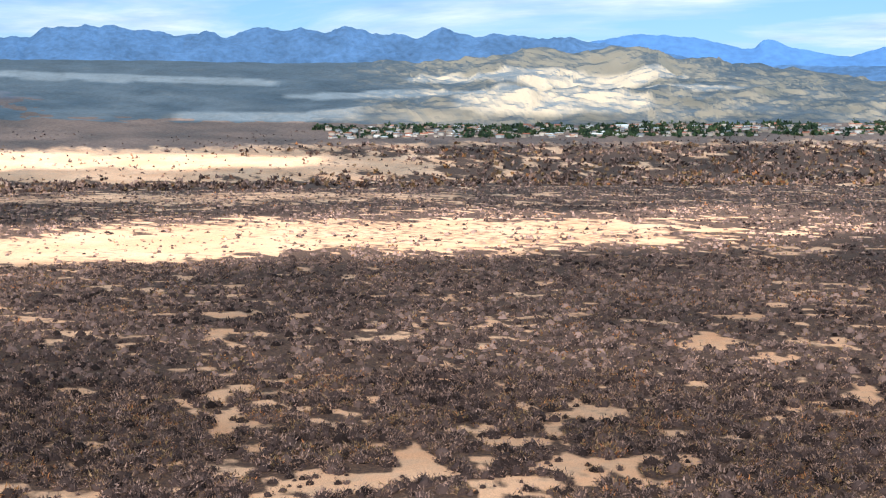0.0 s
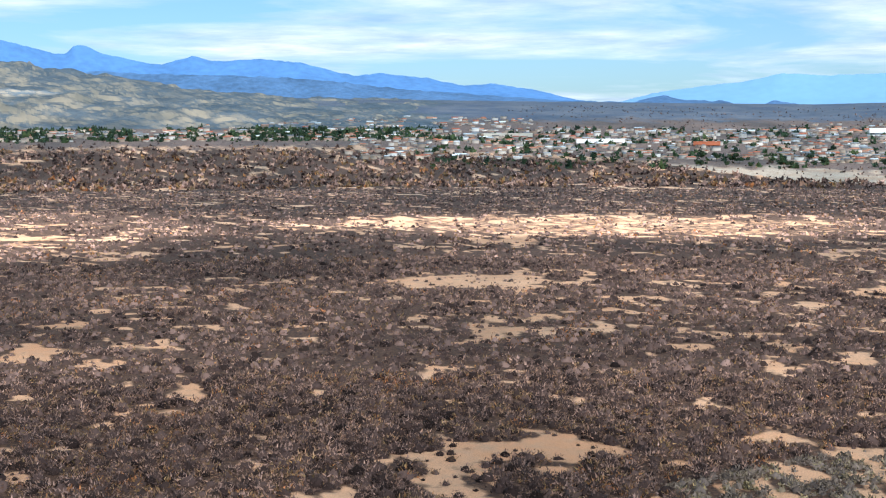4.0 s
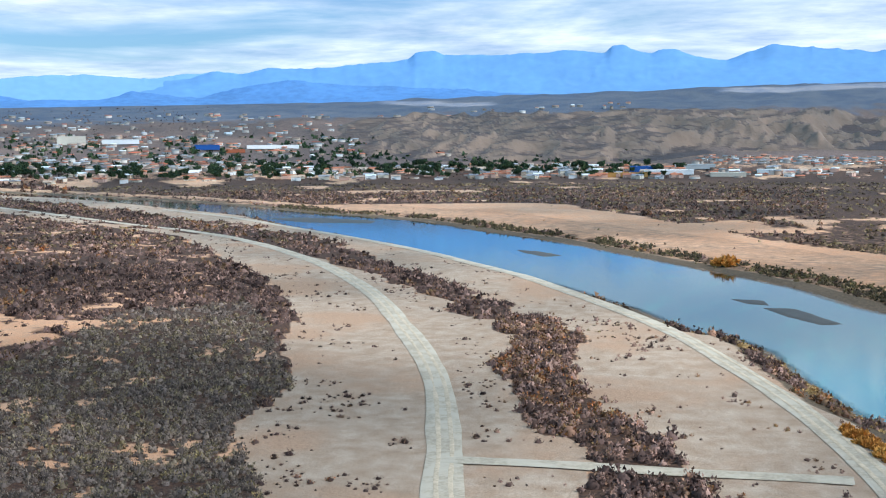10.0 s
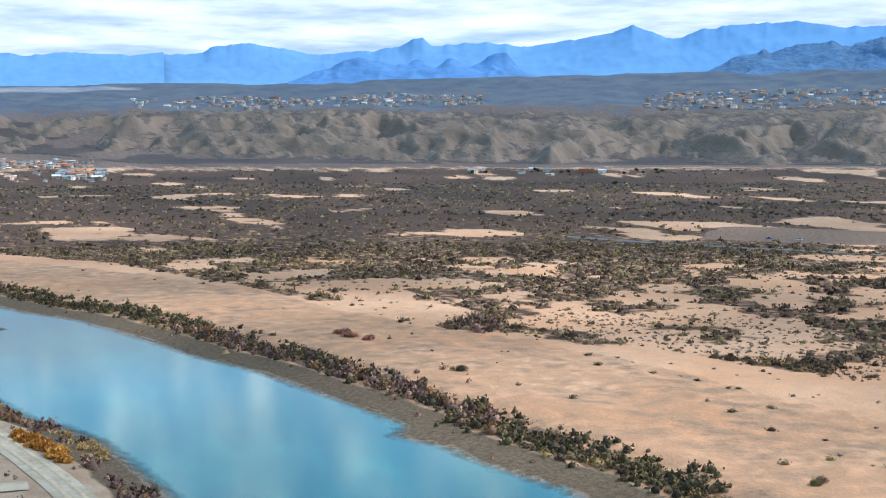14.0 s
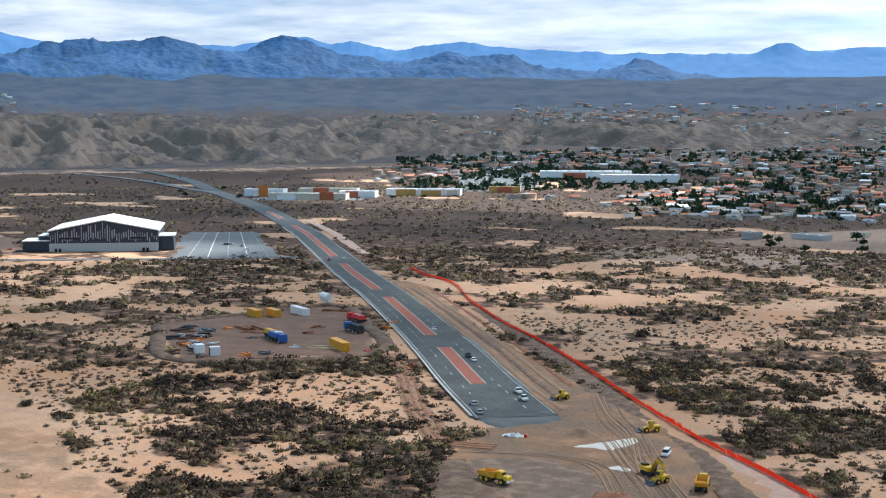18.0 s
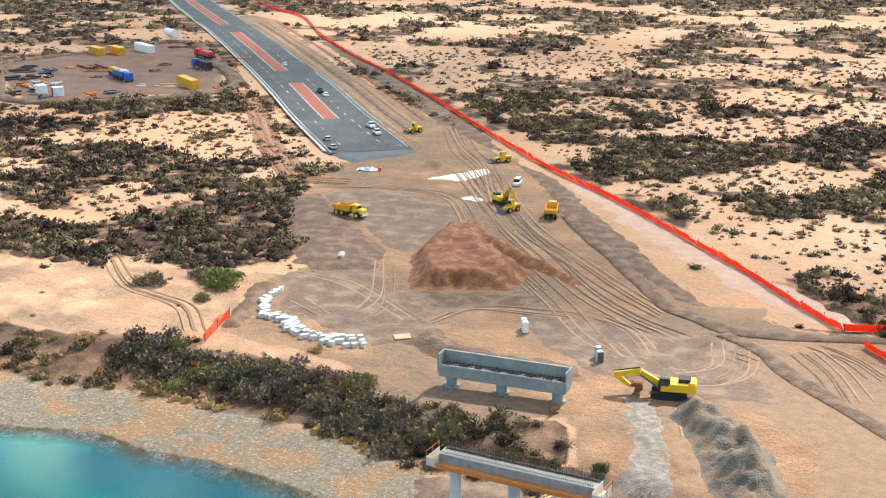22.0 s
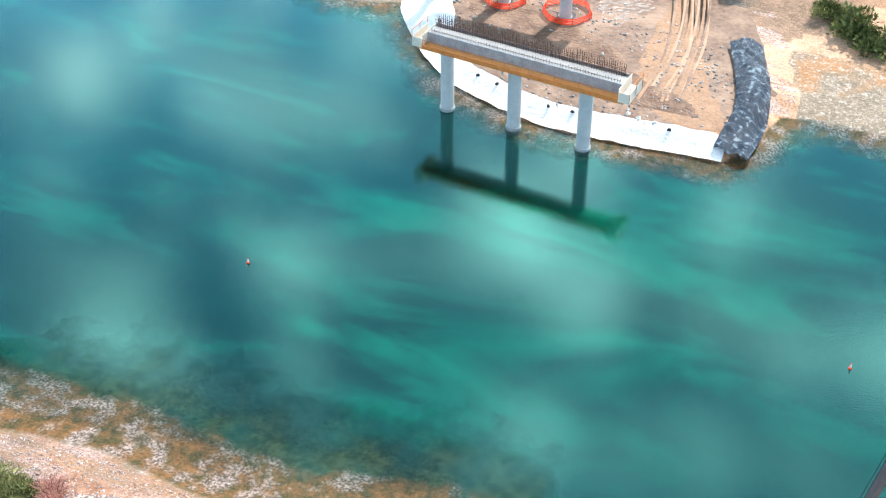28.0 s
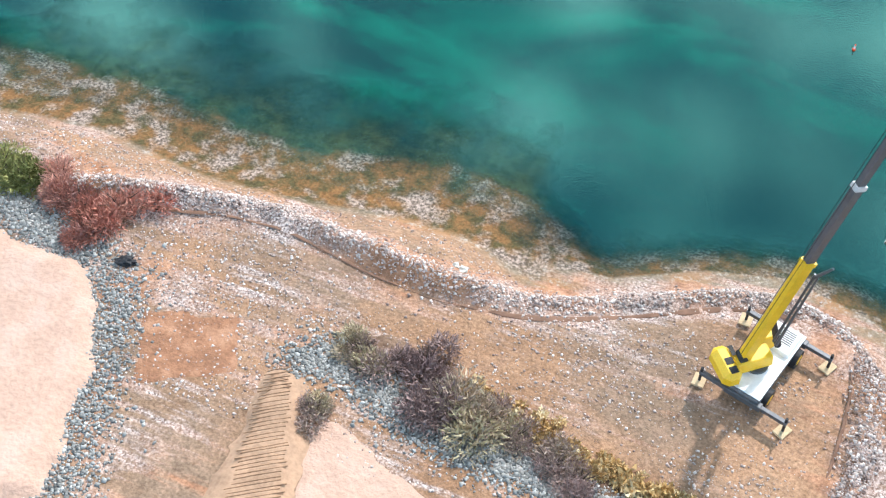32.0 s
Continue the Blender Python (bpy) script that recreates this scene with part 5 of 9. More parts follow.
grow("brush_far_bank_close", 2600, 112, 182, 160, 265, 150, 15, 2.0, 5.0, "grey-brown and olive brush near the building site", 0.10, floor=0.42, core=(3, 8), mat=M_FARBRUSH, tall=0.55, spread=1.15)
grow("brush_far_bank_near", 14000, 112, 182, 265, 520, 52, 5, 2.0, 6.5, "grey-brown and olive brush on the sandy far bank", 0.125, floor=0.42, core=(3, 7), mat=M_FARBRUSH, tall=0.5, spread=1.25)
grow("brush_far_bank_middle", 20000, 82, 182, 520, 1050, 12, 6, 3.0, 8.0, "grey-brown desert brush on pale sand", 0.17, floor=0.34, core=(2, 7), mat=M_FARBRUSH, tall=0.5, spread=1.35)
grow("brush_far_bank_far", 17000, 50, 182, 1050, 2320, 4, 7, 5.0, 10.0, "distant dark desert brush", 0.25, floor=0.2, core=(2, 5), tall=0.45, spread=1.3, mat=M_FARBRUSH)
grow("scrub_far_bank", 16000, 112, 182, 165, 640, 26, 12, 2.4, 5.0, "small olive and straw scrub dotted over the sand", 0.17, tall=0.5, core=(2, 6), floor=0.75, mat=M_MEADOW, only_sand=True)
grow("brush_levee", 9000, 78, 114, 285, 620, 36, 8, 3.0, 7.5, "dark brown brush between the levee and the dirt road", 0.16, core=(3, 7))
grow("brush_river_bend", 7000, 52, 92, 620, 2050, 14, 9, 3.4, 8.0, "dark brown brush along the bend of the river", 0.28, core=(2, 6))
x, y, r = scatter(15000, -22, 180, 2350, 4200, 61)
k = (fbm(x / 120, y / 120, 3, 4) > 0.42) & ~((np.degrees(np.arctan2(x, y)) > 66) & (np.hypot(x, y) > 2650)) & ~((np.degrees(np.arctan2(x, y)) < 32) & (np.hypot(x, y) > 3150))
x, y = x[k], y[k]
plants("brush_upland", x, y, plan(x, y)[0] - 0.2, 3 + 4 * r.random(len(x)), 0.35 * r.random(len(x)), 5, M_BRUSH, "sparse dark brush on the upland slopes", 62, leaf=0.5)
x, y, r = scatter(9000, 22, 76, 260, 640, 71)
k = inside(x, y, MEADOW)
x, y = x[k], y[k]
plants("meadow_scrub", x, y, plan(x, y)[0] - 0.05, 1.6 + 2.4 * r.random(len(x)), 0.15 + 0.7 * r.random(len(x)), 26, M_MEADOW, "dense low grey-olive scrub in a damp hollow", 72, leaf=0.2, core=(2, 6))

x, y, r = along(GREEN_EDGE, 1500, 4.0, 73)
plants("green_grass", x, y, plan(x, y)[0] - 0.05, 1.6 + 2.0 * r.random(1500), 0.1 + 0.5 * r.random(1500), 22, M_OLIVEGRASS, "pale green grass along the edge of the damp hollow", 74, leaf=0.22, core=(2, 6), tall=0.45, category="grass")

# ---- the highway and its approach ----
def on_road(t, side):
    """A point on the highway: t metres from its broken end, side metres to the right of it going away."""
    c = smooth_line(ROAD_AXIS, 2.0)
    d = np.concatenate([[0], np.cumsum(np.linalg.norm(np.diff(c, axis=0), axis=1))])
    p = np.array([np.interp(t, d, c[:, 0]), np.interp(t, d, c[:, 1])])
    q = np.array([np.interp(t + 4, d, c[:, 0]), np.interp(t + 4, d, c[:, 1])]) - p
    q /= np.linalg.norm(q)
    return p[0] + q[1] * side, p[1] - q[0] * side, math.degrees(math.atan2(q[1], q[0]))


def offset_line(t0, t1, side, n):
    return [on_road(t, side)[:2] for t in np.linspace(t0, t1, n)]


for t0, t1 in ((58, 138), (172, 315), (352, 512), (565, 925), (980, 1180)):
    root = thing("road_median", (0, 0, 0), 0, "red stamped concrete median with pale kerbs in the highway", "median", "medians in the highway")
    nn = max(8, int((t1 - t0) / 14))
    ob = ribbon("median_paving", offset_line(t0, t1, -1.0, nn), 5.2, M_MEDIAN, 0.72, step=4, crown=0.03)
    ob.parent = root
    for sd in (-3.75, 1.75):
        kb = ribbon("kerb", offset_line(t0, t1, sd, nn), 0.4, M_KERB, 0.78, step=4, crown=0.02)
        kb.parent = root
    for o in root.children:
        for key in ("category", "kind"):
            if key in o:
                del o[key]
for sd in (-12.6, 12.6):
    ribbon("trim_edge_line", offset_line(2, 900, sd, 60), 0.35, M_LINE, 0.62, step=5, label="worn white edge line on the asphalt", category="road marking")
ribbon("trim_kerb", offset_line(4, 900, -14.0, 60), 0.9, M_KERB, 0.66, step=5, label="pale concrete kerb of the highway", category="kerb")
for sd in (-7.4, 5.6):
    for i in range(26):
        t = 12 + i * 13
        ob = ribbon("trim_lane_mark", offset_line(t, t + 4.5, sd, 3), 0.3, M_LINE, 0.63, step=2, label="worn white lane mark", category="road marking")
flat_patch("pavement_apron", [on_road(-1, -14)[:2], on_road(10, -14)[:2], on_road(10, 13)[:2], on_road(-2, 13)[:2], (176, -366), (186, -345)], M_LOT, 0.56, "broken asphalt edge at the end of the highway", "pavement", grid=1.5)

# tracks and heaps of the earthworks
HAUL = [(292, -443), (262, -408), (239, -377), (222, -354), (210, -341), (200, -328), (190, -321), (177, -323)]
ribbon("ground_wheel_track", HAUL, 8.5, M_TRACK, 0.12, label="orange-brown haul track curving to the site", category="track", ragged=3, step=2)
for k, (off, wd) in enumerate(((-2.6, 1.3), (-0.2, 1.2), (2.4, 1.3))):
    ribbon("ground_wheel_track", beside(HAUL, off, 2.0), wd, M_RED_EARTH, 0.3, label="deep dark rut of the haul track", category="track", ragged=0.8, step=2, crown=0.05)
for k, off in enumerate((17, 21, 25.5, 31)):
    ribbon("ground_wheel_track", offset_line(10 + 12 * k, 360, off, 26), 2.4, (M_TRACK, M_DARK_EARTH, M_TRACK, M_RED_EARTH)[k], 0.1, label="long graded strip of brown earth beside the highway", category="track", ragged=2.5, step=4)
flat_patch("ground_side_bank", [on_road(40, 34)[:2], on_road(150, 35)[:2], on_road(270, 36)[:2], on_road(270, 42)[:2], on_road(150, 45)[:2], on_road(30, 44)[:2], (122, -338), (100, -300), (62, -258), (56, -254), (66, -268), (100, -316), (124, -350)],
           M_DARK_EARTH, 0.06, "dark graded side bank of the new road", grid=1.2, mound=0.35, fall=4)
flat_patch("ground_pale_strip", [(118, -344), (96, -318), (60, -278), (34, -253), (26, -252), (30, -262), (56, -286), (92, -326), (116, -352)], M_PALE_SAND, 0.08, "bare pale sand strip along the orange fence", grid=2.0)
flat_patch("ground_red_mound", [(132, -288), (129, -264), (117, -240), (98, -250), (97, -262), (112, -274), (122, -292)], M_RED_EARTH, 0.1, "flat-topped heap of red-brown fill earth", "earth mound", grid=0.8, mound=3.2, rough=0.4, fall=5)
flat_patch("ground_red_ridge", [(128, -294), (118, -282), (104, -268), (86, -258), (86, -262), (104, -275), (120, -290), (127, -299)], M_RED_EARTH, 0.1, "long ridge of red-brown fill earth", "earth mound", grid=1.2, mound=2.0, rough=0.3, fall=3, seed=4)
flat_patch("ground_dark_slope", [(176, -288), (160, -262), (150, -247), (140, -250), (146, -264), (158, -282), (170, -300)], M_DARK_EARTH, 0.08, "dark grey graded slope of fill", grid=2.0, mound=0.8, fall=4)
flat_patch("ground_dark_patch", [(126, -246), (108, -232), (92, -238), (86, -250), (96, -248), (116, -240)], M_DARK_EARTH, 0.07, "dark damp fill beside the red mound", grid=2.0)
flat_patch("ground_abutment_bank", [(104, -222), (94, -214), (70, -213), (66, -206), (92, -205), (104, -210)], M_DARK_EARTH, 0.08, "dark earth bank behind the abutment", "earth mound", grid=1.5, mound=1.6, rough=0.3, fall=5, seed=3)
flat_patch("ground_white_crust", [(158, -336), (148, -338), (144, -350), (148, -356), (152, -346)], M_SALT, 0.09, "white crusted earth on the site", grid=1.2)
flat_patch("ground_white_crust", [(140, -319), (134, -317), (133, -321), (139, -324)], M_SALT, 0.09, "white crusted earth on the site", grid=1.0)
flat_patch("ground_dirt_heap", [(168, -350), (160, -346), (158, -352), (165, -356)], M_TRACK, 0.08, "heap of dark brown earth", "earth mound", grid=1.0, mound=2.2, fall=4)
flat_patch("ground_gravel_heap", [(49, -206.2), (43.3, -203.4), (35.2, -196.9), (29.4, -186.8), (25.1, -176.2), (27.4, -169.4), (31.8, -167.5), (37, -174.9), (43, -187.5), (49.6, -198)], M_GRAVEL_PILE, 0.1, "long heap of grey crushed rock", "gravel heap", grid=0.5, mound=3.4, rough=1.0, fall=5, seed=2)
flat_patch("ground_gravel_lane", [(58.2, -202), (52.7, -201.8), (45, -183.2), (39.7, -163.1), (42.7, -156.3), (50.4, -162.1), (51, -171.9), (49.4, -176.9), (52.8, -189.1)], M_LANE, 0.10, "pale grey gravel lane down to the bridge pad", grid=0.7)
flat_patch("ground_rutted_lane", [(50.7, -203.9), (43.1, -189.8), (35.2, -168), (29.8, -152.8), (23.3, -137.9), (28.3, -134), (35.9, -139.3), (38.9, -152.1), (38.9, -166.4), (44.7, -182.3)], M_TRACK, 0.14, "brown rutted haul lane", grid=0.7, seed=2)
flat_patch("ground_muddy_pad", [(66.8, -158.9), (55.2, -156.4), (45.3, -154.5), (38.1, -146.9), (28.5, -142), (25.2, -138), (44, -137.4), (59.6, -143.8)], M_DARK_EARTH, 0.17, "dark churned mud round the pier columns", grid=0.7, rough=0.4, seed=5)
flat_patch("ground_bench", [(46, -208), (26, -196), (24, -174), (4, -178), (2, -232), (40, -238), (56, -226)], M_TRACK, 0.05, "levelled bench of pale brown earth", grid=3.0)
ribbon("ground_windrow", [(107, -313), (99, -301), (76, -269), (65.4, -254.7), (59.5, -249.8), (52.9, -246.8)], 3.8, M_DARK_EARTH, 0.2, label="low dark windrow of earth along the new road", category="earth mound", ragged=3.5, step=1.5, crown=0.22)
ribbon("ground_windrow", [(56, -248), (49, -243.5), (38.4, -245.3), (21, -250), (4, -252)], 3.8, M_DARK_EARTH, 0.2, label="low dark windrow of earth", category="earth mound", ragged=3.5, step=1.5, crown=0.22)
ribbon("ground_windrow", [(50, -241), (42, -235), (35, -226), (24.4, -214.8), (14, -204)], 3.8, M_DARK_EARTH, 0.2, label="low dark windrow of earth", category="earth mound", ragged=3.5, step=1.5, crown=0.22)
flat_patch("ground_dark_bench", [(184, -299), (178, -307), (166, -297), (152, -281), (135, -266), (132, -252), (138, -248), (145, -245), (158, -266)], M_DARK_EARTH, 0.16, "dark brown scraped bench of fill", grid=1.6, mound=0.5, rough=0.5, fall=4, seed=5)
flat_patch("ground_grey_floor", [(148, -240), (138, -249), (127, -251), (118, -238), (106, -228), (101, -211), (110, -206), (128, -217), (139, -223)], M_GREY_EARTH, 0.14, "grey-brown rolled floor of the site", grid=2.0)
flat_patch("ground_grey_floor", [(176, -308), (160, -319), (141, -312), (129, -294), (132, -266), (152, -283)], M_GREY_EARTH, 0.12, "grey-brown rolled floor of the site", grid=2.0, seed=3)
flat_patch("ground_grey_floor", [(92, -238), (81, -240), (69, -238), (47, -239), (41, -223), (32, -211), (48, -206), (68, -211), (86, -228)], M_GREY_EARTH, 0.15, "grey-brown rolled floor of the site", grid=2.0, seed=4)
flat_patch("ground_scarp", [(151, -232), (146, -218), (142, -205), (139, -206), (142, -219), (147, -233)], M_DARK_EARTH, 0.2, "dark cut edge of the fill", "earth mound", grid=1.0, mound=0.5, fall=1.5)
flat_patch("ground_cut_slope", [(60, -255), (53, -247.5), (46, -251), (46, -261)], M_TRACK, 0.18, "brown cut slope beside the road", grid=1.5, mound=0.5, fall=2)


def tyre_marks(line, pairs, spread, seed, lift=0.155):
    """Pairs of narrow tyre marks that follow one line, each a little to its side."""
    r = random.Random(seed)
    for i in range(max(2, pairs - 1)):
        ox, oy = r.uniform(-spread, spread), r.uniform(-spread, spread)
        for k in (-1.0, 1.0):
            pts = [(x + ox + k * 0.75 + r.uniform(-0.5, 0.5), y + oy + k * 0.75 + r.uniform(-0.5, 0.5)) for x, y in line]
            ribbon("ground_tyre_mark", pts, 0.4, (M_FAINT, M_TRACK, M_GREY_EARTH)[i % 3], lift + 0.004 * i, step=2.5, label="narrow tyre mark across bare earth", category="track", ragged=0.35, crown=0.01)


for i, (line, pairs, spread) in enumerate((
        ([(154, -351), (122, -306), (84, -257), (58, -237), (45, -230)], 4, 4.0), ([(146, -355), (114, -302), (83, -266), (64, -248)], 3, 3.0), ([(73, -239), (65, -233), (57, -220), (54.5, -210)], 3, 2.5),
        ([(45, -238), (43, -222.5), (49, -214), (58, -214), (70, -229)], 3, 2.0), ([(50, -236), (48, -224), (53, -218), (62, -222)], 2, 1.5), ([(147, -241.5), (133, -239), (113, -224.5), (107, -222.5), (101.6, -235), (82, -239)], 3, 2.5),
        ([(132, -258), (120, -231.5), (121.5, -218.4), (134.5, -225)], 3, 2.5), ([(33, -239), (26.6, -230), (21.3, -218)], 4, 3.0), ([(31, -240), (24, -235), (18.5, -228)], 3, 3.0),
        ([(48.8, -202), (42.8, -185.4), (37.1, -167.2), (34.7, -154), (34.3, -141.5)], 4, 0.9), ([(41.1, -186.1), (34.8, -168.2), (32.3, -155), (31.3, -141.4)], 4, 0.8), ([(196, -236), (176, -218), (158, -212), (146, -200)], 3, 2.5), ([(188, -421), (164, -378), (146, -353), (119, -302), (94, -272)], 4, 3.5), ([(182, -316), (162, -323), (143, -320), (122, -289), (93, -254)], 3, 3.0), ([(128, -295), (107, -270), (86, -245), (70, -225), (50, -212)], 3, 3.0))):
    tyre_marks(line, pairs, spread, 40 + i)
flat_patch("ground_pier_pad", [(80, -165), (74, -155), (62, -140), (50, -134), (42, -133.5), (26, -135), (20, -148), (27, -168), (60, -176)], M_GREY_EARTH, 0.1, "grey-brown stony pad below the piers", grid=0.8, seed=6)
x, y, r = along([(72, -160), (60, -146), (48, -138), (34, -138), (28, -150), (44, -156), (62, -164)], 2600, 4.0, 61)
z, _, s_, w_, n_ = plan(x, y)
k = ~w_ & ~n_ & (s_ > 2.5)
stones("pad_rubble", x[k], y[k], z[k] + 0.08, (0.08 + 0.3 * r.random(2600) ** 3)[k], M_STONE, "grey rubble on the stony pier pad", 62)


# ---- bridge piers ----
def pier(name, cols, base, top, label, left, right):
    """A pier: round columns under a cap beam, with the formwork of the pour still on it; left and right are its overhangs past the outer columns."""
    a, b = Vector((*cols[0], 0)), Vector((*cols[-1], 0))
    mid, u = (a + b) / 2, (b - a).normalized()
    turn = math.degrees(math.atan2(u.y, u.x))
    root = thing(name, (mid.x, mid.y, base), turn, label, "bridge pier", "bridge piers")
    for cx, cy in cols:
        loc = (Vector((cx, cy, 0)) - mid)
        x = loc.dot(u)
        y = loc.dot(Vector((-u.y, u.x, 0)))
        col = part("column", build((tube, (x, y, -4.5), (x, y, top - base), 0.86, 0.86, 28)), M_CONCRETE, root)
        part("column_foot", build((tube, (x, y, -4.5), (x, y, 0.35), 1.0, 1.0, 28)), M_WET_CONCRETE, col, "water-stained foot of the column")
    h = top - base
    half = (b - a).length / 2
    x0, x1 = -half - left + 1.5, half + right - 1.5
    ln, xm = x1 - x0, (x0 + x1) / 2
    cap = part("cap_beam", build((box, (ln, 2.0, 1.55), (xm, 0, h), (0, 0, 0), (1, 1), 0.06)), M_CONCRETE, root)
    part("wet_concrete", build((box, (ln - 0.6, 1.3, 0.05), (xm, 0.1, h + 1.54))), M_KERB, cap, "pale fresh concrete surface")
    n = int(ln / 2.45)
    for i in range(n):
        x = x0 + ln * (i + 0.5) / n
        part("formwork_panel", build((box, (ln / n - 0.05, 0.08, 1.8), (x, 1.06, h + 0.1))), M_FORM_GREY, root, "grey form panel")
        part("formwork_panel", build((box, (ln / n - 0.05, 0.08, 1.5), (x, -1.06, h + 0.1)), (box, (0.09, 0.14, 1.5), (x, -1.14, h + 0.1))), M_FORM_GREY, root, "grey form panel")
    wk = h + 0.15
    for i in range(2):
        part("walkway_beam", build((box, (ln + 1.6, 0.2, 0.34), (xm, -1.35 - 0.85 * i, wk - 0.4))), M_ORANGEBEAM, root, "orange timber beam")
    n = int((ln + 2) / 3.0)
    for i in range(n):
        part("walkway_board", build((box, ((ln + 2) / n - 0.06, 1.2, 0.07), (x0 - 1 + (ln + 2) * (i + 0.5) / n, -1.8, wk + 0.012 * (i % 3)))), M_PLY, root, "worn plywood walkway board")
    part("toe_board", build((box, (ln + 2.0, 0.05, 0.24), (xm, -2.4, wk + 0.06))), M_ORANGEBEAM, root)
    bm = bmesh.new()
    for i in range(17):
        x = x0 + ln * i / 16
        tube(bm, (x, -2.4, wk), (x, -2.4, wk + 1.05), 0.035, 0.035, 5)
        tube(bm, (x, -1.1, h - 0.9), (x, -2.4, wk - 0.1), 0.05, 0.05, 5)
    for z in (0.5, 1.0):
        tube(bm, (x0 - 1, -2.4, wk + z), (x1 + 1, -2.4, wk + z), 0.03, 0.03, 5)
    part("guard_rail", bm, M_ORANGEBEAM, root)
    for sgn, xe in ((-1, x0), (1, x1)):
        p = part("end_platform", build((box, (1.4, 4.2, 0.14), (xe + sgn * 0.8, -0.3, h)), (box, (0.08, 4.0, 1.5), (xe + sgn * 0.12, -0.3, h + 0.14)), (box, (0.07, 4.0, 1.1), (xe + sgn * 1.45, -0.3, h + 0.14)),
                                       (box, (1.3, 0.07, 1.2), (xe + sgn * 0.8, -2.4, h + 0.14))), M_CREAM, root, "pale plywood end platform")
        part("platform_rail", build(*[(tube, (xe + sgn * 1.5, y, h + 0.1), (xe + sgn * 1.5, y, h + 2.2), 0.045, 0.045, 5) for y in (1.7, -0.3, -2.3)],
                                    (tube, (xe + sgn * 1.5, 1.8, h + 2.1), (xe + sgn * 1.5, -2.4, h + 2.1), 0.045, 0.045, 5)), M_ORANGEBEAM, p)
    r = random.Random(len(name) + int(base * 10))
    for y, hh, cnt, nm in ((0.85, 1.9, 96, "rebar_cage"), (0.45, 1.5, 80, "rebar_cage"), (-0.75, 0.55, 70, "rebar_cage")):
        bm = bmesh.new()
        for i in range(cnt):
            x = x0 + 0.4 + (ln - 0.8) * i / (cnt - 1) + r.uniform(-0.04, 0.04)
            box(bm, (0.045, 0.045, hh * (0.8 + 0.3 * r.random())), (x, y + r.uniform(-0.04, 0.04), h + 1.5), (r.uniform(-3, 3), r.uniform(-3, 3), 0))
        for k in range(3 if hh > 1 else 1):
            box(bm, (ln - 0.6, 0.04, 0.04), (xm, y, h + 1.8 + 0.45 * k))
        part(nm, bm, M_REBAR, root, "dark rusty reinforcing bars")
    return root


pier("bridge_pier", [(57.8, -130.7), (48.4, -130.0), (38.9, -129.2)], -4.0, 5.5, "concrete bridge pier in the river with orange formwork on top", 3.7, 6.2)
pier("bridge_pier", [(69.9, -157.6), (60.6, -157.0), (51.1, -156.5)], -2.5, 5.1, "concrete bridge pier on gravel with orange formwork on top", 3.6, 4.4)

az = height(78, -196)
abut = thing("bridge_abutment", (77.9, -195.8, az), -178.0, "grey concrete bridge abutment on three round stub columns", "abutment")
for x in (-9.6, -0.3, 9.8):
    part("column", build((tube, (x, 0, -1.5), (x, 0, 1.9), 0.95, 0.95, 24), (tube, (x, 0, -0.3), (x, 0, 0.25), 1.45, 1.45, 24)), M_GREEN_CONCRETE, abut)
part("seat_beam", build((box, (23.0, 2.9, 1.7), (0, 0, 1.9), (0, 0, 0), (1, 1), 0.05)), M_GREEN_CONCRETE, abut)
part("back_wall", build((box, (23.0, 0.45, 2.3), (0, 1.45, 3.6))), M_GREEN_CONCRETE, abut, "grey concrete back wall")
part("front_form", build((box, (22.6, 0.2, 0.5), (0, -1.35, 3.6))), M_GREEN_CONCRETE, abut)
for x in (-11.6, 11.6):
    part("end_form", build((box, (0.25, 3.3, 3.3), (x, 0.2, 2.6))), M_GREEN_CONCRETE, abut)
bm = bmesh.new()
rr = random.Random(5)
for i in range(90):
    x = -10.8 + 21.6 * i / 89
    box(bm, (0.07, 0.07, 0.5 + 0.5 * rr.random()), (x, -0.6 + 1.2 * (i % 3) / 2, 3.55))
for y in (-0.6, 0.0, 0.6):
    box(bm, (21.6, 0.08, 0.08), (0, y, 4.0))
part("rebar_cage", bm, M_REBAR, abut)
for i in range(7):
    part("white_sheet", build((box, (1.4 + rr.random(), 0.9, 0.25), (-9 + 3.1 * i, -0.4, 3.7), (8, rr.uniform(-15, 15), rr.uniform(0, 90)), (0.6, 0.6))), M_FABRIC, abut)

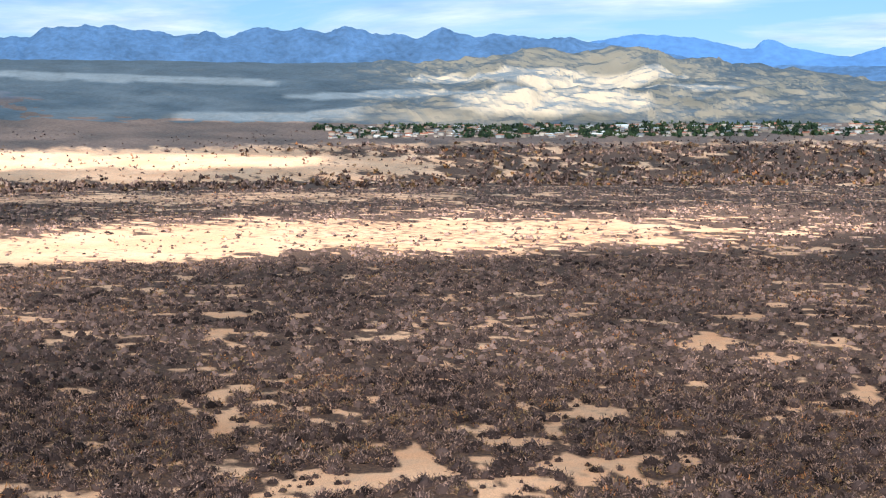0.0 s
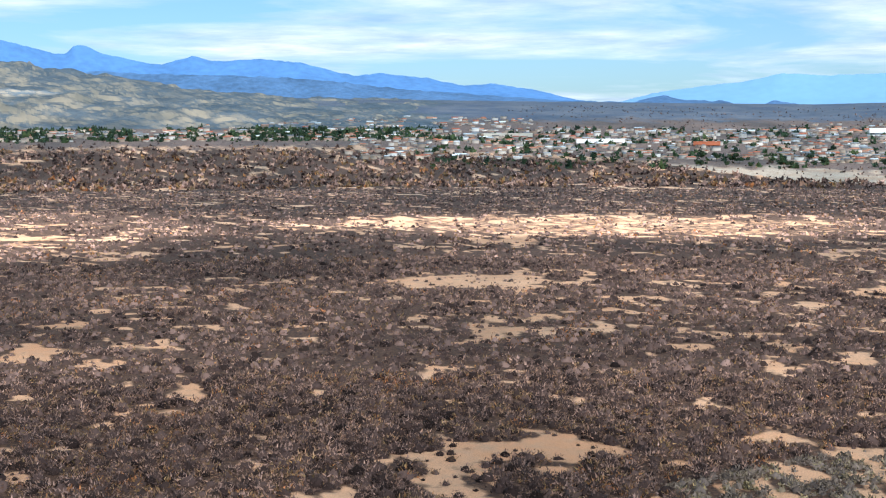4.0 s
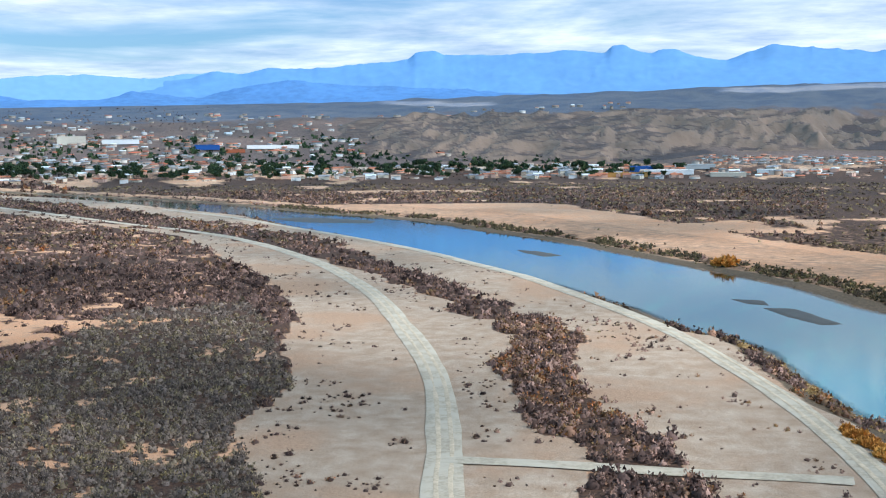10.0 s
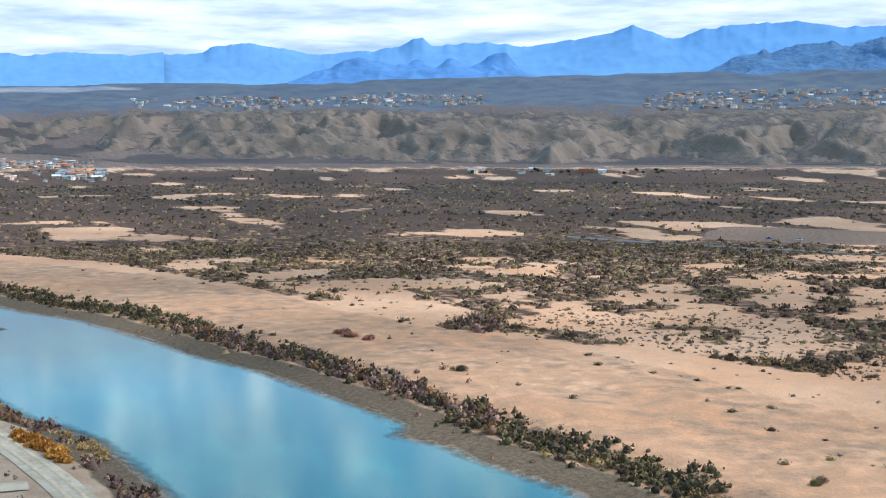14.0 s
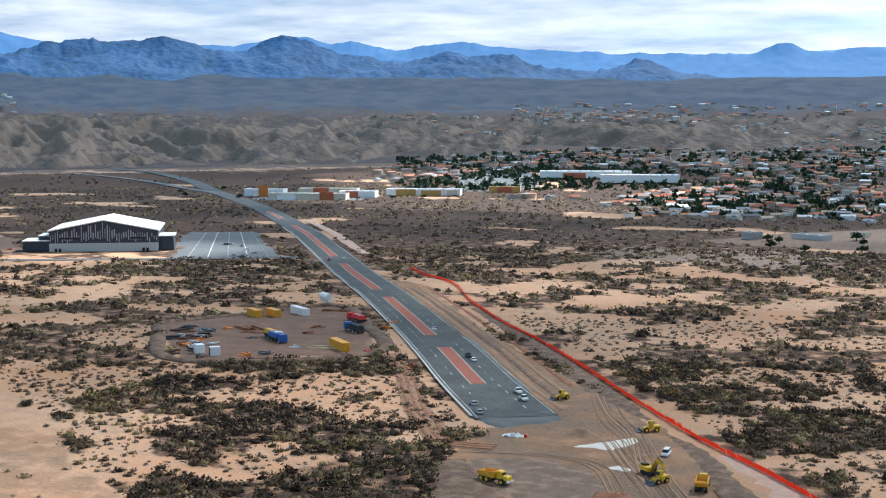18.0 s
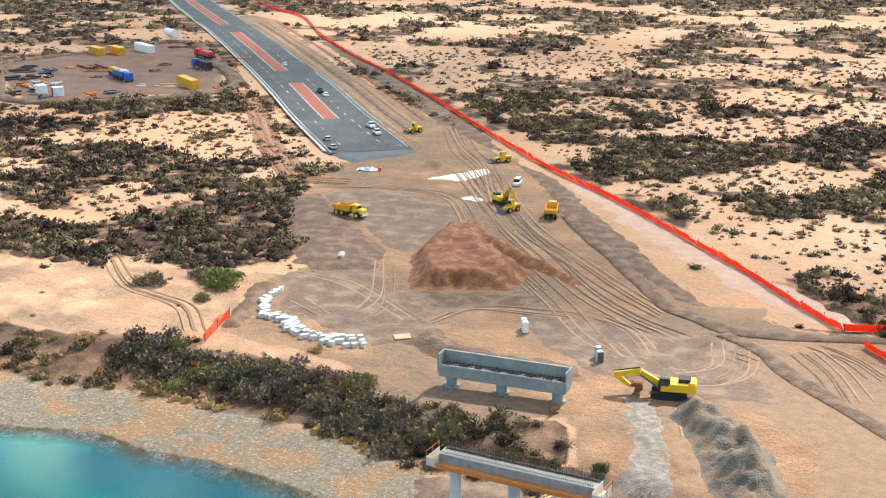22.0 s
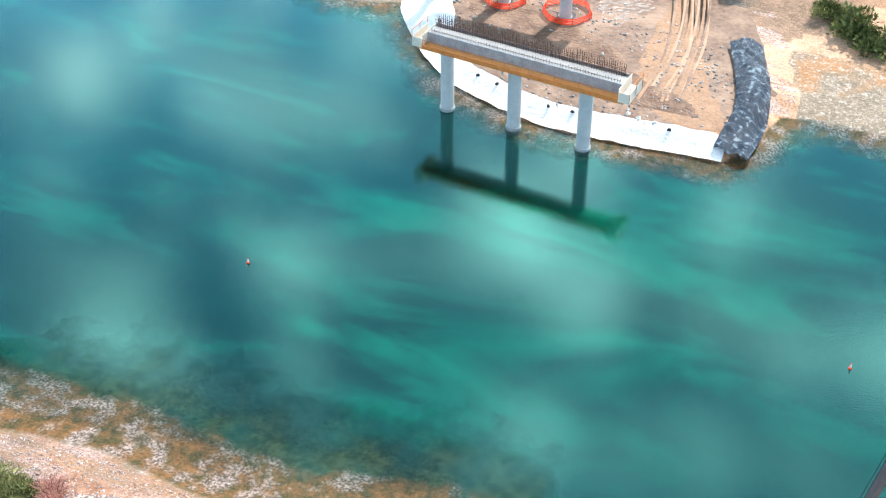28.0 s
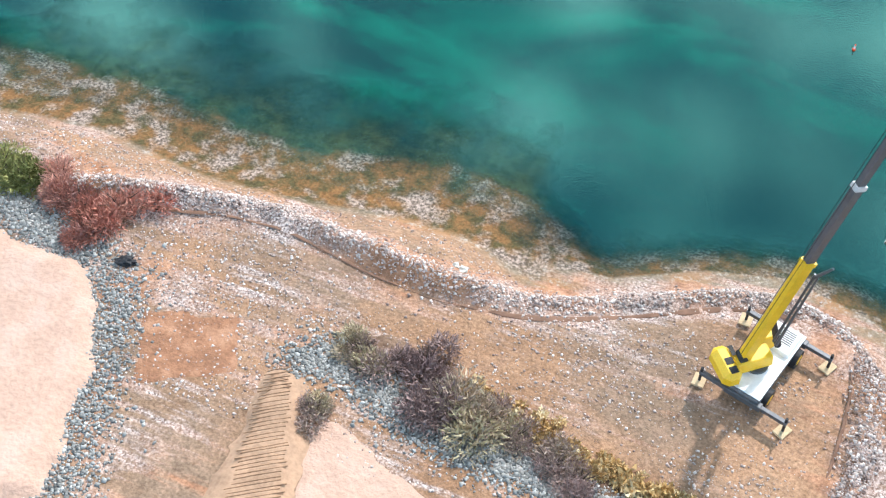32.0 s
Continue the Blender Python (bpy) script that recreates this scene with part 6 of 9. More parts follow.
# rings of orange net round the column pits
for (cx, cy), rad in (((60.6, -157.6), 2.9), ((51.1, -157.3), 3.3)):
    z0 = height(cx, cy)
    net = thing("pit_fence", (cx, cy, z0), 0, "ring of orange safety net round a column pit", "safety fence", "orange pit fences")
    k = 18
    pts = [(rad * math.cos(i * 2 * math.pi / k) * (1 + 0.08 * math.sin(i * 2.3)), rad * math.sin(i * 2 * math.pi / k)) for i in range(k)]
    for p in pts[::3]:
        part("post", build((tube, (*p, 0), (*p, 1.2), 0.04, 0.04, 6)), M_REBAR, net)
    bm = bmesh.new()
    for (ax, ay), (bx, by) in zip(pts, pts[1:] + pts[:1]):
        for z in (0.15, 0.4, 0.65, 0.9):
            d = Vector((bx - ax, by - ay, 0))
            box(bm, (d.length, 0.03, 0.14), ((ax + bx) / 2, (ay + by) / 2, z), (0, 0, math.degrees(math.atan2(d.y, d.x))))
    part("net", bm, M_ORANGENET, net)
    # solid black disc stands for the shade inside the shaft
    part("pit", build((tube, (0, 0.4, -0.2), (0, 0.4, 0.12), rad * 0.42, rad * 0.42, 20)), M_BLACK, net, "black disc standing for the dark shaft round the column")


# ---- orange boundary fence ----
def net_fence(line, label):
    c = smooth_line(line, 3.2)
    z = plan(c[:, 0], c[:, 1])[0]
    root = thing("safety_fence", (c[0, 0], c[0, 1], z[0]), 0, label, "safety fence")
    o = np.array([c[0, 0], c[0, 1], z[0]])
    post = build((tube, (0, 0, -0.2), (0, 0, 1.8), 0.07, 0.07, 6))
    first = part("post", post, M_REBAR, root)
    sag = random.Random(3)
    bm = bmesh.new()
    for i in range(len(c)):
        q = np.array([c[i, 0], c[i, 1], z[i]]) - o
        if i and i % 2 == 0:
            p = part("post", first.data, None, root)
            p.location = q
        if i + 1 < len(c):
            q2 = np.array([c[i + 1, 0], c[i + 1, 1], z[i + 1]]) - o
            d = q2 - q
            lean, low = sag.uniform(0.15, 0.6), sag.uniform(0.0, 0.3)
            for lv in (0.1, 0.38, 0.66, 0.94, 1.22, 1.5):
                m = (q + q2) / 2
                box(bm, (math.hypot(d[0], d[1]) + 0.05, 0.05, 0.23), (m[0] + lean * lv, m[1], m[2] + lv * (1 - low)), (lean * 30, 0, math.degrees(math.atan2(d[1], d[0]))))
    part("net", bm, M_ORANGENET, root)
    return root


net_fence(FENCE_LINE,
          "long sagging orange safety fence along the new road")
net_fence([(29, -253), (19, -255), (4, -252)], "orange safety fence closing off the site")
net_fence([(24, -245), (17, -238), (6, -232)], "orange safety fence beside the windrow")
net_fence([(139.5, -196), (142, -204), (144.2, -211.5)], "short orange safety fence at the edge of the bank")

# ---- pier pad: white geotextile and tarpaulin over the edges ----
edge = [(72.5, -159), (74.5, -154), (70.5, -147.5), (64.5, -140.5), (59.7, -136.8), (54, -134.3), (48, -132.4), (42, -131.8), (35, -132.2), (22.5, -133.2)]
c = smooth_line(edge, 0.8)
tg = np.gradient(c, axis=0); tg /= np.linalg.norm(tg, axis=1)[:, None]
nrm = np.stack([tg[:, 1], -tg[:, 0]], -1)
across = np.array([-0.35, 0.2, 0.8, 1.5, 2.2, 3.0])
wid = np.interp(np.arange(len(c)) / len(c), (0, 0.2, 0.35, 0.6, 1), (2.4, 2.0, 1.0, 0.95, 1.05))
P = c[:, None, :] - nrm[:, None, :] * across[None, :, None] * wid[:, None, None]
P += 0.25 * (fbm(P[..., :1] / 2, P[..., 1:] / 2, 3, 4) - 0.5)
zz = np.maximum(plan(P[..., 0].ravel(), P[..., 1].ravel())[0].reshape(P.shape[:2]), WATER - 0.1) + 0.22 + 0.35 * (fbm(P[..., 0] / 1.1, P[..., 1] / 1.1, 3, 2) - 0.3)
tagged(new("geotextile_sheet", mesh_np("geotextile_sheet", np.concatenate([P, zz[..., None]], -1).reshape(-1, 3), grid_faces(len(c), len(across)), M_FABRIC, smooth=True)),
       "white geotextile sheet draped over the shore of the pad", "sheet")
for i in range(6):
    j = int((0.34, 0.47, 0.52, 0.66, 0.71, 0.9)[i] * (len(c) - 1))
    q = P[j, 4]
    s = part("bag", build((box, (0.55, 0.4, 0.3), (0, 0, 0), (0, 0, 37 * i), (0.7, 0.7), 0.06)), M_BLACK, None)
    s.name = "sand_bag"
    s.location = (q[0], q[1], zz[j, 4] - 0.02)
    tagged(s, "small dark sandbag holding the white sheet down", "sandbag", "sandbags on the sheet")
tl = smooth_line([(26, -158.5), (23, -150), (21.3, -142), (21.7, -134)], 0.22)
tg = np.gradient(tl, axis=0); tg /= np.linalg.norm(tg, axis=1)[:, None]
nrm = np.stack([tg[:, 1], -tg[:, 0]], -1)
across = np.linspace(-2.2, 2.2, 23)
P = tl[:, None, :] + nrm[:, None, :] * across[None, :, None]
zz = np.maximum(plan(P[..., 0].ravel(), P[..., 1].ravel())[0].reshape(P.shape[:2]), WATER) + 0.15 + 0.9 * np.cos(across / 2.2 * 1.4)[None, :] * (0.5 + fbm(P[..., 0] / 1.3, P[..., 1] / 1.3, 3, 6)) + 0.75 * ridged(P[..., 0] / 1.3 + P[..., 1] / 3, P[..., 1] / 1.9, 4, 2)
TP = np.concatenate([P, zz[..., None] - 0.25], -1)
tarp = thing("tarpaulin", (0, 0, 0), 0, "crumpled blue-black tarpaulin sheets over a bank of rubble", "tarpaulin")
for j, (a, b) in enumerate(((0.0, 0.36), (0.33, 0.70), (0.67, 1.0))):
    seg = TP[int(a * len(tl)):int(b * len(tl))] + np.array([0, 0, 0.05 * (2 - j)])
    sheet = new("sheet", mesh_np("sheet", seg.reshape(-1, 3), grid_faces(len(seg), 23), M_TARP))
    sheet.parent = tarp

# lumber by the pier
for k, (x, y, ln) in enumerate(((60.6, -166.6, 4.0), (59.8, -166.3, 4.2), (59.2, -166.0, 3.9), (57.6, -166.2, 3.2), (56.8, -165.9, 4.4), (55.8, -165.6, 3.6))):
    t = part("timber", build((box, (ln, 0.35, 0.2), (0, 0, 0), (0, 0, 0), (1, 1), 0.02)), M_LUMBER, None)
    t.name = "timber"
    t.matrix_basis = pose(x, y, height(x, y) + 0.02, 0, 0, 68 + 7 * math.sin(k * 2.1))
    tagged(t, "raw timber lying on the gravel pad", "timber", "timbers by the pier")

# pale blocks in a bent row, built in place of white bulk bags
blk = [bmesh.new() for _ in range(3)]
rr = random.Random(11)
protos = []
for i, b in enumerate(blk):
    box(b, ((1.5, 1.9, 1.2)[i], 1.0, 0.9), (0, 0, 0), (0, 0, 0), (0.98, 0.98), 0.05)
    me = bpy.data.meshes.new("concrete_block")
    b.to_mesh(me); b.free(); me.materials.append(M_BLOCK)
    protos.append(me)
row = smooth_line([(143, -228), (142.5, -223), (139, -215.5), (135, -213), (130.5, -211), (127, -207.5), (123, -205.5), (118.5, -204.6), (113.5, -204.4), (110.5, -205.8)], 1.15)
for i, (x, y) in enumerate(row):
    for k in range(2 if i < 20 else 3):
        if rr.random() < 0.18:
            continue
        q = new("concrete_block", protos[rr.randrange(3)])
        ox, oy = rr.uniform(-0.5, 0.5) + 1.3 * k * (0.3 + 0.6 * (i > 22)), rr.uniform(-0.5, 0.5) - 1.6 * k
        q.matrix_basis = pose(x + ox, y + oy, height(x + ox, y + oy) - 0.02, 0, 0, rr.uniform(0, 180) if i < 12 else 60 + rr.uniform(-25, 25))
        tagged(q, "pale block in a bent row, for a white bulk bag", "concrete block", "concrete blocks")


# ---- machines ----
def wheel(parent, x, y, r, w, rim=None, z=None):
    z = r if z is None else z
    t = part("wheel", build((tube, (x, y - w / 2, z), (x, y + w / 2, z), r, r, 18)), M_BLACK, parent)
    part("rim", build((tube, (x, y - w / 2 - 0.02, z), (x, y + w / 2 + 0.02, z), r * 0.55, r * 0.55, 12)), rim or M_LIGHT_STEEL, t)


def track_unit(parent, y, ln, h, w):
    o = [(-ln / 2 + h / 2, 0), (ln / 2 - h / 2, 0), (ln / 2, h * 0.35), (ln / 2 - 0.1, h * 0.8), (ln / 2 - h / 2, h), (-ln / 2 + h / 2, h), (-ln / 2 + 0.1, h * 0.8), (-ln / 2, h * 0.35)]
    part("track", build((slab, o, y - w / 2, y + w / 2)), M_BLACK, parent)


def excavator(at, turn, scale, pitch, label):
    """Crawler excavator; pitch: how high the boom is lifted."""
    root = thing("excavator", at, turn, label, "excavator", "excavators")
    s = scale
    for y in (-1.25, 1.25):
        track_unit(root, y * s, 5.0 * s, 1.0 * s, 0.65 * s)
    part("undercarriage", build((box, (2.4 * s, 2.2 * s, 0.5 * s), (0, 0, 0.5 * s))), M_STEEL, root)
    part("house", build((box, (4.2 * s, 2.9 * s, 1.15 * s), (-0.9 * s, 0, 1.15 * s), (0, 0, 0), (0.97, 0.97), 0.08 * s)), M_YELLOW, root)
    part("counterweight", build((box, (1.2 * s, 2.95 * s, 1.5 * s), (-3.1 * s, 0, 1.1 * s), (0, 0, 0), (0.85, 0.95), 0.2 * s)), M_YELLOW, root)
    part("engine_cover", build((box, (1.7 * s, 1.9 * s, 0.5 * s), (-2.0 * s, -0.3 * s, 2.3 * s), (0, 0, 0), (0.9, 0.9), 0.06 * s)), M_BLACK, root)
    cab = part("cab", build((box, (1.7 * s, 1.0 * s, 1.75 * s), (0.7 * s, 0.9 * s, 1.25 * s), (0, 0, 0), (0.85, 0.92), 0.08 * s)), M_BLACK, root)
    part("cab_window", build((box, (1.2 * s, 0.04, 0.8 * s), (0.7 * s, 1.42 * s, 2.0 * s)), (box, (0.04, 0.8 * s, 0.9 * s), (1.56 * s, 0.9 * s, 1.9 * s), (0, -8, 0))), M_GLASS, cab)
    e = Vector((4.1 * s, 0, (2.2 + 3.0 * pitch) * s))
    tip = Vector((7.6 * s, 0, (1.6 + 3.2 * pitch) * s))
    end = Vector((4.6 * s + 1.5 * pitch * s, 0, 0.8 * s + 0.6 * pitch * s))
    p0 = Vector((0.9 * s, 0, 1.6 * s))

    def beam(a, b, w0, w1, wy, m, nm, lb=""):
        d = b - a
        bm = bmesh.new()
        ang = math.atan2(d.z, d.x)
        slab(bm, [(0, -w0 / 2), (d.length, -w1 / 2), (d.length, w1 / 2), (0, w0 / 2)], -wy / 2, wy / 2, Matrix.Translation(a) @ Matrix.Rotation(-ang, 4, 'Y'))
        return part(nm, bm, m, root, lb)

    beam(p0, e, 0.75 * s, 0.95 * s, 0.65 * s, M_YELLOW, "boom")
    beam(e, tip, 0.95 * s, 0.55 * s, 0.6 * s, M_YELLOW, "boom")
    beam(tip, end, 0.75 * s, 0.4 * s, 0.5 * s, M_YELLOW, "stick")
    part("boom_cylinder", build((tube, (1.5 * s, 0.5 * s, 1.3 * s), tuple(e + Vector((0, 0.5 * s, -0.2 * s))), 0.13 * s, 0.1 * s, 8), (tube, (1.5 * s, -0.5 * s, 1.3 * s), tuple(e + Vector((0, -0.5 * s, -0.2 * s))), 0.13 * s, 0.1 * s, 8)), M_STEEL, root)
    part("stick_cylinder", build((tube, tuple(e + Vector((0, 0, 0.65 * s))), tuple(tip + Vector((0.1 * s, 0, 0.45 * s))), 0.13 * s, 0.09 * s, 8)), M_BLACK, root)
    bk = [(0, 0), (-0.5 * s, 0.5 * s), (-1.5 * s, 0.35 * s), (-1.75 * s, -0.4 * s), (-1.2 * s, -0.95 * s), (-0.5 * s, -0.9 * s), (-0.9 * s, -0.2 * s)]
    part("bucket", build((slab, bk, -0.75 * s, 0.75 * s, Matrix.Translation(end + Vector((0.2 * s, 0, 0.35 * s))))), M_RED_EARTH, root, "earth-stained steel bucket")
    return root


def dump_truck(at, turn, label):
    root = thing("dump_truck", at, turn, label, "dump truck", "dump trucks")
    part("chassis", build((box, (9.4, 1.3, 0.5), (0, 0, 1.0))), M_BLACK, root)
    part("bed", build((slab, [(-4.8, 2.5), (-4.4, 1.6), (0.9, 1.5), (1.5, 3.3), (1.3, 3.4), (0.6, 1.9), (-4.0, 1.9), (-4.6, 2.7)], -1.4, 1.4), (slab, [(-4.8, 2.4), (-4.4, 1.6), (0.9, 1.5), (1.5, 3.3), (-0.5, 3.1), (-4.4, 2.8)], -1.6, -1.4),
                      (slab, [(-4.8, 2.4), (-4.4, 1.6), (0.9, 1.5), (1.5, 3.3), (-0.5, 3.1), (-4.4, 2.8)], 1.4, 1.6)), M_YELLOW_PALE, root)
    part("hood", build((box, (2.2, 2.3, 1.2), (4.0, 0, 1.2), (0, 0, 0), (0.85, 0.85), 0.12)), M_YELLOW, root)
    cab = part("cab", build((box, (1.8, 2.2, 2.0), (2.2, 0, 1.4), (0, 0, 0), (0.88, 0.88), 0.1)), M_YELLOW, root)
    part("windscreen", build((box, (0.06, 1.7, 0.8), (3.06, 0, 2.4), (0, -7, 0))), M_GLASS, cab)
    part("bumper", build((box, (0.3, 2.5, 0.5), (5.1, 0, 0.8))), M_WHITE, root)
    for x in (3.3, -1.6, -3.4):
        for y in (-1.25, 1.25):
            wheel(root, x, y, 0.88, 0.65, M_YELLOW)
    return root


def loader(at, turn, label, name="wheel_loader"):
    root = thing(name, at, turn, label, "wheel loader", "loaders")
    part("body", build((box, (3.2, 2.0, 1.2), (-1.6, 0, 0.8), (0, 0, 0), (0.9, 0.9), 0.1), (box, (2.0, 1.4, 0.8), (1.2, 0, 0.7), (0, 0, 0), (1, 1), 0.06)), M_YELLOW, root)
    cab = part("cab", build((box, (1.4, 1.5, 1.5), (-0.3, 0, 1.9), (0, 0, 0), (0.9, 0.9), 0.08)), M_YELLOW, root)
    part("cab_window", build((box, (1.44, 1.3, 0.8), (-0.3, 0, 2.25), (0, 0, 0), (0.92, 0.92))), M_GLASS, cab)
    part("lift_arm", build((slab, [(0.6, 1.5), (3.0, 0.5), (3.0, 0.8), (0.6, 1.9)], -0.9, -0.65), (slab, [(0.6, 1.5), (3.0, 0.5), (3.0, 0.8), (0.6, 1.9)], 0.65, 0.9)), M_YELLOW, root)
    part("bucket", build((slab, [(3.0, 0.1), (4.3, 0.05), (4.4, 0.2), (3.4, 0.5), (3.2, 1.2), (2.9, 1.2)], -1.45, 1.45)), M_STEEL, root)
    for x in (1.4, -1.8):
        for y in (-1.05, 1.05):
            wheel(root, x, y, 0.75, 0.55, M_YELLOW)
    return root


def car(kind="car", paint=None, label="", at=(0, 0, 0), turn=0.0, group="parked vehicles"):
    """Parked car, van or pickup."""
    paint = paint or M_WHITE
    root = thing({"car": "car", "van": "van", "pickup": "pickup_truck"}[kind], at, turn, label, kind if kind != "pickup" else "pickup truck", group)
    if kind == "car":
        o, g = [(-2.2, 0.35), (2.2, 0.35), (2.25, 0.75), (1.3, 0.95), (-1.9, 1.0), (-2.25, 0.8)], [(-1.7, 0.96), (1.1, 0.94), (0.4, 1.45), (-1.1, 1.47)]
    elif kind == "van":
        o, g = [(-2.4, 0.35), (2.4, 0.35), (2.45, 0.9), (1.9, 1.15), (-2.4, 1.2), (-2.45, 0.8)], [(-2.35, 1.18), (1.75, 1.15), (1.0, 1.9), (-2.25, 1.95)]
    else:
        o, g = [(-2.8, 0.45), (2.8, 0.45), (2.85, 1.0), (1.5, 1.15), (-2.8, 1.15), (-2.85, 0.8)], [(-0.7, 1.14), (1.4, 1.13), (0.8, 1.85), (-0.6, 1.87)]
    part("body", build((slab, o, -0.92, 0.92)), paint, root)
    cabin = part("cabin", build((slab, g, -0.82, 0.82)), M_GLASS, root)
    zt = max(z for _, z in g)
    xs = [x for x, z in g if z > zt - 0.1]
    part("roof", build((box, (max(xs) - min(xs) + 0.1, 1.5, 0.07), ((max(xs) + min(xs)) / 2, 0, zt - 0.03))), paint, cabin)
    for x in (-1.45, 1.45) if kind != "pickup" else (-1.8, 1.8):
        for y in (-0.82, 0.82):
            wheel(root, x, y, 0.36, 0.24)
    return root


excavator((51.5, -206.5, height(51.5, -206.5)), 12, 1.25, 0.35, "large yellow crawler excavator with its bucket tucked under the boom")
excavator((128, -318.5, height(128, -318.5)), 140, 1.0, 0.9, "yellow crawler excavator with a raised boom")
dump_truck((158.8, -290, height(158.8, -290)), 168, "yellow articulated dump truck with a white bumper")
dump_truck((111.4, -312.6, height(111.4, -312.6)), -75, "yellow articulated dump truck loaded with dark earth")
loader((122.8, -311.8, height(122.8, -311.8)), 70, "yellow wheel loader beside the excavator")
loader((147, -365.5, height(147, -365.5)), 40, "yellow wheel loader at the edge of the new road")
loader((190.5, -394, height(190.5, -394)), 60, "dusty compact wheel loader beside the road", "compact_loader")
RT = math.degrees(math.atan2(-0.77, 0.64))
for kind, paint, lb, x, y, tr in (("pickup", M_WHITE, "white pickup truck parked at the end of the asphalt", 199.6, -384.6, RT), ("pickup", M_WHITE, "white pickup truck parked on the asphalt", 207.3, -395.1, RT),
                                  ("car", M_CARGREY, "silver car parked at the road edge", 210.2, -369.4, RT), ("car", M_CARGREY, "silver car parked at the road edge", 202, -358.6, RT),
                                  ("pickup", M_BLACK, "black pickup truck on the highway", 258.5, -449.6, RT), ("car", M_WHITE, "white car on the highway", 252.6, -443.6, RT),
                                  ("van", M_WHITE, "white van on the bare earth of the site", 132, -340.5, 100), ("car", M_WHITE, "white car on the highway", 309.4, -506.8, RT),
                                  ("pickup", M_WHITE, "white pickup truck on the highway", 547.4, -736.2, RT), ("car", M_CARGREY, "grey car on the highway", 565.6, -749.9, RT),
                                  ("car", M_RED, "red car on the highway", 550.6, -758, RT), ("car", M_WHITE, "white car on the highway", 545, -768, RT)):
    car(kind, paint, lb, (x, y, height(x, y) + (0.5 if seg_dist(np.array([x]), np.array([y]), ROAD_AXIS)[0] < 15 else 0.0)), tr)

# a row of concrete road barriers
bar = None
for i in range(24):
    x, y, tr = on_road(44 + i * 5.0, 13.6)
    z = height(x, y) + 0.1
    if bar is None:
        bar = tagged(new("road_barrier"), "pale concrete road barrier segment", "road barrier", "road barriers")
        bar.matrix_basis = pose(x, y, z, 0, 0, tr)
        part("barrier_body", build((slab, [(-0.42, 0), (0.42, 0), (0.42, 0.15), (0.16, 0.55), (0.12, 1.15), (-0.12, 1.15), (-0.16, 0.55), (-0.42, 0.15)], -2.35, 2.35, Matrix.Rotation(math.pi / 2, 4, 'Z'))), M_BARRIER, bar)
        part("lifting_loop", build((tube, (-1.2, -0.06, 1.12), (-1.2, 0.06, 1.3), 0.04, 0.04, 6), (tube, (1.2, -0.06, 1.12), (1.2, 0.06, 1.3), 0.04, 0.04, 6)), M_REBAR, bar)
    else:
        copy_thing(bar, pose(x, y, z, 0, 0, tr))


def toilet(x, y, turn, shell, lb):
    root = thing("portable_toilet", (x, y, height(x, y)), turn, lb, "portable toilet", "portable toilets")
    part("shell", build((box, (1.15, 1.15, 2.1), (0, 0, 0.1), (0, 0, 0), (0.96, 0.96), 0.05)), shell, root)
    part("roof", build((box, (1.2, 1.2, 0.25), (0, 0, 2.2), (0, 0, 0), (0.6, 0.6), 0.05)), M_WHITE, root)
    part("door", build((box, (0.06, 0.85, 1.85), (0.57, 0, 0.2))), M_LIGHT_STEEL, root)
    part("skid", build((box, (1.3, 0.2, 0.12), (0, 0.4, 0)), (box, (1.3, 0.2, 0.12), (0, -0.4, 0))), M_BLACK, root)


toilet(67.3, -216.6, 40, M_STEEL, "dark grey portable toilet with a white roof")
toilet(68.3, -218.8, 48, M_STEEL, "dark grey portable toilet with a white roof")
toilet(85.6, -226.4, 20, M_WHITE, "white portable toilet beside the earth bank")
toilet(86.6, -228.2, 30, M_WHITE, "white portable toilet beside the earth bank")

bk = thing("spare_bucket", (74, -199.5, height(70, -193)), 30, "rusty spare excavator bucket on the bare earth", "bucket")
bk.matrix_basis = pose(66.5, -192.2, height(66.5, -192.2), 0, 0, 30)
part("bucket_shell", build((slab, [(0, 0), (1.2, 0), (1.5, 0.5), (1.0, 1.1), (0.3, 1.2), (0.5, 0.6)], -0.6, 0.6)), M_RED_EARTH, bk)
for i in range(5):
    part("tooth", build((box, (0.3, 0.12, 0.12), (1.3, -0.5 + 0.25 * i, 0.02))), M_STEEL, bk)
pl = thing("timber_pallet", (105.8, -213, height(105.8, -213)), 35, "weathered timber crate lid lying on bare earth", "pallet")
for i in range(8):
    part("board", build((box, (0.35, 2.6, 0.08), (-1.4 + 0.4 * i, 0, 0.3))), M_LUMBER, pl)
for i in range(3):
    part("bearer", build((box, (3.2, 0.2, 0.3), (0, -1.0 + i, 0))), M_LUMBER, pl)
cr = thing("concrete_culvert", (142.5, -256, height(142.5, -256)), 20, "short concrete culvert block half buried in the slope", "culvert")
part("culvert_wall", build((box, (1.2, 3.6, 1.5), (0, 0, -0.2), (0, 12, 0), (0.9, 1), 0.05)), M_CONCRETE, cr)
part("apron", build((box, (3.0, 1.2, 0.5), (0.6, -3.2, 0), (0, 0, 20), (0.9, 0.9), 0.05)), M_BLOCK, cr)
sh = thing("plastic_sheet_heap", (178.6, -338.3, height(178.6, -338.3)), 15, "crumpled white plastic sheet on the bare earth", "plastic sheet")
bm = bmesh.new()
bmesh.ops.create_grid(bm, x_segments=22, y_segments=12, size=1.0)
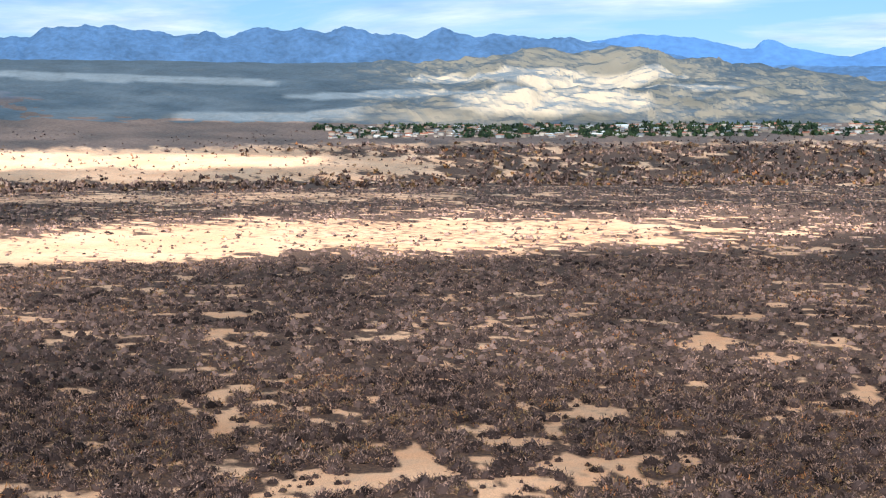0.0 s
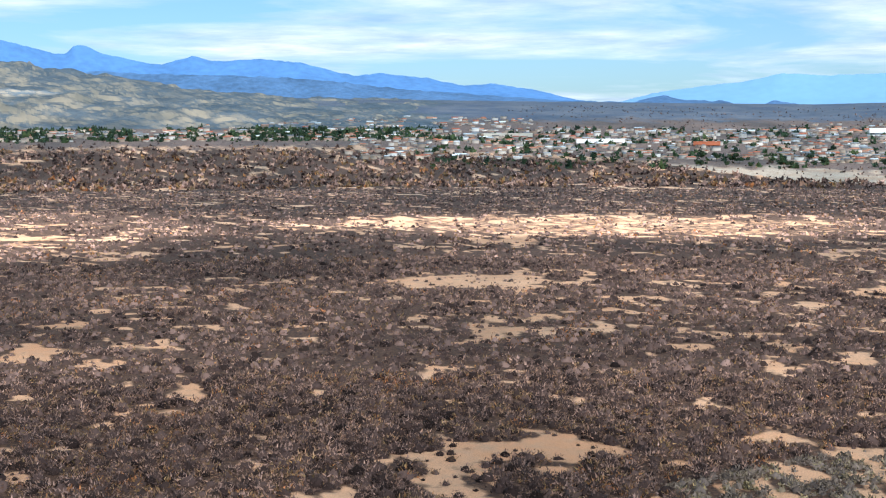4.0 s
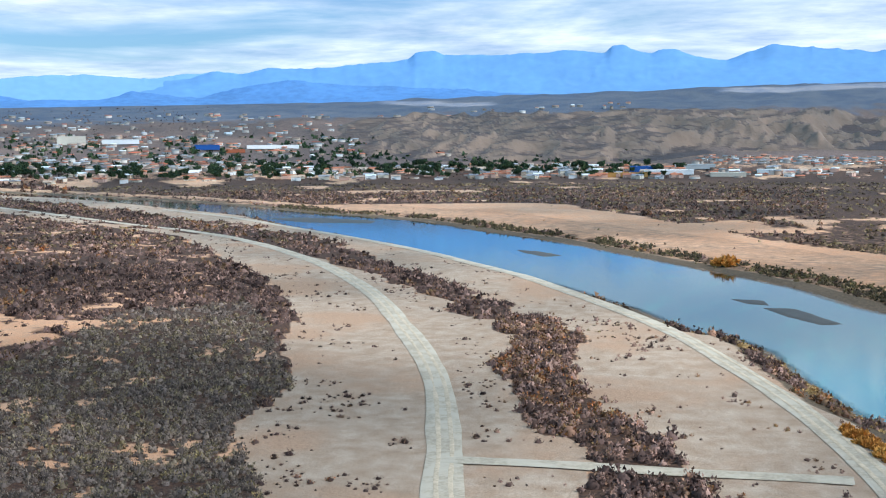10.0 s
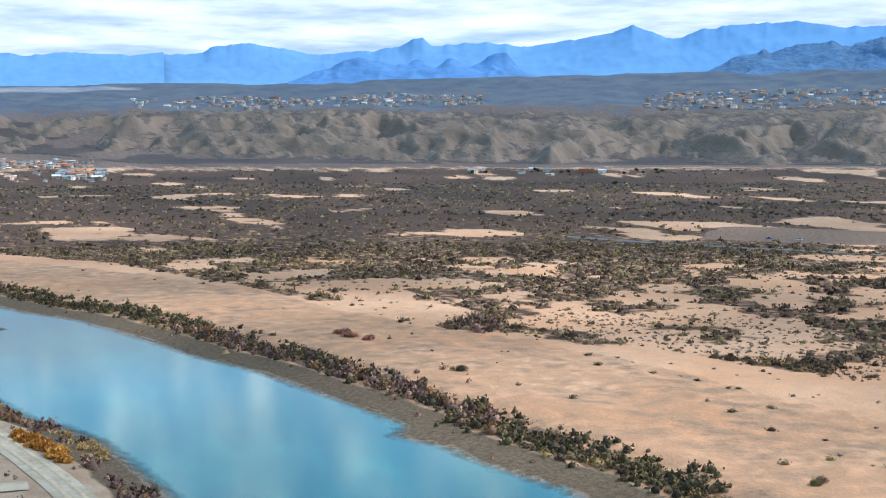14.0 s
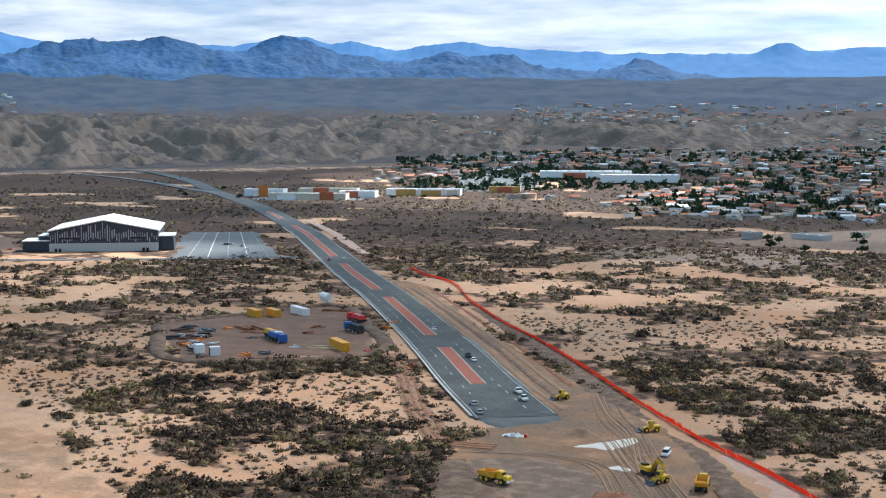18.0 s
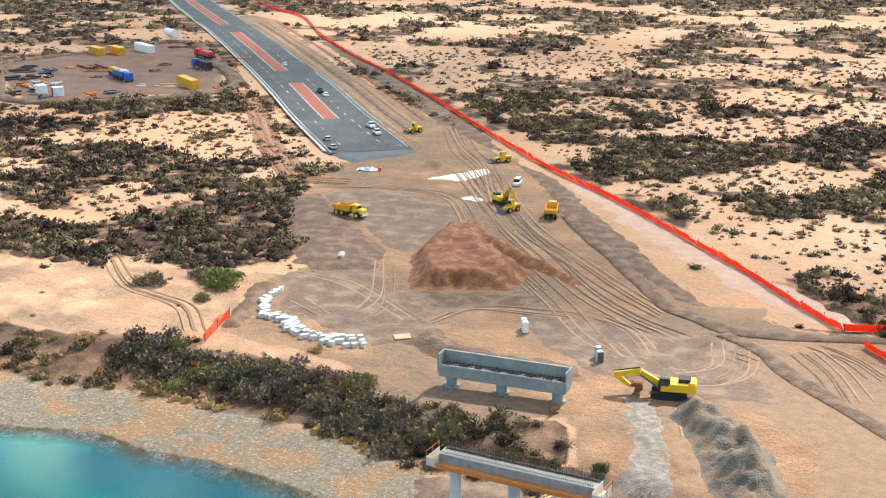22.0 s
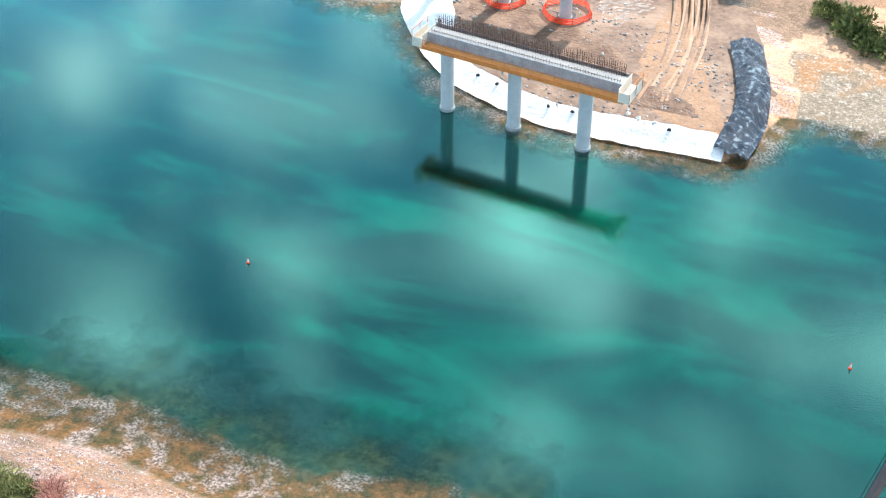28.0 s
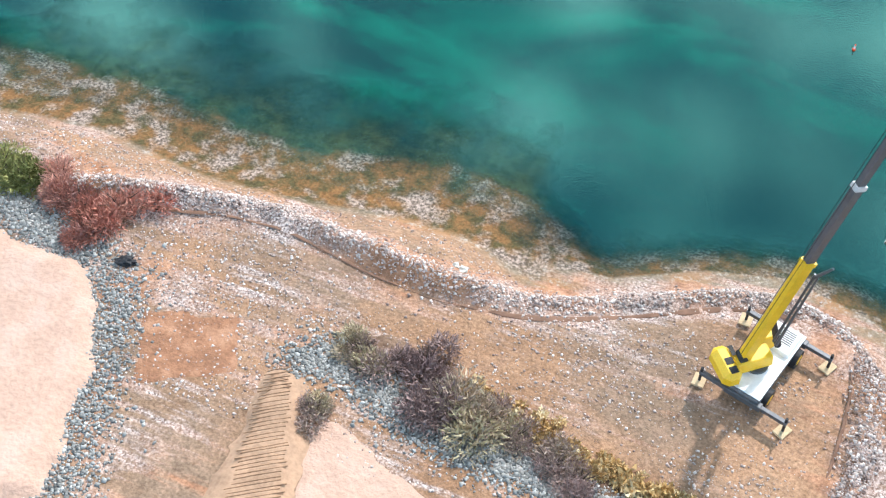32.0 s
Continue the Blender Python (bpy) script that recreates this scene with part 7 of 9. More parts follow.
for v in bm.verts:
    v.co = Vector((v.co.x * 3.6, v.co.y * 1.7, 0.1 + 0.9 * noise.noise(v.co * 2.3) ** 2 * 2 + 0.5 * max(0, 1 - v.co.length)))
part("sheet", bm, M_FABRIC, sh)
part("red_can", build((tube, (-3.4, 0.5, 0), (-3.4, 0.5, 0.9), 0.5, 0.5, 12)), M_RED, sh)
for i, (x, y) in enumerate(((269.8, -424), (267, -420), (271, -428))):
    cone = thing("traffic_cone", (x, y, height(x, y)), 0, "orange traffic cone beside the track", "traffic cone", "traffic cones")
    part("cone_body", build((tube, (0, 0, 0.05), (0, 0, 1.1), 0.4, 0.08, 12)), M_ORANGENET, cone)
    part("base", build((box, (0.8, 0.8, 0.06), (0, 0, 0))), M_BLACK, cone)


# ---- the crane on the near bank ----
CZ = height(-0.6, -60.7) + 0.05
crane = thing("mobile_crane", (-0.6, -60.7, CZ), -104, "yellow rough-terrain mobile crane with spread outriggers and raised boom", "mobile crane")
part("carrier", build((box, (7.6, 2.6, 0.75), (0, 0, 1.15), (0, 0, 0), (1, 1), 0.08)), M_STEEL, crane)
deck = part("deck_plate", build((box, (7.4, 2.6, 0.12), (0.1, 0, 1.9), (0, 0, 0), (1, 1), 0.02), (box, (2.6, 2.3, 0.5), (2.3, 0, 1.95), (0, 0, 0), (0.95, 0.9), 0.06)), M_WHITE, crane, "pale grey engine deck")
part("deck_grille", build(*[(box, (0.08, 1.5, 0.05), (1.9 + 0.2 * i, 0, 2.44)) for i in range(7)]), M_STEEL, deck)
for x in (-2.3, 2.3):
    for y in (-1.35, 1.35):
        wheel(crane, x, y, 0.85, 0.7, M_YELLOW)
for x in (-3.65, 3.65):
    ob = part("outrigger_box", build((box, (0.55, 3.2, 0.6), (x, 0, 0.95), (0, 0, 0), (1, 1), 0.04)), M_STEEL, crane)
    for y in (-1, 1):
        part("outrigger_beam", build((box, (0.36, 2.5, 0.4), (x, y * 2.6, 1.05), (0, 0, 0), (1, 1), 0.03)), M_STEEL, ob)
        part("jack", build((tube, (x, y * 3.72, 0.15), (x, y * 3.72, 1.9), 0.12, 0.12, 10)), M_BLACK, ob)
        part("float_pad", build((box, (1.25, 1.0, 0.16), (x, y * 3.72, 0), (0, 0, 12 * y), (0.98, 0.98), 0.03)), M_LUMBER, ob, "pale timber outrigger mat")
inv = crane.matrix_basis.inverted()
R3 = crane.matrix_basis.to_3x3().inverted()
bdir = (R3 @ Vector((-0.18, -0.162, 0.970))).normalized()
flat = Vector((bdir.x, bdir.y, 0)).normalized()
swing = math.degrees(math.atan2(flat.y, flat.x))
rot = Matrix.Rotation(radians(swing), 4, 'Z')
foot = inv @ Vector((1.24, -59.19, 2.5))
back = rot @ Vector((-1.3, 0, 0))
tx = Matrix.Translation((foot.x - back.x, foot.y - back.y, 0))


def turned(bm):
    bmesh.ops.transform(bm, matrix=tx @ rot, verts=bm.verts)
    return bm


part("turntable", turned(build((tube, (0, 0, 1.9), (0, 0, 2.3), 1.05, 1.05, 24))), M_STEEL, crane)
part("superstructure", turned(build((box, (3.4, 1.5, 1.3), (-0.6, 0, 2.3), (0, 0, 0), (0.9, 0.9), 0.1))), M_YELLOW, crane)
cw = part("counterweight", turned(build((box, (1.7, 3.3, 1.6), (-2.7, 0, 2.15), (0, 0, 0), (0.92, 0.96), 0.45))), M_YELLOW, crane)
part("winch", turned(build((tube, (-1.5, -0.5, 3.7), (-1.5, 0.5, 3.7), 0.32, 0.32, 14))), M_BLACK, crane)
part("counterweight_vent", turned(build((box, (0.62, 0.6, 0.06), (-2.6, -0.95, 3.74)), (box, (0.62, 0.6, 0.06), (-2.6, -0.1, 3.74)), (box, (0.35, 0.9, 0.06), (-2.0, 0.7, 3.74)))), M_BLACK, cw)
cab = part("operator_cab", turned(build((box, (2.2, 0.95, 1.7), (0.9, 1.2, 2.2), (0, 0, 0), (0.85, 0.9), 0.1))), M_YELLOW, crane)
part("cab_window", turned(build((box, (0.05, 0.8, 1.0), (1.95, 1.2, 2.6), (0, -9, 0)), (box, (1.5, 0.05, 0.8), (0.9, 1.68, 2.8)))), M_GLASS, cab)
piv = tx @ rot @ Vector((-1.3, 0, 3.4))
side = bdir.cross(Vector((0, 0, 1))).normalized()
upv = side.cross(bdir).normalized()
bm4 = Matrix(((bdir.x, side.x, upv.x, piv.x), (bdir.y, side.y, upv.y, piv.y), (bdir.z, side.z, upv.z, piv.z), (0, 0, 0, 1)))


def boom_part(nm, x0, x1, w, h, mat, lb=""):
    bm = bmesh.new()
    slab(bm, [(x0, -h / 2), (x1, -h / 2), (x1, h / 2), (x0, h / 2)], -w / 2, w / 2, bm4)
    return part(nm, bm, mat, crane, lb)


base = boom_part("boom_base", -0.4, 11.6, 0.74, 0.84, M_YELLOW, "yellow boom base section")
boom_part("boom_section", 11.6, 19.5, 0.56, 0.70, M_STEEL, "dark grey telescoped boom section")
boom_part("boom_section", 19.5, 27.0, 0.48, 0.58, M_STEEL, "dark grey telescoped boom section")
boom_part("boom_section", 27.0, 34.0, 0.40, 0.48, M_STEEL, "dark grey telescoped boom section")
for x, w in ((11.5, 0.86), (19.4, 0.72), (26.9, 0.6)):
    boom_part("boom_collar", x - 0.2, x + 0.2, w, w + 0.15, M_YELLOW if x < 12 else M_LIGHT_STEEL)
boom_part("boom_head", 34.0, 35.3, 0.7, 1.0, M_YELLOW)
bm = build((tube, (3.0, 0.75, -0.9), (11.0, 0.75, -0.5), 0.12, 0.1, 8), (tube, (3.0, 1.15, -0.9), (11.0, 1.1, -0.5), 0.12, 0.1, 8), (tube, (10.5, 0.7, -0.6), (12.6, 1.6, -0.7), 0.16, 0.1, 8))
for i in range(10):
    tube(bm, (3.2 + i * 0.8, 0.75, -0.88 + 0.04 * i), (3.6 + i * 0.8, 1.13, -0.86 + 0.04 * i), 0.06, 0.06, 6)
bmesh.ops.transform(bm, matrix=bm4, verts=bm.verts)
part("stowed_jib", bm, M_STEEL, crane, "dark lattice jib stowed along the boom")
bm = build((tube, (4.6, 0, -0.5), (1.2, 0, -2.6), 0.24, 0.3, 12))
bmesh.ops.transform(bm, matrix=bm4, verts=bm.verts)
part("lift_cylinder", bm, M_BLACK, crane)
bm = build((tube, (0.5, 0.2, 0.75), (34.5, 0.1, 0.75), 0.025, 0.025, 5), (tube, (0.5, -0.2, 0.75), (34.5, -0.1, 0.75), 0.025, 0.025, 5))
bmesh.ops.transform(bm, matrix=bm4, verts=bm.verts)
part("hoist_rope", bm, M_BLACK, crane)

# ---- ground of the near bank ----
flat_patch("ground_spoil_slab", [(75, -50), (62, -47.5), (54, -48), (52, -45), (48.6, -40), (45.4, -28), (60, -20), (80, -24)], M_PALE_SAND, 0.1, "levelled pale pink spoil sand", "ground", grid=0.5, mound=0.5, rough=0.1, fall=1.5)
flat_patch("ground_brown_patch", [(47.6, -45.6), (45.2, -46.9), (43.1, -47.2), (40.2, -48.7), (39.2, -46.6), (37.8, -44), (39.9, -42.4), (42.0, -41.3), (44.6, -39.6), (45.9, -42.3)], M_ROLLED, 0.06, "rolled orange-brown earth patch", "ground", grid=0.3)
flat_patch("ground_rutted_slope", [(35.5, -45.2), (34.1, -46.1), (31.5, -44.4), (30.2, -41.6), (28.4, -36), (27.2, -31), (35, -29), (34.6, -33.7), (34.7, -39.2)], M_FAINT, 0.06, "earth slope scored by crawler tracks", "ground", grid=0.5, mound=0.6, fall=1.2)
flat_patch("ground_pale_slope", [(30.4, -42), (28.6, -43.4), (24, -41), (18, -40), (16, -30), (27, -30), (28.2, -36)], M_PALE_SAND, 0.06, "pale sandy slope", "ground", grid=0.5)
rr = random.Random(4)
for i in range(40):
    q = i * 0.36 + rr.uniform(-0.07, 0.07)
    ax, ay = 34.7 - 0.33 * q, -45.0 + 0.94 * q          # down the middle of the slope
    w0, w1 = 1.0 + 0.11 * q + rr.uniform(-0.3, 0.2), 1.2 + 0.10 * q + rr.uniform(-0.3, 0.2)
    if i < 34 or q < 12:
        ribbon("ground_crawler_rut", [(ax + 0.82 * w0, ay + 0.57 * w0), (ax + 0.03, ay + rr.uniform(-0.06, 0.06)), (ax - 0.82 * w1, ay - 0.57 * w1)], 0.11, M_TRACK, 0.66, step=0.5, label="crawler track rut across the slope", category="track", crown=0.05, ragged=0.1)
# dark soil with the bushes' shade put into its colour
flat_patch("ground_dark_strip", [(31, -50.6), (27.9, -52.2), (22.6, -51.4), (16.8, -49.6), (11.5, -48.2), (6.6, -47.2), (1, -46.6), (1, -45.4), (10, -45), (15.3, -46.4), (20.5, -47.4), (26.3, -49.2)], M_DARK_EARTH, 0.08, "dark strip for soil and shade under the bushes", "ground", grid=0.4, rough=0.3)
# dark ribbon painted for the shade at the berm's inner foot
ribbon("ground_berm_foot", beside(BERM, -1.8, 1.0), 0.5, M_YARD, 0.05, label="dark reddish band for the shade along the inner foot of the berm", category="ground", ragged=1.6, step=0.3, crown=0.02)
x, y, r = along(BERM, 9000, 0.8, 21)
z, _, s_, w_, _ = plan(x, y)
k = ~w_
stones("berm_stones", x[k], y[k], z[k], (0.06 + 0.2 * r.random(len(x)) ** 3)[k], M_PINKSTONE, "pale pinkish gravel and stones on the berm", 22)
NG = 40000
x, y = r.uniform(-14, 74, NG), r.uniform(-72, -40, NG)
z, zn, s_, w_, nr = plan(x, y)
k = ~w_ & nr & (s_ > 3.5) & (r.random(NG) < np.where(x > 38, 0.95, 0.25 + 0.6 * (fbm(x / 9, y / 3, 3, 2) > 0.5)))
stones("pad_gravel", x[k], y[k], z[k], (0.04 + 0.17 * r.random(NG) ** 3)[k], M_PINKSTONE, "loose pale gravel on the crane pad", 23)
for nm, line, n, sp, sd in (("riprap_strip", [(34, -46.6), (31, -48.2), (26, -46.6), (20, -45.4), (13, -45), (6, -44.6)], 6000, 1.1, 24), ("riprap_strip", [(72, -52.2), (66, -51), (60, -49.8), (55.5, -49.2)], 3600, 1.1, 25), ("riprap_strip", [(53.5, -48.4), (50.6, -46), (49.4, -43), (47.6, -37.9), (45.8, -32.5), (44.6, -28)], 3000, 1.7, 26)):
    x, y, r = along(line, n, sp, sd)
    z = plan(x, y)[0]
    stones(nm, x, y, z, 0.12 + 0.2 * r.random(n) ** 2, M_STONE, "grey broken riprap stones in a strip", sd)
for i, (x, y, sz) in enumerate(((25.4, -60.6, 0.55), (26.2, -60.9, 0.42), (31.2, -49.9, 0.6), (33.9, -135.6, 0.5), (33.0, -135.2, 0.45), (31.8, -135.4, 0.5), (35.4, -136.2, 0.4))):
    b = bmesh.new()
    bmesh.ops.create_icosphere(b, subdivisions=2, radius=sz)
    for v in b.verts:
        v.co *= 0.75 + 0.5 * noise.noise(v.co * 3 + Vector((i * 7, 0, 0)))
        v.co.z *= 0.75
    st = part("boulder", b, M_BLOCK, None)
    st.location = (x, y, height(x, y) + sz * 0.3)
    tagged(st, "pale loose boulder on the gravel", "boulder", "loose boulders")
for i, (x, y, sz, tl_, m, lb, tn) in enumerate((
        (67.5, -53.5, 4.2, 2.2, M_GREENBUSH, "yellow-green bush above the riprap", 1.0), (64.3, -53.8, 3.6, 2.0, M_GREENBUSH, "olive bush above the riprap", 0.85), (61.5, -54.6, 3.4, 2.0, M_REDBUSH, "pale red twiggy bush above the riprap", 0.9),
        (58.6, -53.2, 4.0, 2.2, M_REDBUSH, "dark red twiggy bush above the riprap", 0.2), (55.6, -54.6, 4.6, 2.4, M_REDBUSH, "bright red twiggy bush at the gravel edge", 0.6), (56.8, -51.4, 3.2, 1.7, M_REDBUSH, "dark red twiggy bush at the gravel edge", 0.1),
        (29.6, -49.6, 3.0, 1.4, M_NEARBUSH, "olive and brown bush beside the riprap", 0.45), (27.0, -49.4, 3.2, 1.7, M_NEARBUSH, "brown bush beside the riprap", 0.4), (24.2, -50.4, 3.4, 1.9, M_NEARBUSH, "greyish red twiggy bush on the gravel", 0.1),
        (21.0, -48.0, 4.6, 2.4, M_NEARBUSH, "large grey-mauve twiggy bush beside the riprap", 0.35), (18.4, -47.6, 3.6, 1.8, M_NEARBUSH, "dark brown bush beside the riprap", 0.55), (15.4, -47.1, 3.0, 1.4, M_NEARBUSH, "brown bush beside the riprap", 0.5),
        (11.8, -46.4, 3.2, 1.4, M_NEARBUSH, "dark olive bush beside the riprap", 0.5), (9.4, -46.0, 2.6, 1.2, M_NEARBUSH, "brown bush beside the riprap", 0.45), (30.2, -42.9, 2.8, 1.3, M_NEARBUSH, "small grey bush on the pale slope", 0.5))):
    bush("twiggy_bush", x, y, sz * 1.3, tl_ * 1.2, m, lb, 300 + i, blades=1900, leaf=0.12, tint=tn, thin=0.13)
x, y, r = along([(20, -49.9), (16, -49.0), (12.5, -48.2), (9, -47.5), (5, -47.2), (0, -47)], 190, 0.5, 31)
plants("straw_grass", x, y, plan(x, y)[0] - 0.05, 0.8 + 0.9 * r.random(190), r.random(190), 60, M_STRAW, "golden dry straw grass tufts along the gravel", 32, tall=0.55, leaf=0.22, category="dry grass")
bag = thing("refuse_bag", (51.7, -49.6, height(51.7, -49.6)), 20, "crumpled black plastic bag on the gravel", "bag")
b = bmesh.new()
bmesh.ops.create_icosphere(b, subdivisions=3, radius=0.8)
for v in b.verts:
    v.co = Vector((v.co.x * 1.3, v.co.y * 0.8, max(-0.2, v.co.z * 0.45))) * (0.8 + 0.5 * noise.noise(v.co * 3.1))
    v.co.z += 0.2
part("bag_skin", b, M_BLACK, bag)


for i, (x, y, sz) in enumerate(((396.5, -21, 5.5), (389, -23.5, 6.0), (381, -26, 6.5), (375, -28, 5.0), (368, -29.5, 6.0), (361, -31, 4.5), (900, 32, 15))):
    bush("orange_bush", x, y, sz, 0.5 * sz, M_ORANGEBUSH, "dry orange bush on the river bank", 700 + i, blades=420, leaf=0.3, tint=0.3 + 0.08 * i, thin=0.4)


def buoy(x, y, label):
    root = thing("river_buoy", (x, y, WATER), 0, label, "buoy", "river buoys")
    root.matrix_basis = root.matrix_basis @ Matrix.Scale(0.42, 4)
    part("float", build((tube, (0, 0, -0.3), (0, 0, 0.35), 0.45, 0.4, 14)), M_ORANGENET, root)
    part("marker", build((tube, (0, 0, 0.35), (0, 0, 1.35), 0.2, 0.14, 10)), M_WHITE, root)
    part("cap", build((tube, (0, 0, 1.35), (0, 0, 1.6), 0.2, 0.1, 10)), M_ORANGENET, root)


buoy(65.2, -93.2, "orange and white marker buoy in the river")
buoy(1.5, -103.2, "orange and white marker buoy in the river")
for x, y, tn in ((-9, -84, 5), (-7.6, -80.5, -12), (-11, -78, 12), (-12, -73.5, 30)):
    f = thing("sunken_frame", (x, y, WATER + 0.02), tn, "pale flat frame lying at the water surface", "frame", "pale frames in the water")
    part("frame_outline", build((box, (1.7, 0.3, 0.06), (0, 0.35, 0)), (box, (1.7, 0.3, 0.06), (0, -0.35, 0)), (box, (0.3, 1.0, 0.06), (0.75, 0, 0.0)), (box, (0.3, 1.0, 0.06), (-0.75, 0, 0.0))), M_LIGHT_STEEL, f)

# ---- shrubs that stand alone on the far bank ----
for i, (x, y, sz, tl_, m, lb, tn) in enumerate((
        (171, -222, 6.5, 3.0, M_SHRUB, "olive shrub on the pale arroyo sand", 0.9), (158, -229, 9.0, 3.8, M_GREENBUSH, "wide yellow-green bush at the edge of the site", 0.8), (154.6, -218, 4.0, 2.2, M_SHRUB, "small olive shrub on the arroyo sand", 0.9),
        (163, -230, 6.0, 3.0, M_SHRUB, "olive shrub on the arroyo sand", 0.9), (13, -168.5, 8.0, 3.6, M_GREENBUSH, "dense green bush beside the river", 0.2), (8.5, -166, 6.5, 3.0, M_GREENBUSH, "dense green bush beside the river", 0.3), (17, -171.5, 4.5, 2.4, M_GREENBUSH, "green bush beside the river", 0.4),
        (80.5, -181, 4.0, 2.2, M_GREENBUSH, "green bush on the bank below the abutment", 0.35), (53, -175.5, 3.0, 1.8, M_GREENBUSH, "small green bush on the bank", 0.6), (68, -177, 3.0, 1.6, M_SHRUB, "olive bush behind the pier", 0.9), (103, -190, 4.6, 2.4, M_SHRUB, "olive bush on the bank", 0.9),
        (117, -200, 3.0, 1.5, M_STRAW, "dry straw-coloured shrub by the blocks", 0.4), (551, -165, 7, 3.2, M_REDBUSH, "reddish shrub on the bare strip", 0.1), (541, -168, 6, 2.8, M_REDBUSH, "reddish shrub on the bare strip", 0.1), (530, -172, 6, 3, M_REDBUSH, "reddish shrub on the bare strip", 0.1),
        (445, -180, 4.5, 3, M_SHRUB, "dark round shrub on the bare strip", 0.1), (337, -294.6, 4.6, 3, M_SHRUB, "dark round shrub at the edge of the bare strip", 0.1), (268, -205, 4.5, 2.4, M_SHRUB, "olive shrub on the bare strip", 0.9),
        (134, -178, 4.2, 3.2, M_GREENBUSH, "yellow-green bush on the river bank", 1.0))):
    bush("shrub", x, y, sz, tl_, m, lb, 400 + i, blades=900, leaf=0.1, tint=tn, thin=0.35)
x, y, r = along([(150, -190), (137, -187), (123, -185), (113, -186), (102, -182), (90, -178), (80, -177)], 260, 2.6, 51)
plants("bank_brush", x, y, plan(x, y)[0] - 0.1, 2.0 + 3.2 * r.random(260), r.random(260), 150, M_SHRUB, "dense dark olive and brown brush on the river bank", 52, tall=0.7, leaf=0.12)
x, y, r = along([(137, -178), (130, -176), (122, -175.5)], 34, 0.7, 53)
x2, y2, _ = along([(104, -174.2), (101, -173.6), (92, -171.5), (90.5, -171)], 18, 0.5, 54)
x, y = np.concatenate([x, x2]), np.concatenate([y, y2])
plants("straw_grass", x, y, plan(x, y)[0] - 0.05, 1.1 + 1.0 * r.random(52), r.random(52), 70, M_STRAW, "golden dry grass tufts on the river bank", 55, tall=0.6, leaf=0.2, category="dry grass")
x, y, r = along([(q[0] + 9, q[1] - 22) for q in FAR_BANK if 170 < q[0] < 1560][::-1], 3600, 4.5, 58)
k = ~plan(x, y)[3] & (fbm(x / 22, y / 22, 3, 3) > 0.40)
plants("bank_brush", x[k], y[k], plan(x[k], y[k])[0] - 0.1, 2.2 + 3.6 * r.random(k.sum()) ** 2, r.random(k.sum()), 12, M_BANKLINE, "dark olive and brown brush along the far shore", 59, tall=0.75, leaf=0.2, core=(3, 7), core_shade=0.6)
x, y, r = along([(620, 40), (560, 14), (500, -8), (442, -22), (405, -38), (372, -42)], 260, 2.5, 56)
k = ~plan(x, y)[3]
plants("reed_fringe", x[k], y[k], plan(x[k], y[k])[0] - 0.05, 1.5 + 2.2 * r.random(k.sum()), r.random(k.sum()) ** 2, 40, M_STRAW, "orange and straw-coloured reeds along the near shore", 57, tall=0.6, leaf=0.2, category="reeds")


# ---- the arena and its parking ----
def arena():
    a, b = Vector((779, -707, 0)), Vector((716, -760, 0))
    mid, u = (a + b) / 2, (b - a).normalized()
    turn = math.degrees(math.atan2(u.y, u.x))
    root = thing("arena_building", (mid.x, mid.y, 0.2), turn, "large arena with white gabled roof and striped charcoal walls", "arena")
    w, dp, ev, rg = 41.0, 84.0, 15.5, 23.5
    part("base_wall", build((box, (2 * w, 1.0, 6.5), (0, -0.5, 0)), (box, (2 * w, dp, 6.5), (0, dp / 2, 0))), M_LIGHT_STEEL, root, "pale grey base wall")
    wall = part("gable_wall", build((slab, [(-w, 6.5), (w, 6.5), (w, ev), (0, rg), (-w, ev)], 0.2, dp)), M_STRIPE_DARK, root, "charcoal clad wall")
    r = random.Random(3)
    for i in range(46):
        x = -w + 1 + (2 * w - 2) * i / 45
        tp = ev + (rg - ev) * (1 - abs(x) / w)
        z0, z1 = r.uniform(6.6, 11), r.uniform(0.62, 1.0)
        part("cladding_strip", build((box, (r.uniform(0.35, 0.9), 0.25, (tp - 0.6) * z1 - z0 if (tp - 0.6) * z1 - z0 > 2 else 3), (x, 0.05, z0))), M_STRIPE_PALE, wall)
    roof = bmesh.new()
    for sx in (-1, 1):
        slab(roof, [(0, rg + 0.2), (sx * (w + 1.2), ev + 0.1), (sx * (w + 1.2), ev + 1.0), (0, rg + 1.1)], -1.4, dp + 1)
    part("roof", roof, M_WHITE, root, "white metal gabled roof")
    ann = part("annex", build((box, (20, 30, 8.0), (-w - 10, 18, 0))), M_STRIPE_DARK, root, "low charcoal annex")
    part("annex_roof", build((box, (21, 31, 0.6), (-w - 10, 18, 8.0))), M_WHITE, ann)
    an2 = part("annex", build((box, (9, 30, 11.5), (-w - 4.4, 24, 0))), M_STRIPE_DARK, root)
    part("annex_roof", build((box, (9.6, 31, 0.6), (-w - 4.4, 24, 11.5))), M_LIGHT_STEEL, an2)
    ent = part("entrance_block", build((box, (12, 34, 10.5), (w + 6, 24, 0), (0, 0, 0), (0.9, 0.95))), M_STRIPE_DARK, root)
    part("entrance_canopy", build((box, (13, 36, 0.7), (w + 6, 24, 10.6))), M_LIGHT_STEEL, ent)
    for x in (-36, -33, 30, 33):
        part("door", build((box, (2.0, 0.3, 2.6), (x, -1.05, 0))), M_BLACK, root)
    for x, ln in ((-26, 15), (26, 12)):
        part("sign_bar", build((box, (ln, 0.3, 1.4), (x, -0.02, 9.5))), M_BLACK, root)
    return root


arena()
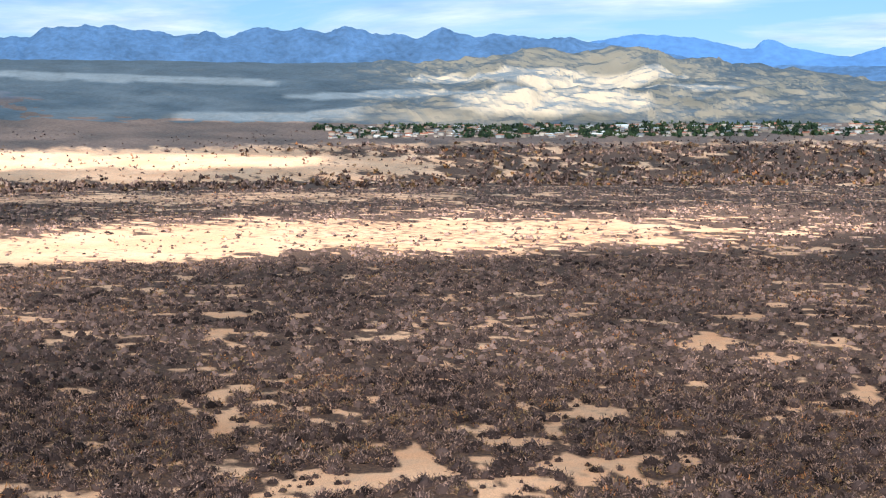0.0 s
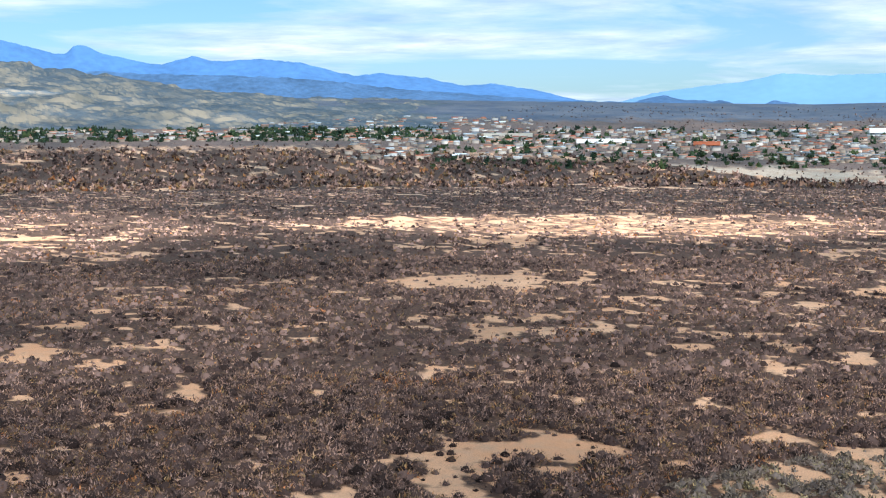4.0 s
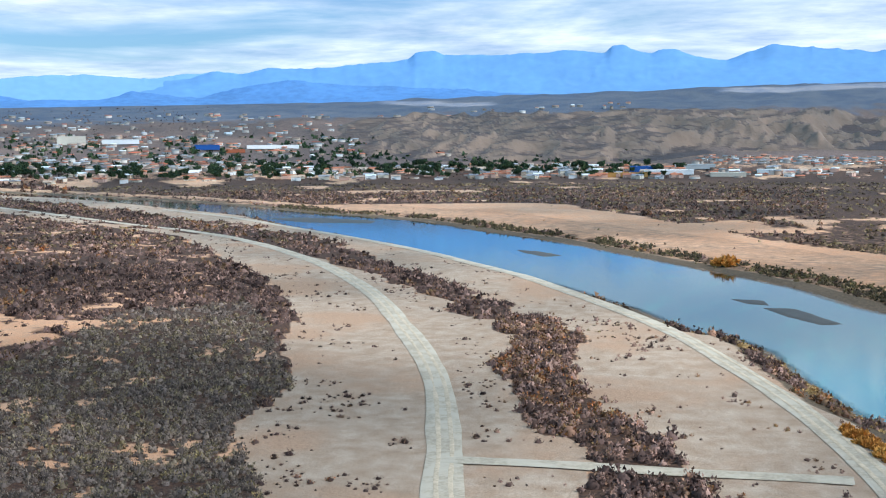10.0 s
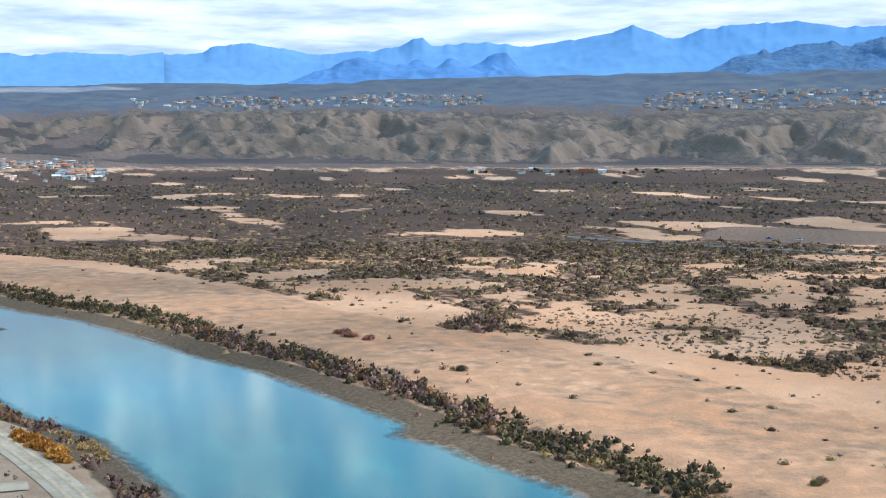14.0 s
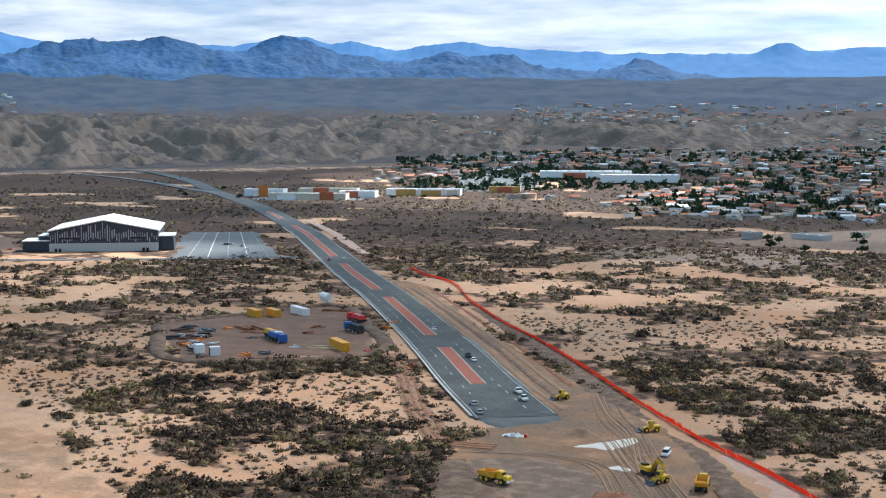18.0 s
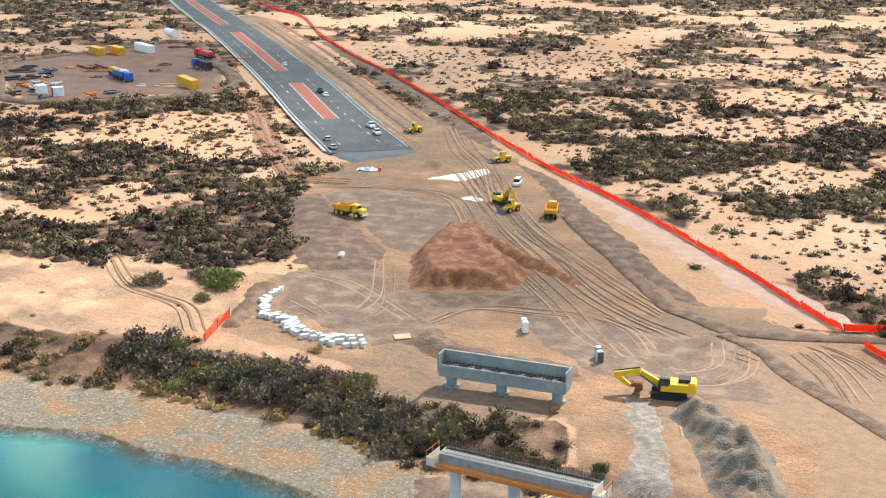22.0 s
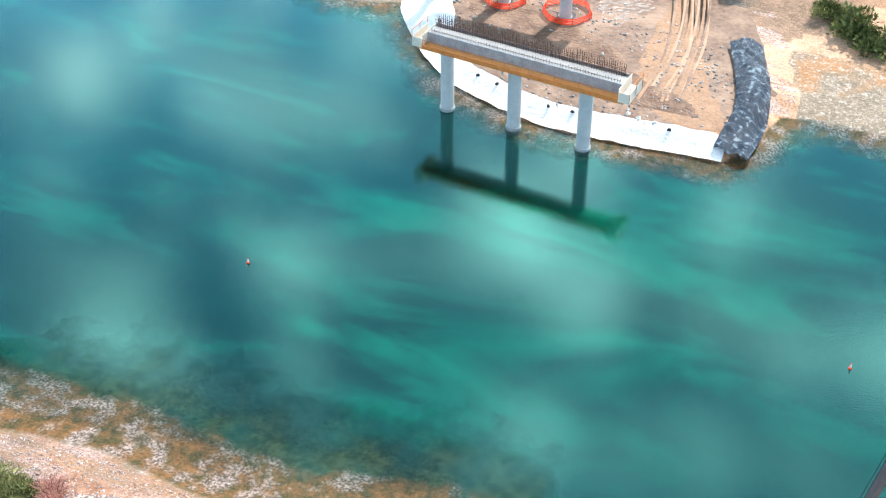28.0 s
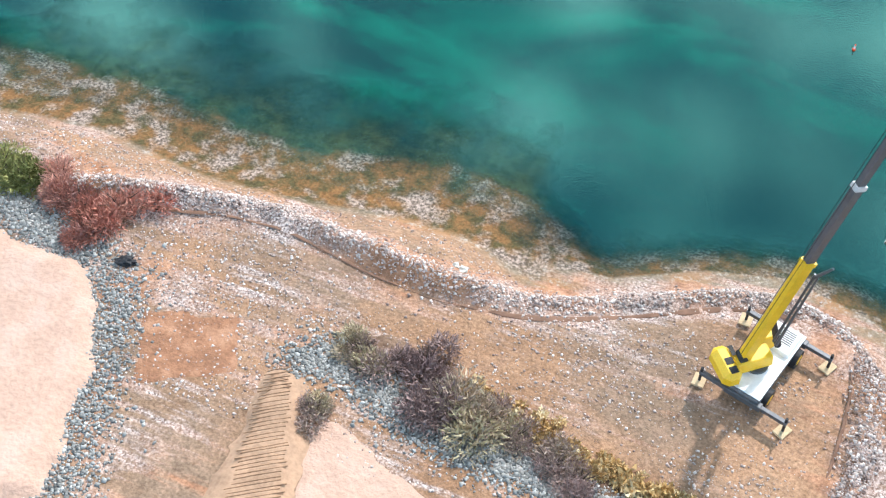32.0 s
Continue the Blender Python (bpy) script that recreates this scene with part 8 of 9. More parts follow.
flat_patch("pavement_arena_lot", [(664, -718), (602, -769), (789, -965), (834, -927)], M_LOT, 0.25, "grey asphalt parking lot with pale islands", "parking lot", grid=6)
for i in range(5):
    t = i / 4
    x0, y0, x1, y1 = 655 - 45 * t, -725 - 38 * t, 815 - 30 * t, -930 - 28 * t
    ribbon("trim_lot_island", [(x0, y0), ((x0 + x1) / 2, (y0 + y1) / 2), (x1, y1)], 0.8 if i % 2 else 0.35, M_KERB, 0.5, step=10, label="pale kerbed island of the parking lot", category="kerb")
flat_patch("pavement_arena_yard", [(936, -590), (1060, -692), (926, -802), (815, -712), (860, -650)], M_DARK_EARTH, 0.2, "bare grey graded lot beside the arena", "parking lot", grid=8)
ribbon("road", [(590, -775), (690, -690), (800, -610), (900, -545), (1000, -500)], 12, M_LOT, 0.3, label="narrow grey asphalt road before the arena", step=12)
ribbon("ground_pale_bank", offset_line(590, 1000, 24, 30), 9, M_PALE_SAND, 0.5, label="pale bare bank beside the highway", category="bank", ragged=8)
car("pickup", M_BLUE, "blue pickup truck parked on the bare lot", (905, -640, 0.4), 40)
car("van", M_WHITE, "white van parked on the bare lot", (885, -655, 0.4), 40)
car("car", M_RED, "red car parked beside the arena", (815, -700, 0.4), 40)
rr = random.Random(8)
for i in range(9):
    t = rr.random()
    car("car", (M_WHITE, M_CARGREY, M_BLACK)[i % 3], "car parked in the arena lot", (620 + 170 * t + rr.uniform(-4, 4), -765 - 180 * t + rr.uniform(0, 30), 0.4), rr.choice((40, 130)))


# ---- the equipment yard ----
def container(x, y, turn, mat, lb, ln=12.0):
    root = thing("shipping_container", (x, y, height(x, y)), turn, lb, "container", "containers in the yard")
    root.matrix_basis = root.matrix_basis @ Matrix.Scale(1.4, 4)
    part("shell", build((box, (ln, 2.5, 2.7), (0, 0, 0.1), (0, 0, 0), (1, 1), 0.05)), mat, root)
    part("rib_panel", build(*[(box, (0.12, 2.6, 2.4), (-ln / 2 + 0.6 + i * 1.1, 0, 0.25)) for i in range(int(ln / 1.1))]), mat, root)
    part("door", build((box, (0.1, 2.2, 2.3), (ln / 2, 0, 0.3))), M_BLACK, root)


def flatbed(x, y, turn, cabm, load, lb):
    root = thing("flatbed_truck", (x, y, height(x, y)), turn, lb, "truck", "trucks in the yard")
    root.matrix_basis = root.matrix_basis @ Matrix.Scale(1.4, 4)
    part("bed", build((box, (9, 2.5, 0.4), (-1.5, 0, 1.1))), M_BLACK, root)
    c = part("cab", build((box, (2.2, 2.4, 2.3), (4.4, 0, 0.7), (0, 0, 0), (0.85, 0.95), 0.1)), cabm, root)
    part("windscreen", build((box, (0.08, 2.0, 0.9), (5.35, 0, 1.9), (0, -6, 0))), M_GLASS, c)
    part("load", build((box, (7.8, 2.3, 1.4), (-1.7, 0, 1.5), (0, 0, 0), (0.9, 0.8), 0.1)), load, root)
    for wx in (4.2, -2.2, -4.2):
        for wy in (-1.05, 1.05):
            wheel(root, wx, wy, 0.55, 0.4)


def pile(x, y, turn, mat, lb, n, ln, seed, cat="scrap pile"):
    r = random.Random(seed)
    root = thing("material_pile", (x, y, height(x, y)), turn, lb, cat, "piles in the yard")
    root.matrix_basis = root.matrix_basis @ Matrix.Scale(1.4, 4)
    for i in range(n):
        part("beam", build((box, (ln * r.uniform(0.5, 1), 0.5, 0.45), (r.uniform(-1, 1), -n * 0.28 + i * 0.56, r.choice((0, 0, 0.45))), (0, 0, r.uniform(-9, 9)))), mat, root)


container(411, -503, -30, M_YELLOW_PALE, "yellow equipment container in the yard", 9)
container(403, -508, -30, M_YELLOW_PALE, "yellow equipment container in the yard", 9)
container(316, -442, -35, M_YELLOW_PALE, "large open yellow shed container in the yard", 12)
container(360, -405, -35, M_WHITE, "small white office container in the yard", 4)
container(350, -403, 50, M_WHITE, "small white store box in the yard", 3)
container(396, -520, -30, M_WHITE, "long white container in the yard", 12)
flatbed(358, -451, 150, M_WHITE, M_YELLOW_PALE, "orange and white truck in the yard")
flatbed(351, -445, 150, M_BLUE, M_BLUE, "blue truck in the yard")
flatbed(338, -484, -30, M_BLUE, M_BLACK, "black tipper truck with a blue cab in the yard")
flatbed(356, -512, -30, M_RED, M_RED, "red drilling truck in the yard")
tank = thing("storage_tank", (409, -560, height(409, -560)), -35, "white horizontal storage tank on steel legs", "tank")
part("tank_shell", build((tube, (-6, 0, 4.2), (6, 0, 4.2), 2.0, 2.0, 20)), M_WHITE, tank)
for x in (-4.5, -1.5, 1.5, 4.5):
    for y in (-1.3, 1.3):
        part("leg", build((box, (0.3, 0.3, 3.0), (x, y, 0))), M_LIGHT_STEEL, tank)
for i, (x, y, m, lb, n, ln) in enumerate(((386, -468, M_RED_EARTH, "rusty steel beams stacked in the yard", 12, 13), (374, -462, M_RED_EARTH, "rusty steel piles stacked in the yard", 9, 12), (405, -444, M_REBAR, "dark scrap steel heap in the yard", 12, 8), (398, -452, M_STEEL, "dark steel parts in the yard", 10, 7),
                                          (388, -436, M_REBAR, "mixed rusty parts in the yard", 11, 7), (379, -421, M_STEEL, "mixed steel parts in the yard", 10, 6), (371, -415, M_LIGHT_STEEL, "pale steel frames in the yard", 8, 6), (366, -408, M_BLACK, "dark machine parts in the yard", 7, 5),
                                          (395, -428, M_BLACK, "dark machine parts in the yard", 8, 5), (300, -441, M_RED, "red and grey steel parts in the yard", 6, 4), (322, -439, M_LUMBER, "long pale timbers in the yard", 5, 12), (334, -416, M_STEEL, "grey machine frame in the yard", 6, 5), (340, -409, M_ORANGEBEAM, "orange formwork beams in the yard", 6, 5), (386, -540, M_RED_EARTH, "rusty steel piles stacked in the yard", 8, 14))):
    pile(x, y, (-30, 20, 60)[i % 3], m, lb, n, ln, 70 + i)
rr = random.Random(19)
for i in range(26):
    t = rr.random()
    x, y = (418 + (360 - 418) * t + rr.uniform(-14, 6), -452 + (-398 + 452) * t + rr.uniform(-12, 6)) if i < 17 else (rr.uniform(330, 410), rr.uniform(-520, -420))
    pile(x, y, rr.uniform(0, 180), rr.choice((M_REBAR, M_STEEL, M_BLACK, M_RED_EARTH, M_LIGHT_STEEL, M_ORANGEBEAM)), "mixed scrap parts heaped in the yard", rr.randrange(4, 9), rr.uniform(2.5, 5), 120 + i)
ribbon("ground_wheel_track", [(318, -450), (340, -470), (372, -486), (398, -478), (400, -460), (380, -450), (350, -430)], 4, M_DARK_EARTH, 0.14, label="curved dark wheel track in the yard", category="track", ragged=3, step=3)
flat_patch("ground_yard_floor", YARD, M_YARD, 0.35, "dark rolled earth floor of the equipment yard", grid=4)
ribbon("ground_yard_bank", YARD + YARD[:1], 7, M_DARK_EARTH, 0.5, label="low earth bank round the equipment yard", category="earth mound", ragged=2, step=5, crown=0.8)


# ---- town ----
def town_z(x, y):
    return plan(np.atleast_1d(x), np.atleast_1d(y))[0]


def big_building(x, y, turn, w, d, h, wall, lb, accents=(), roof=None, name="store_building", cat="store"):
    root = thing(name, (x, y, float(town_z(x, y)[0]) - 0.3), turn, lb, cat, "large buildings in the town")
    body = part("wall_shell", build((box, (w, d, h), (0, 0, 0))), wall, root)
    part("roof", build((box, (w - 1, d - 1, 0.4), (0, 0, h - 0.3))), roof or M_WHITE, root, "flat pale roof")
    part("parapet", build((box, (w + 0.4, 0.5, 1.3), (0, -d / 2, h - 0.2)), (box, (w + 0.4, 0.5, 1.3), (0, d / 2, h - 0.2)), (box, (0.5, d, 1.3), (-w / 2, 0, h - 0.2)), (box, (0.5, d, 1.3), (w / 2, 0, h - 0.2))), wall, root)
    for ax, aw, ah, am in accents:
        part("facade_panel", build((box, (aw, 1.2, ah), (ax, -d / 2 - 0.6, 0))), am, body)
    n = max(2, int(w / 18))
    for i in range(n):
        part("roof_unit", build((box, (3, 2.2, 1.6), (-w / 2 + (i + 0.5) * w / n, d * 0.15 * (-1) ** i, h))), M_LIGHT_STEEL, root)
    return root


def face(x, y):
    """The turn at which a building's front looks towards the river."""
    return math.degrees(math.atan2(y, x)) + 90 + 180


big_building(1111, -1605, 205, 54, 34, 9, M_WHITE, "white box store with a terracotta front", ((-8, 20, 10, M_TERRACOTTA),))
big_building(1053, -1697, 205, 112, 38, 9, M_WHITE, "long white store with ochre front panels", ((-26, 30, 10, M_OCHRE), (12, 30, 8, M_OCHRE), (44, 16, 9, M_CREAM)))
big_building(1125, -1502, 205, 110, 30, 9, M_CREAM, "long pale shop row with red panels", ((28, 20, 12, M_TERRACOTTA), (-30, 26, 8, M_WHITE)))
big_building(1190, -1640, 205, 90, 30, 9, M_CREAM, "pale shop row with a terracotta entrance", ((-10, 24, 11, M_TERRACOTTA), (26, 20, 9, M_OCHRE)))
big_building(1250, -1560, 205, 60, 30, 10, M_WHITE, "white shop block with an orange tower", ((0, 14, 16, M_ORANGEBEAM),))
big_building(975, -1810, 205, 48, 26, 8, M_OCHRE, "ochre shop with a white roof", ((0, 22, 9, M_TERRACOTTA),))
big_building(860, -2075, 205, 130, 60, 12, M_WHITE, "very large white warehouse store", ((-30, 26, 13, M_WHITE),))
big_building(985, -2130, 205, 160, 70, 11, M_WHITE, "very large white warehouse store", ((-20, 40, 9, M_TERRACOTTA), (40, 20, 10, M_CREAM)))
big_building(357, -1116, -22, 14, 12, 5.9, M_CARGREY, "grey works building with a pale roof", ((0, 4, 5, M_CREAM),), name="works_building", cat="building")
big_building(206, -1056, -12, 17, 16, 7.2, M_STEEL, "dark grey pump house with a white hipped roof", ((5, 3, 4, M_WHITE),), name="works_building", cat="building")
big_building(282, -1190, -14, 14, 10, 3.9, M_CREAM, "cream works shed in the yard", (), name="works_building", cat="building")
big_building(311, -1138, -20, 32, 14, 3.9, M_LIGHT_STEEL, "low grey works shed", (), name="works_building", cat="building")
big_building(238, -1317, -12, 51, 18, 5.9, M_WHITE, "white works hall with a pale roof", (), name="works_building", cat="building")
big_building(226, -1210, -12, 24, 14, 4.5, M_WHITE, "white works shed in the yard", (), name="works_building", cat="building")
big_building(150, -1140, -8, 32, 16, 3.9, M_BLUE, "blue and red works shed", (), name="works_building", cat="building")
big_building(168, -1230, -8, 48, 14, 3.2, M_LIGHT_STEEL, "long low grey works shed", (), name="works_building", cat="building")
flat_patch("pavement_works_yard", [(400, -1080), (330, -1060), (190, -1020), (110, -1090), (120, -1260), (260, -1350), (330, -1240)], M_DARK_EARTH, 0.2, "bare brown works yard", "yard", grid=12)
flat_patch("ground_works_sand", [(420, -905), (330, -880), (250, -870), (230, -960), (300, -1000), (410, -985)], M_GREY_EARTH, 0.10, "bare sandy ground before the works", grid=9)
flat_patch("pavement_mall_lot", [(1060, -1790), (960, -1850), (1010, -2010), (1130, -2200), (1240, -2120)], M_LOT, 0.3, "grey asphalt parking lot of the stores", "parking lot", grid=14)
flat_patch("pavement_mall_lot", [(1190, -1440), (1060, -1510), (1080, -1580), (1150, -1590), (1230, -1530)], M_LOT, 0.3, "grey asphalt parking lot of the shops", "parking lot", grid=12)
for b, d, w, dp, h, m, lb in ((85.5, 2480, 130, 40, 9, M_WHITE, "long white industrial hall"), (84.4, 2540, 70, 40, 12, M_BLUE, "blue industrial hall"), (88, 2440, 90, 30, 8, M_CREAM, "cream industrial hall"), (86.6, 2600, 110, 36, 10, M_LIGHT_STEEL, "grey industrial hall"),
                              (83.6, 2420, 120, 26, 9, M_OCHRE, "ochre sand store"), (90, 2510, 100, 30, 8, M_WHITE, "white industrial hall"), (65.6, 3040, 80, 40, 13, M_BLUE, "blue warehouse on the upland"), (68.4, 3060, 170, 40, 9, M_WHITE, "white warehouse on the upland"), (66.8, 2990, 60, 30, 8, M_TERRACOTTA, "terracotta warehouse on the upland"),
                              (60.0, 3120, 90, 40, 24, M_CREAM, "cream hotel block on the upland"), (62.0, 3140, 120, 40, 12, M_WHITE, "white hall on the upland"), (52.0, 3000, 180, 40, 10, M_WHITE, "long white hall in the town"), (55.5, 2920, 120, 40, 10, M_LIGHT_STEEL, "grey hall in the town"), (48.0, 3160, 140, 40, 12, M_WHITE, "long white hall in the town"),
                              (36.0, 2900, 150, 40, 10, M_WHITE, "long white hall in the town"), (40.5, 2860, 80, 30, 9, M_TERRACOTTA, "terracotta hall in the town"), (32.0, 3050, 160, 40, 10, M_CREAM, "long cream hall in the town"), (117.5, 2560, 40, 20, 7, M_TERRACOTTA, "terracotta-roofed school building below the bluffs")):
    x, y = d * math.sin(radians(b)), d * math.cos(radians(b))
    big_building(x, y, face(x, y), w * 0.7, dp, h * 0.8, m, lb + " with a flat roof", roof=M_WHITE if m in (M_WHITE, M_CREAM, M_LIGHT_STEEL) else m, name="hall_building", cat="hall")

# houses one can count, along the river and before the bluffs
WALL_SET = [M_CREAM, M_WHITE, material("pink_stucco", (0.62, 0.42, 0.34), vary=0.12, scale=0.4), material("tan_stucco", (0.52, 0.40, 0.29), vary=0.12, scale=0.4)]
ROOF_SET = [material("terracotta_tiles", (0.40, 0.15, 0.08), vary=0.25, scale=0.8), material("grey_shingles", (0.27, 0.27, 0.28), vary=0.2, scale=0.8), material("tan_tiles", (0.44, 0.33, 0.25), vary=0.2, scale=0.8), material("white_metal_roof", (0.68, 0.69, 0.70), vary=0.08, scale=0.5)]


def house(k):
    r = random.Random(900 + k)
    w, d, h = r.uniform(14, 22), r.uniform(9, 13), r.choice((3.4, 6.0, 6.2))
    wm, rm = WALL_SET[k % 4], ROOF_SET[(k * 7 // 3) % 4]
    nm = ("cream", "white", "pink", "tan")[k % 4]
    rn = ("terracotta", "grey", "tan", "white")[(k * 7 // 3) % 4]
    root = thing("house", (0, 0, -500), 0, f"{nm} stucco house with a {rn} gabled roof", "house", "houses of the town")
    body = part("wall", build((box, (w, d, h), (0, 0, 0)), (box, (w * 0.4, d * 0.5, h), (w * 0.25, -d * 0.7, 0))), wm, root)
    bm = bmesh.new()
    rz = h + d * 0.24
    slab(bm, [(-d / 2 - 0.6, h), (d / 2 + 0.6, h), (0, rz)], -w / 2 - 0.5, w / 2 + 0.5, Matrix.Rotation(-math.pi / 2, 4, 'Z'))
    slab(bm, [(-w * 0.2 - 0.5 + w * 0.25, h), (w * 0.2 + 0.5 + w * 0.25, h), (w * 0.25, h + w * 0.1)], -d - 0.3, 0)
    part("roof", bm, rm, root)
    part("door", build((box, (1.2, 0.15, 2.2), (-w * 0.1, -d / 2 - 0.02, 0))), M_STEEL, body)
    for x in (-0.36, -0.22):
        part("window", build((box, (1.6, 0.12, 1.3), (w * x, -d / 2 - 0.02, 1.0))), M_GLASS, body)
    return root


protos = [house(k) for k in range(12)]
used_first = set()


def put_house(k, x, y, z, turn, size=1.0):
    m = pose(x, y, z, 0, 0, turn) @ Matrix.Scale(size, 4)
    if k in used_first:
        return copy_thing(protos[k], m)
    used_first.add(k)
    protos[k].matrix_basis = m
    return protos[k]


rr = random.Random(77)
spots = []
for b0, b1, d0, d1, n in ((57, 86, 2370, 2640, 160), (88, 97, 2420, 2600, 26), (112, 121, 2480, 2600, 10), (157, 178, 1430, 1640, 56), (153, 178, 1640, 2050, 46)):
    for _ in range(n):
        for _try in range(12):
            b, d = rr.uniform(b0, b1), rr.uniform(d0, d1)
            x, y = d * math.sin(radians(b)), d * math.cos(radians(b))
            if all((x - q[0]) ** 2 + (y - q[1]) ** 2 > 21 ** 2 for q in spots) and not (800 < x < 1180 and -2260 < y < -1700):
                spots.append((x, y))
                break
sx, sy = np.array(spots).T
sz, _, ss, sw, _ = plan(sx, sy)
for i, (x, y, z) in enumerate(zip(sx, sy, sz)):
    if not sw[i] and ss[i] > 18:
        put_house(rr.randrange(12), x, y, z - 0.2, face(x, y) + rr.choice((0, 0, 90, 20, -20)), 0.78 if y < -1000 else 1.0)


def roofscape(name, regions, seed, label, big=1.0, bluffs=False):
    """Far houses, too many to count: walls and gabled roofs, each with its own colour."""
    r = np.random.default_rng(seed)
    b = np.concatenate([b0 + (b1 - b0) * r.random(n) for b0, b1, d0, d1, n in regions])
    d = np.concatenate([d0 + (d1 - d0) * r.random(n) for b0, b1, d0, d1, n in regions])
    x, y = d * np.sin(np.radians(b)), d * np.cos(np.radians(b))
    z, _, s, wet, _ = plan(x, y)
    if bluffs:
        z = np.maximum(z, bluff_height(x, y))
    ok = ~wet & (s > 25) & ~((x > 760) & (x < 1190) & (y > -2270) & (y < -1740))
    if bluffs:
        rel = bluff_height(x, y) - far_height(x, y)
        slope = np.abs(bluff_height(x + 14, y) - bluff_height(x - 14, y)) + np.abs(bluff_height(x, y + 14) - bluff_height(x, y - 14))
        ok &= (rel < 5) | (slope < 9)
    x, y, z = x[ok], y[ok], z[ok]
    n = len(x)
    w, dp, h = (10 + 9 * r.random(n)) * big, (7 + 5 * r.random(n)) * big, (3 + 3.5 * (r.random(n) < 0.25)) * big
    a = np.arctan2(y, x) + np.pi / 2 + r.choice([0, np.pi / 2, 0.4, -0.4], n)
    c, sn = np.cos(a)[:, None], np.sin(a)[:, None]

    def world_of(lx, ly, lz):
        return np.stack([x[:, None] + lx * c - ly * sn, y[:, None] + lx * sn + ly * c, z[:, None] + lz], -1)

    o = np.ones(n)
    W = world_of(np.stack([-w, w, w, -w] * 2, 1) / 2, np.stack([-dp, -dp, dp, dp] * 2, 1) / 2, np.concatenate([np.full((n, 4), -2.0), np.repeat(h[:, None], 4, 1)], 1))
    qf = np.array([(0, 1, 5, 4), (1, 2, 6, 5), (2, 3, 7, 6), (3, 0, 4, 7)])
    root = new(name)
    tagged(root, label, "houses", kind="stuff")
    for nm, V, F, m, k in (("far_walls", W, qf, M_WALLS, 8),):
        ob = new(nm, mesh_np(nm, V.reshape(-1, 3), (F[None] + (np.arange(n) * k)[:, None, None]).reshape(-1, 4), m, {"tint": np.repeat(r.random(n) ** 0.6, k)}))
        ob.parent = root
    e = 0.7
    rz = h + dp * 0.2 * (r.random(n) < 0.75)
    V = world_of(np.stack([-w / 2 - e, w / 2 + e, w / 2 + e, -w / 2 - e, -w / 2 - e, w / 2 + e], 1), np.stack([-dp / 2 - e, -dp / 2 - e, dp / 2 + e, dp / 2 + e, 0 * o, 0 * o], 1),
                 np.stack([h, h, h, h, rz + 0.15, rz + 0.15], 1))
    F = np.array([(0, 1, 5, 4), (2, 3, 4, 5), (3, 0, 4, 4), (1, 2, 5, 5)])[:2]
    tri = np.array([(0, 1, 5), (0, 5, 4), (2, 3, 4), (2, 4, 5), (3, 0, 4), (1, 2, 5)])
    ob = new("far_roofs", mesh_np("far_roofs", V.reshape(-1, 3), (tri[None] + (np.arange(n) * 6)[:, None, None]).reshape(-1, 3), M_ROOFS, {"tint": np.repeat(r.random(n), 6)}))
    ob.parent = root


roofscape("far_town_north", [(-5, 46, 2960, 3260, 880), (25, 47, 2620, 2960, 420), (18, 33, 3330, 3700, 220)], 81, "distant pale houses of the town below the foothills")
roofscape("far_town_bend", [(44, 70, 2560, 2760, 420), (44, 66, 2760, 3300, 420), (66, 80, 2900, 3150, 90), (44, 84, 3000, 3500, 330), (55, 84, 3500, 3900, 120), (70, 97, 2380, 2600, 110)], 82, "distant houses of the town beyond the river bend")
roofscape("far_home_park", [(86.6, 96.4, 2690, 2860, 330)], 85, "distant rows of red and white mobile homes below the bluffs", big=0.8)
roofscape("far_town_bluffs", [(152, 180, 1900, 2640, 900), (146, 153, 2330, 2640, 140), (149, 180, 2500, 2960, 620), (157, 180, 1480, 1900, 150), (163, 180, 2900, 3300, 260)], 83, "distant crowded houses below the bluffs", bluffs=True)
roofscape("far_town_plateau", [(98, 113, 3700, 3950, 240), (120, 131, 3610, 3900, 260), (146, 162, 3180, 3560, 420), (152, 180, 3330, 3800, 420)], 84, "distant houses on the tableland above the bluffs", bluffs=True)


# ---- trees of the town ----
def tree(k):
    root = thing("tree", (0, 0, -520), 0, ("dark green broad town tree", "dark green tall town tree", "olive green spreading town tree")[k % 3], "tree", "town trees")
    hgt = (17, 22, 14, 8, 10, 7)[k % 6]
    bm = build((tube, (0, 0, -0.5), (0, 0, hgt * 0.45), 0.4, 0.25, 8))
    for i in range(5):
        a = i * 1.26 + k
        tube(bm, (0, 0, hgt * (0.25 + 0.04 * i)), (math.cos(a) * hgt * 0.25, math.sin(a) * hgt * 0.25, hgt * 0.6), 0.18, 0.06, 6)
    part("trunk", bm, M_BARK, root)
    r = np.random.default_rng(500 + k)
    n = 9
    ob = plants("crown", r.normal(0, hgt * 0.2, n), r.normal(0, hgt * 0.2, n), hgt * (0.25 + 0.35 * r.random(n)), hgt * (0.35 + 0.25 * r.random(n)), r.random(n), 46, M_TREE, "", 600 + k, tall=0.7, leaf=0.2, core=(3, 7))
    ob.parent = root
    for key in ("category", "kind"):
        if key in ob:
            del ob[key]
    return root


trees = [tree(k) for k in range(6)]
first = set()
tp = []
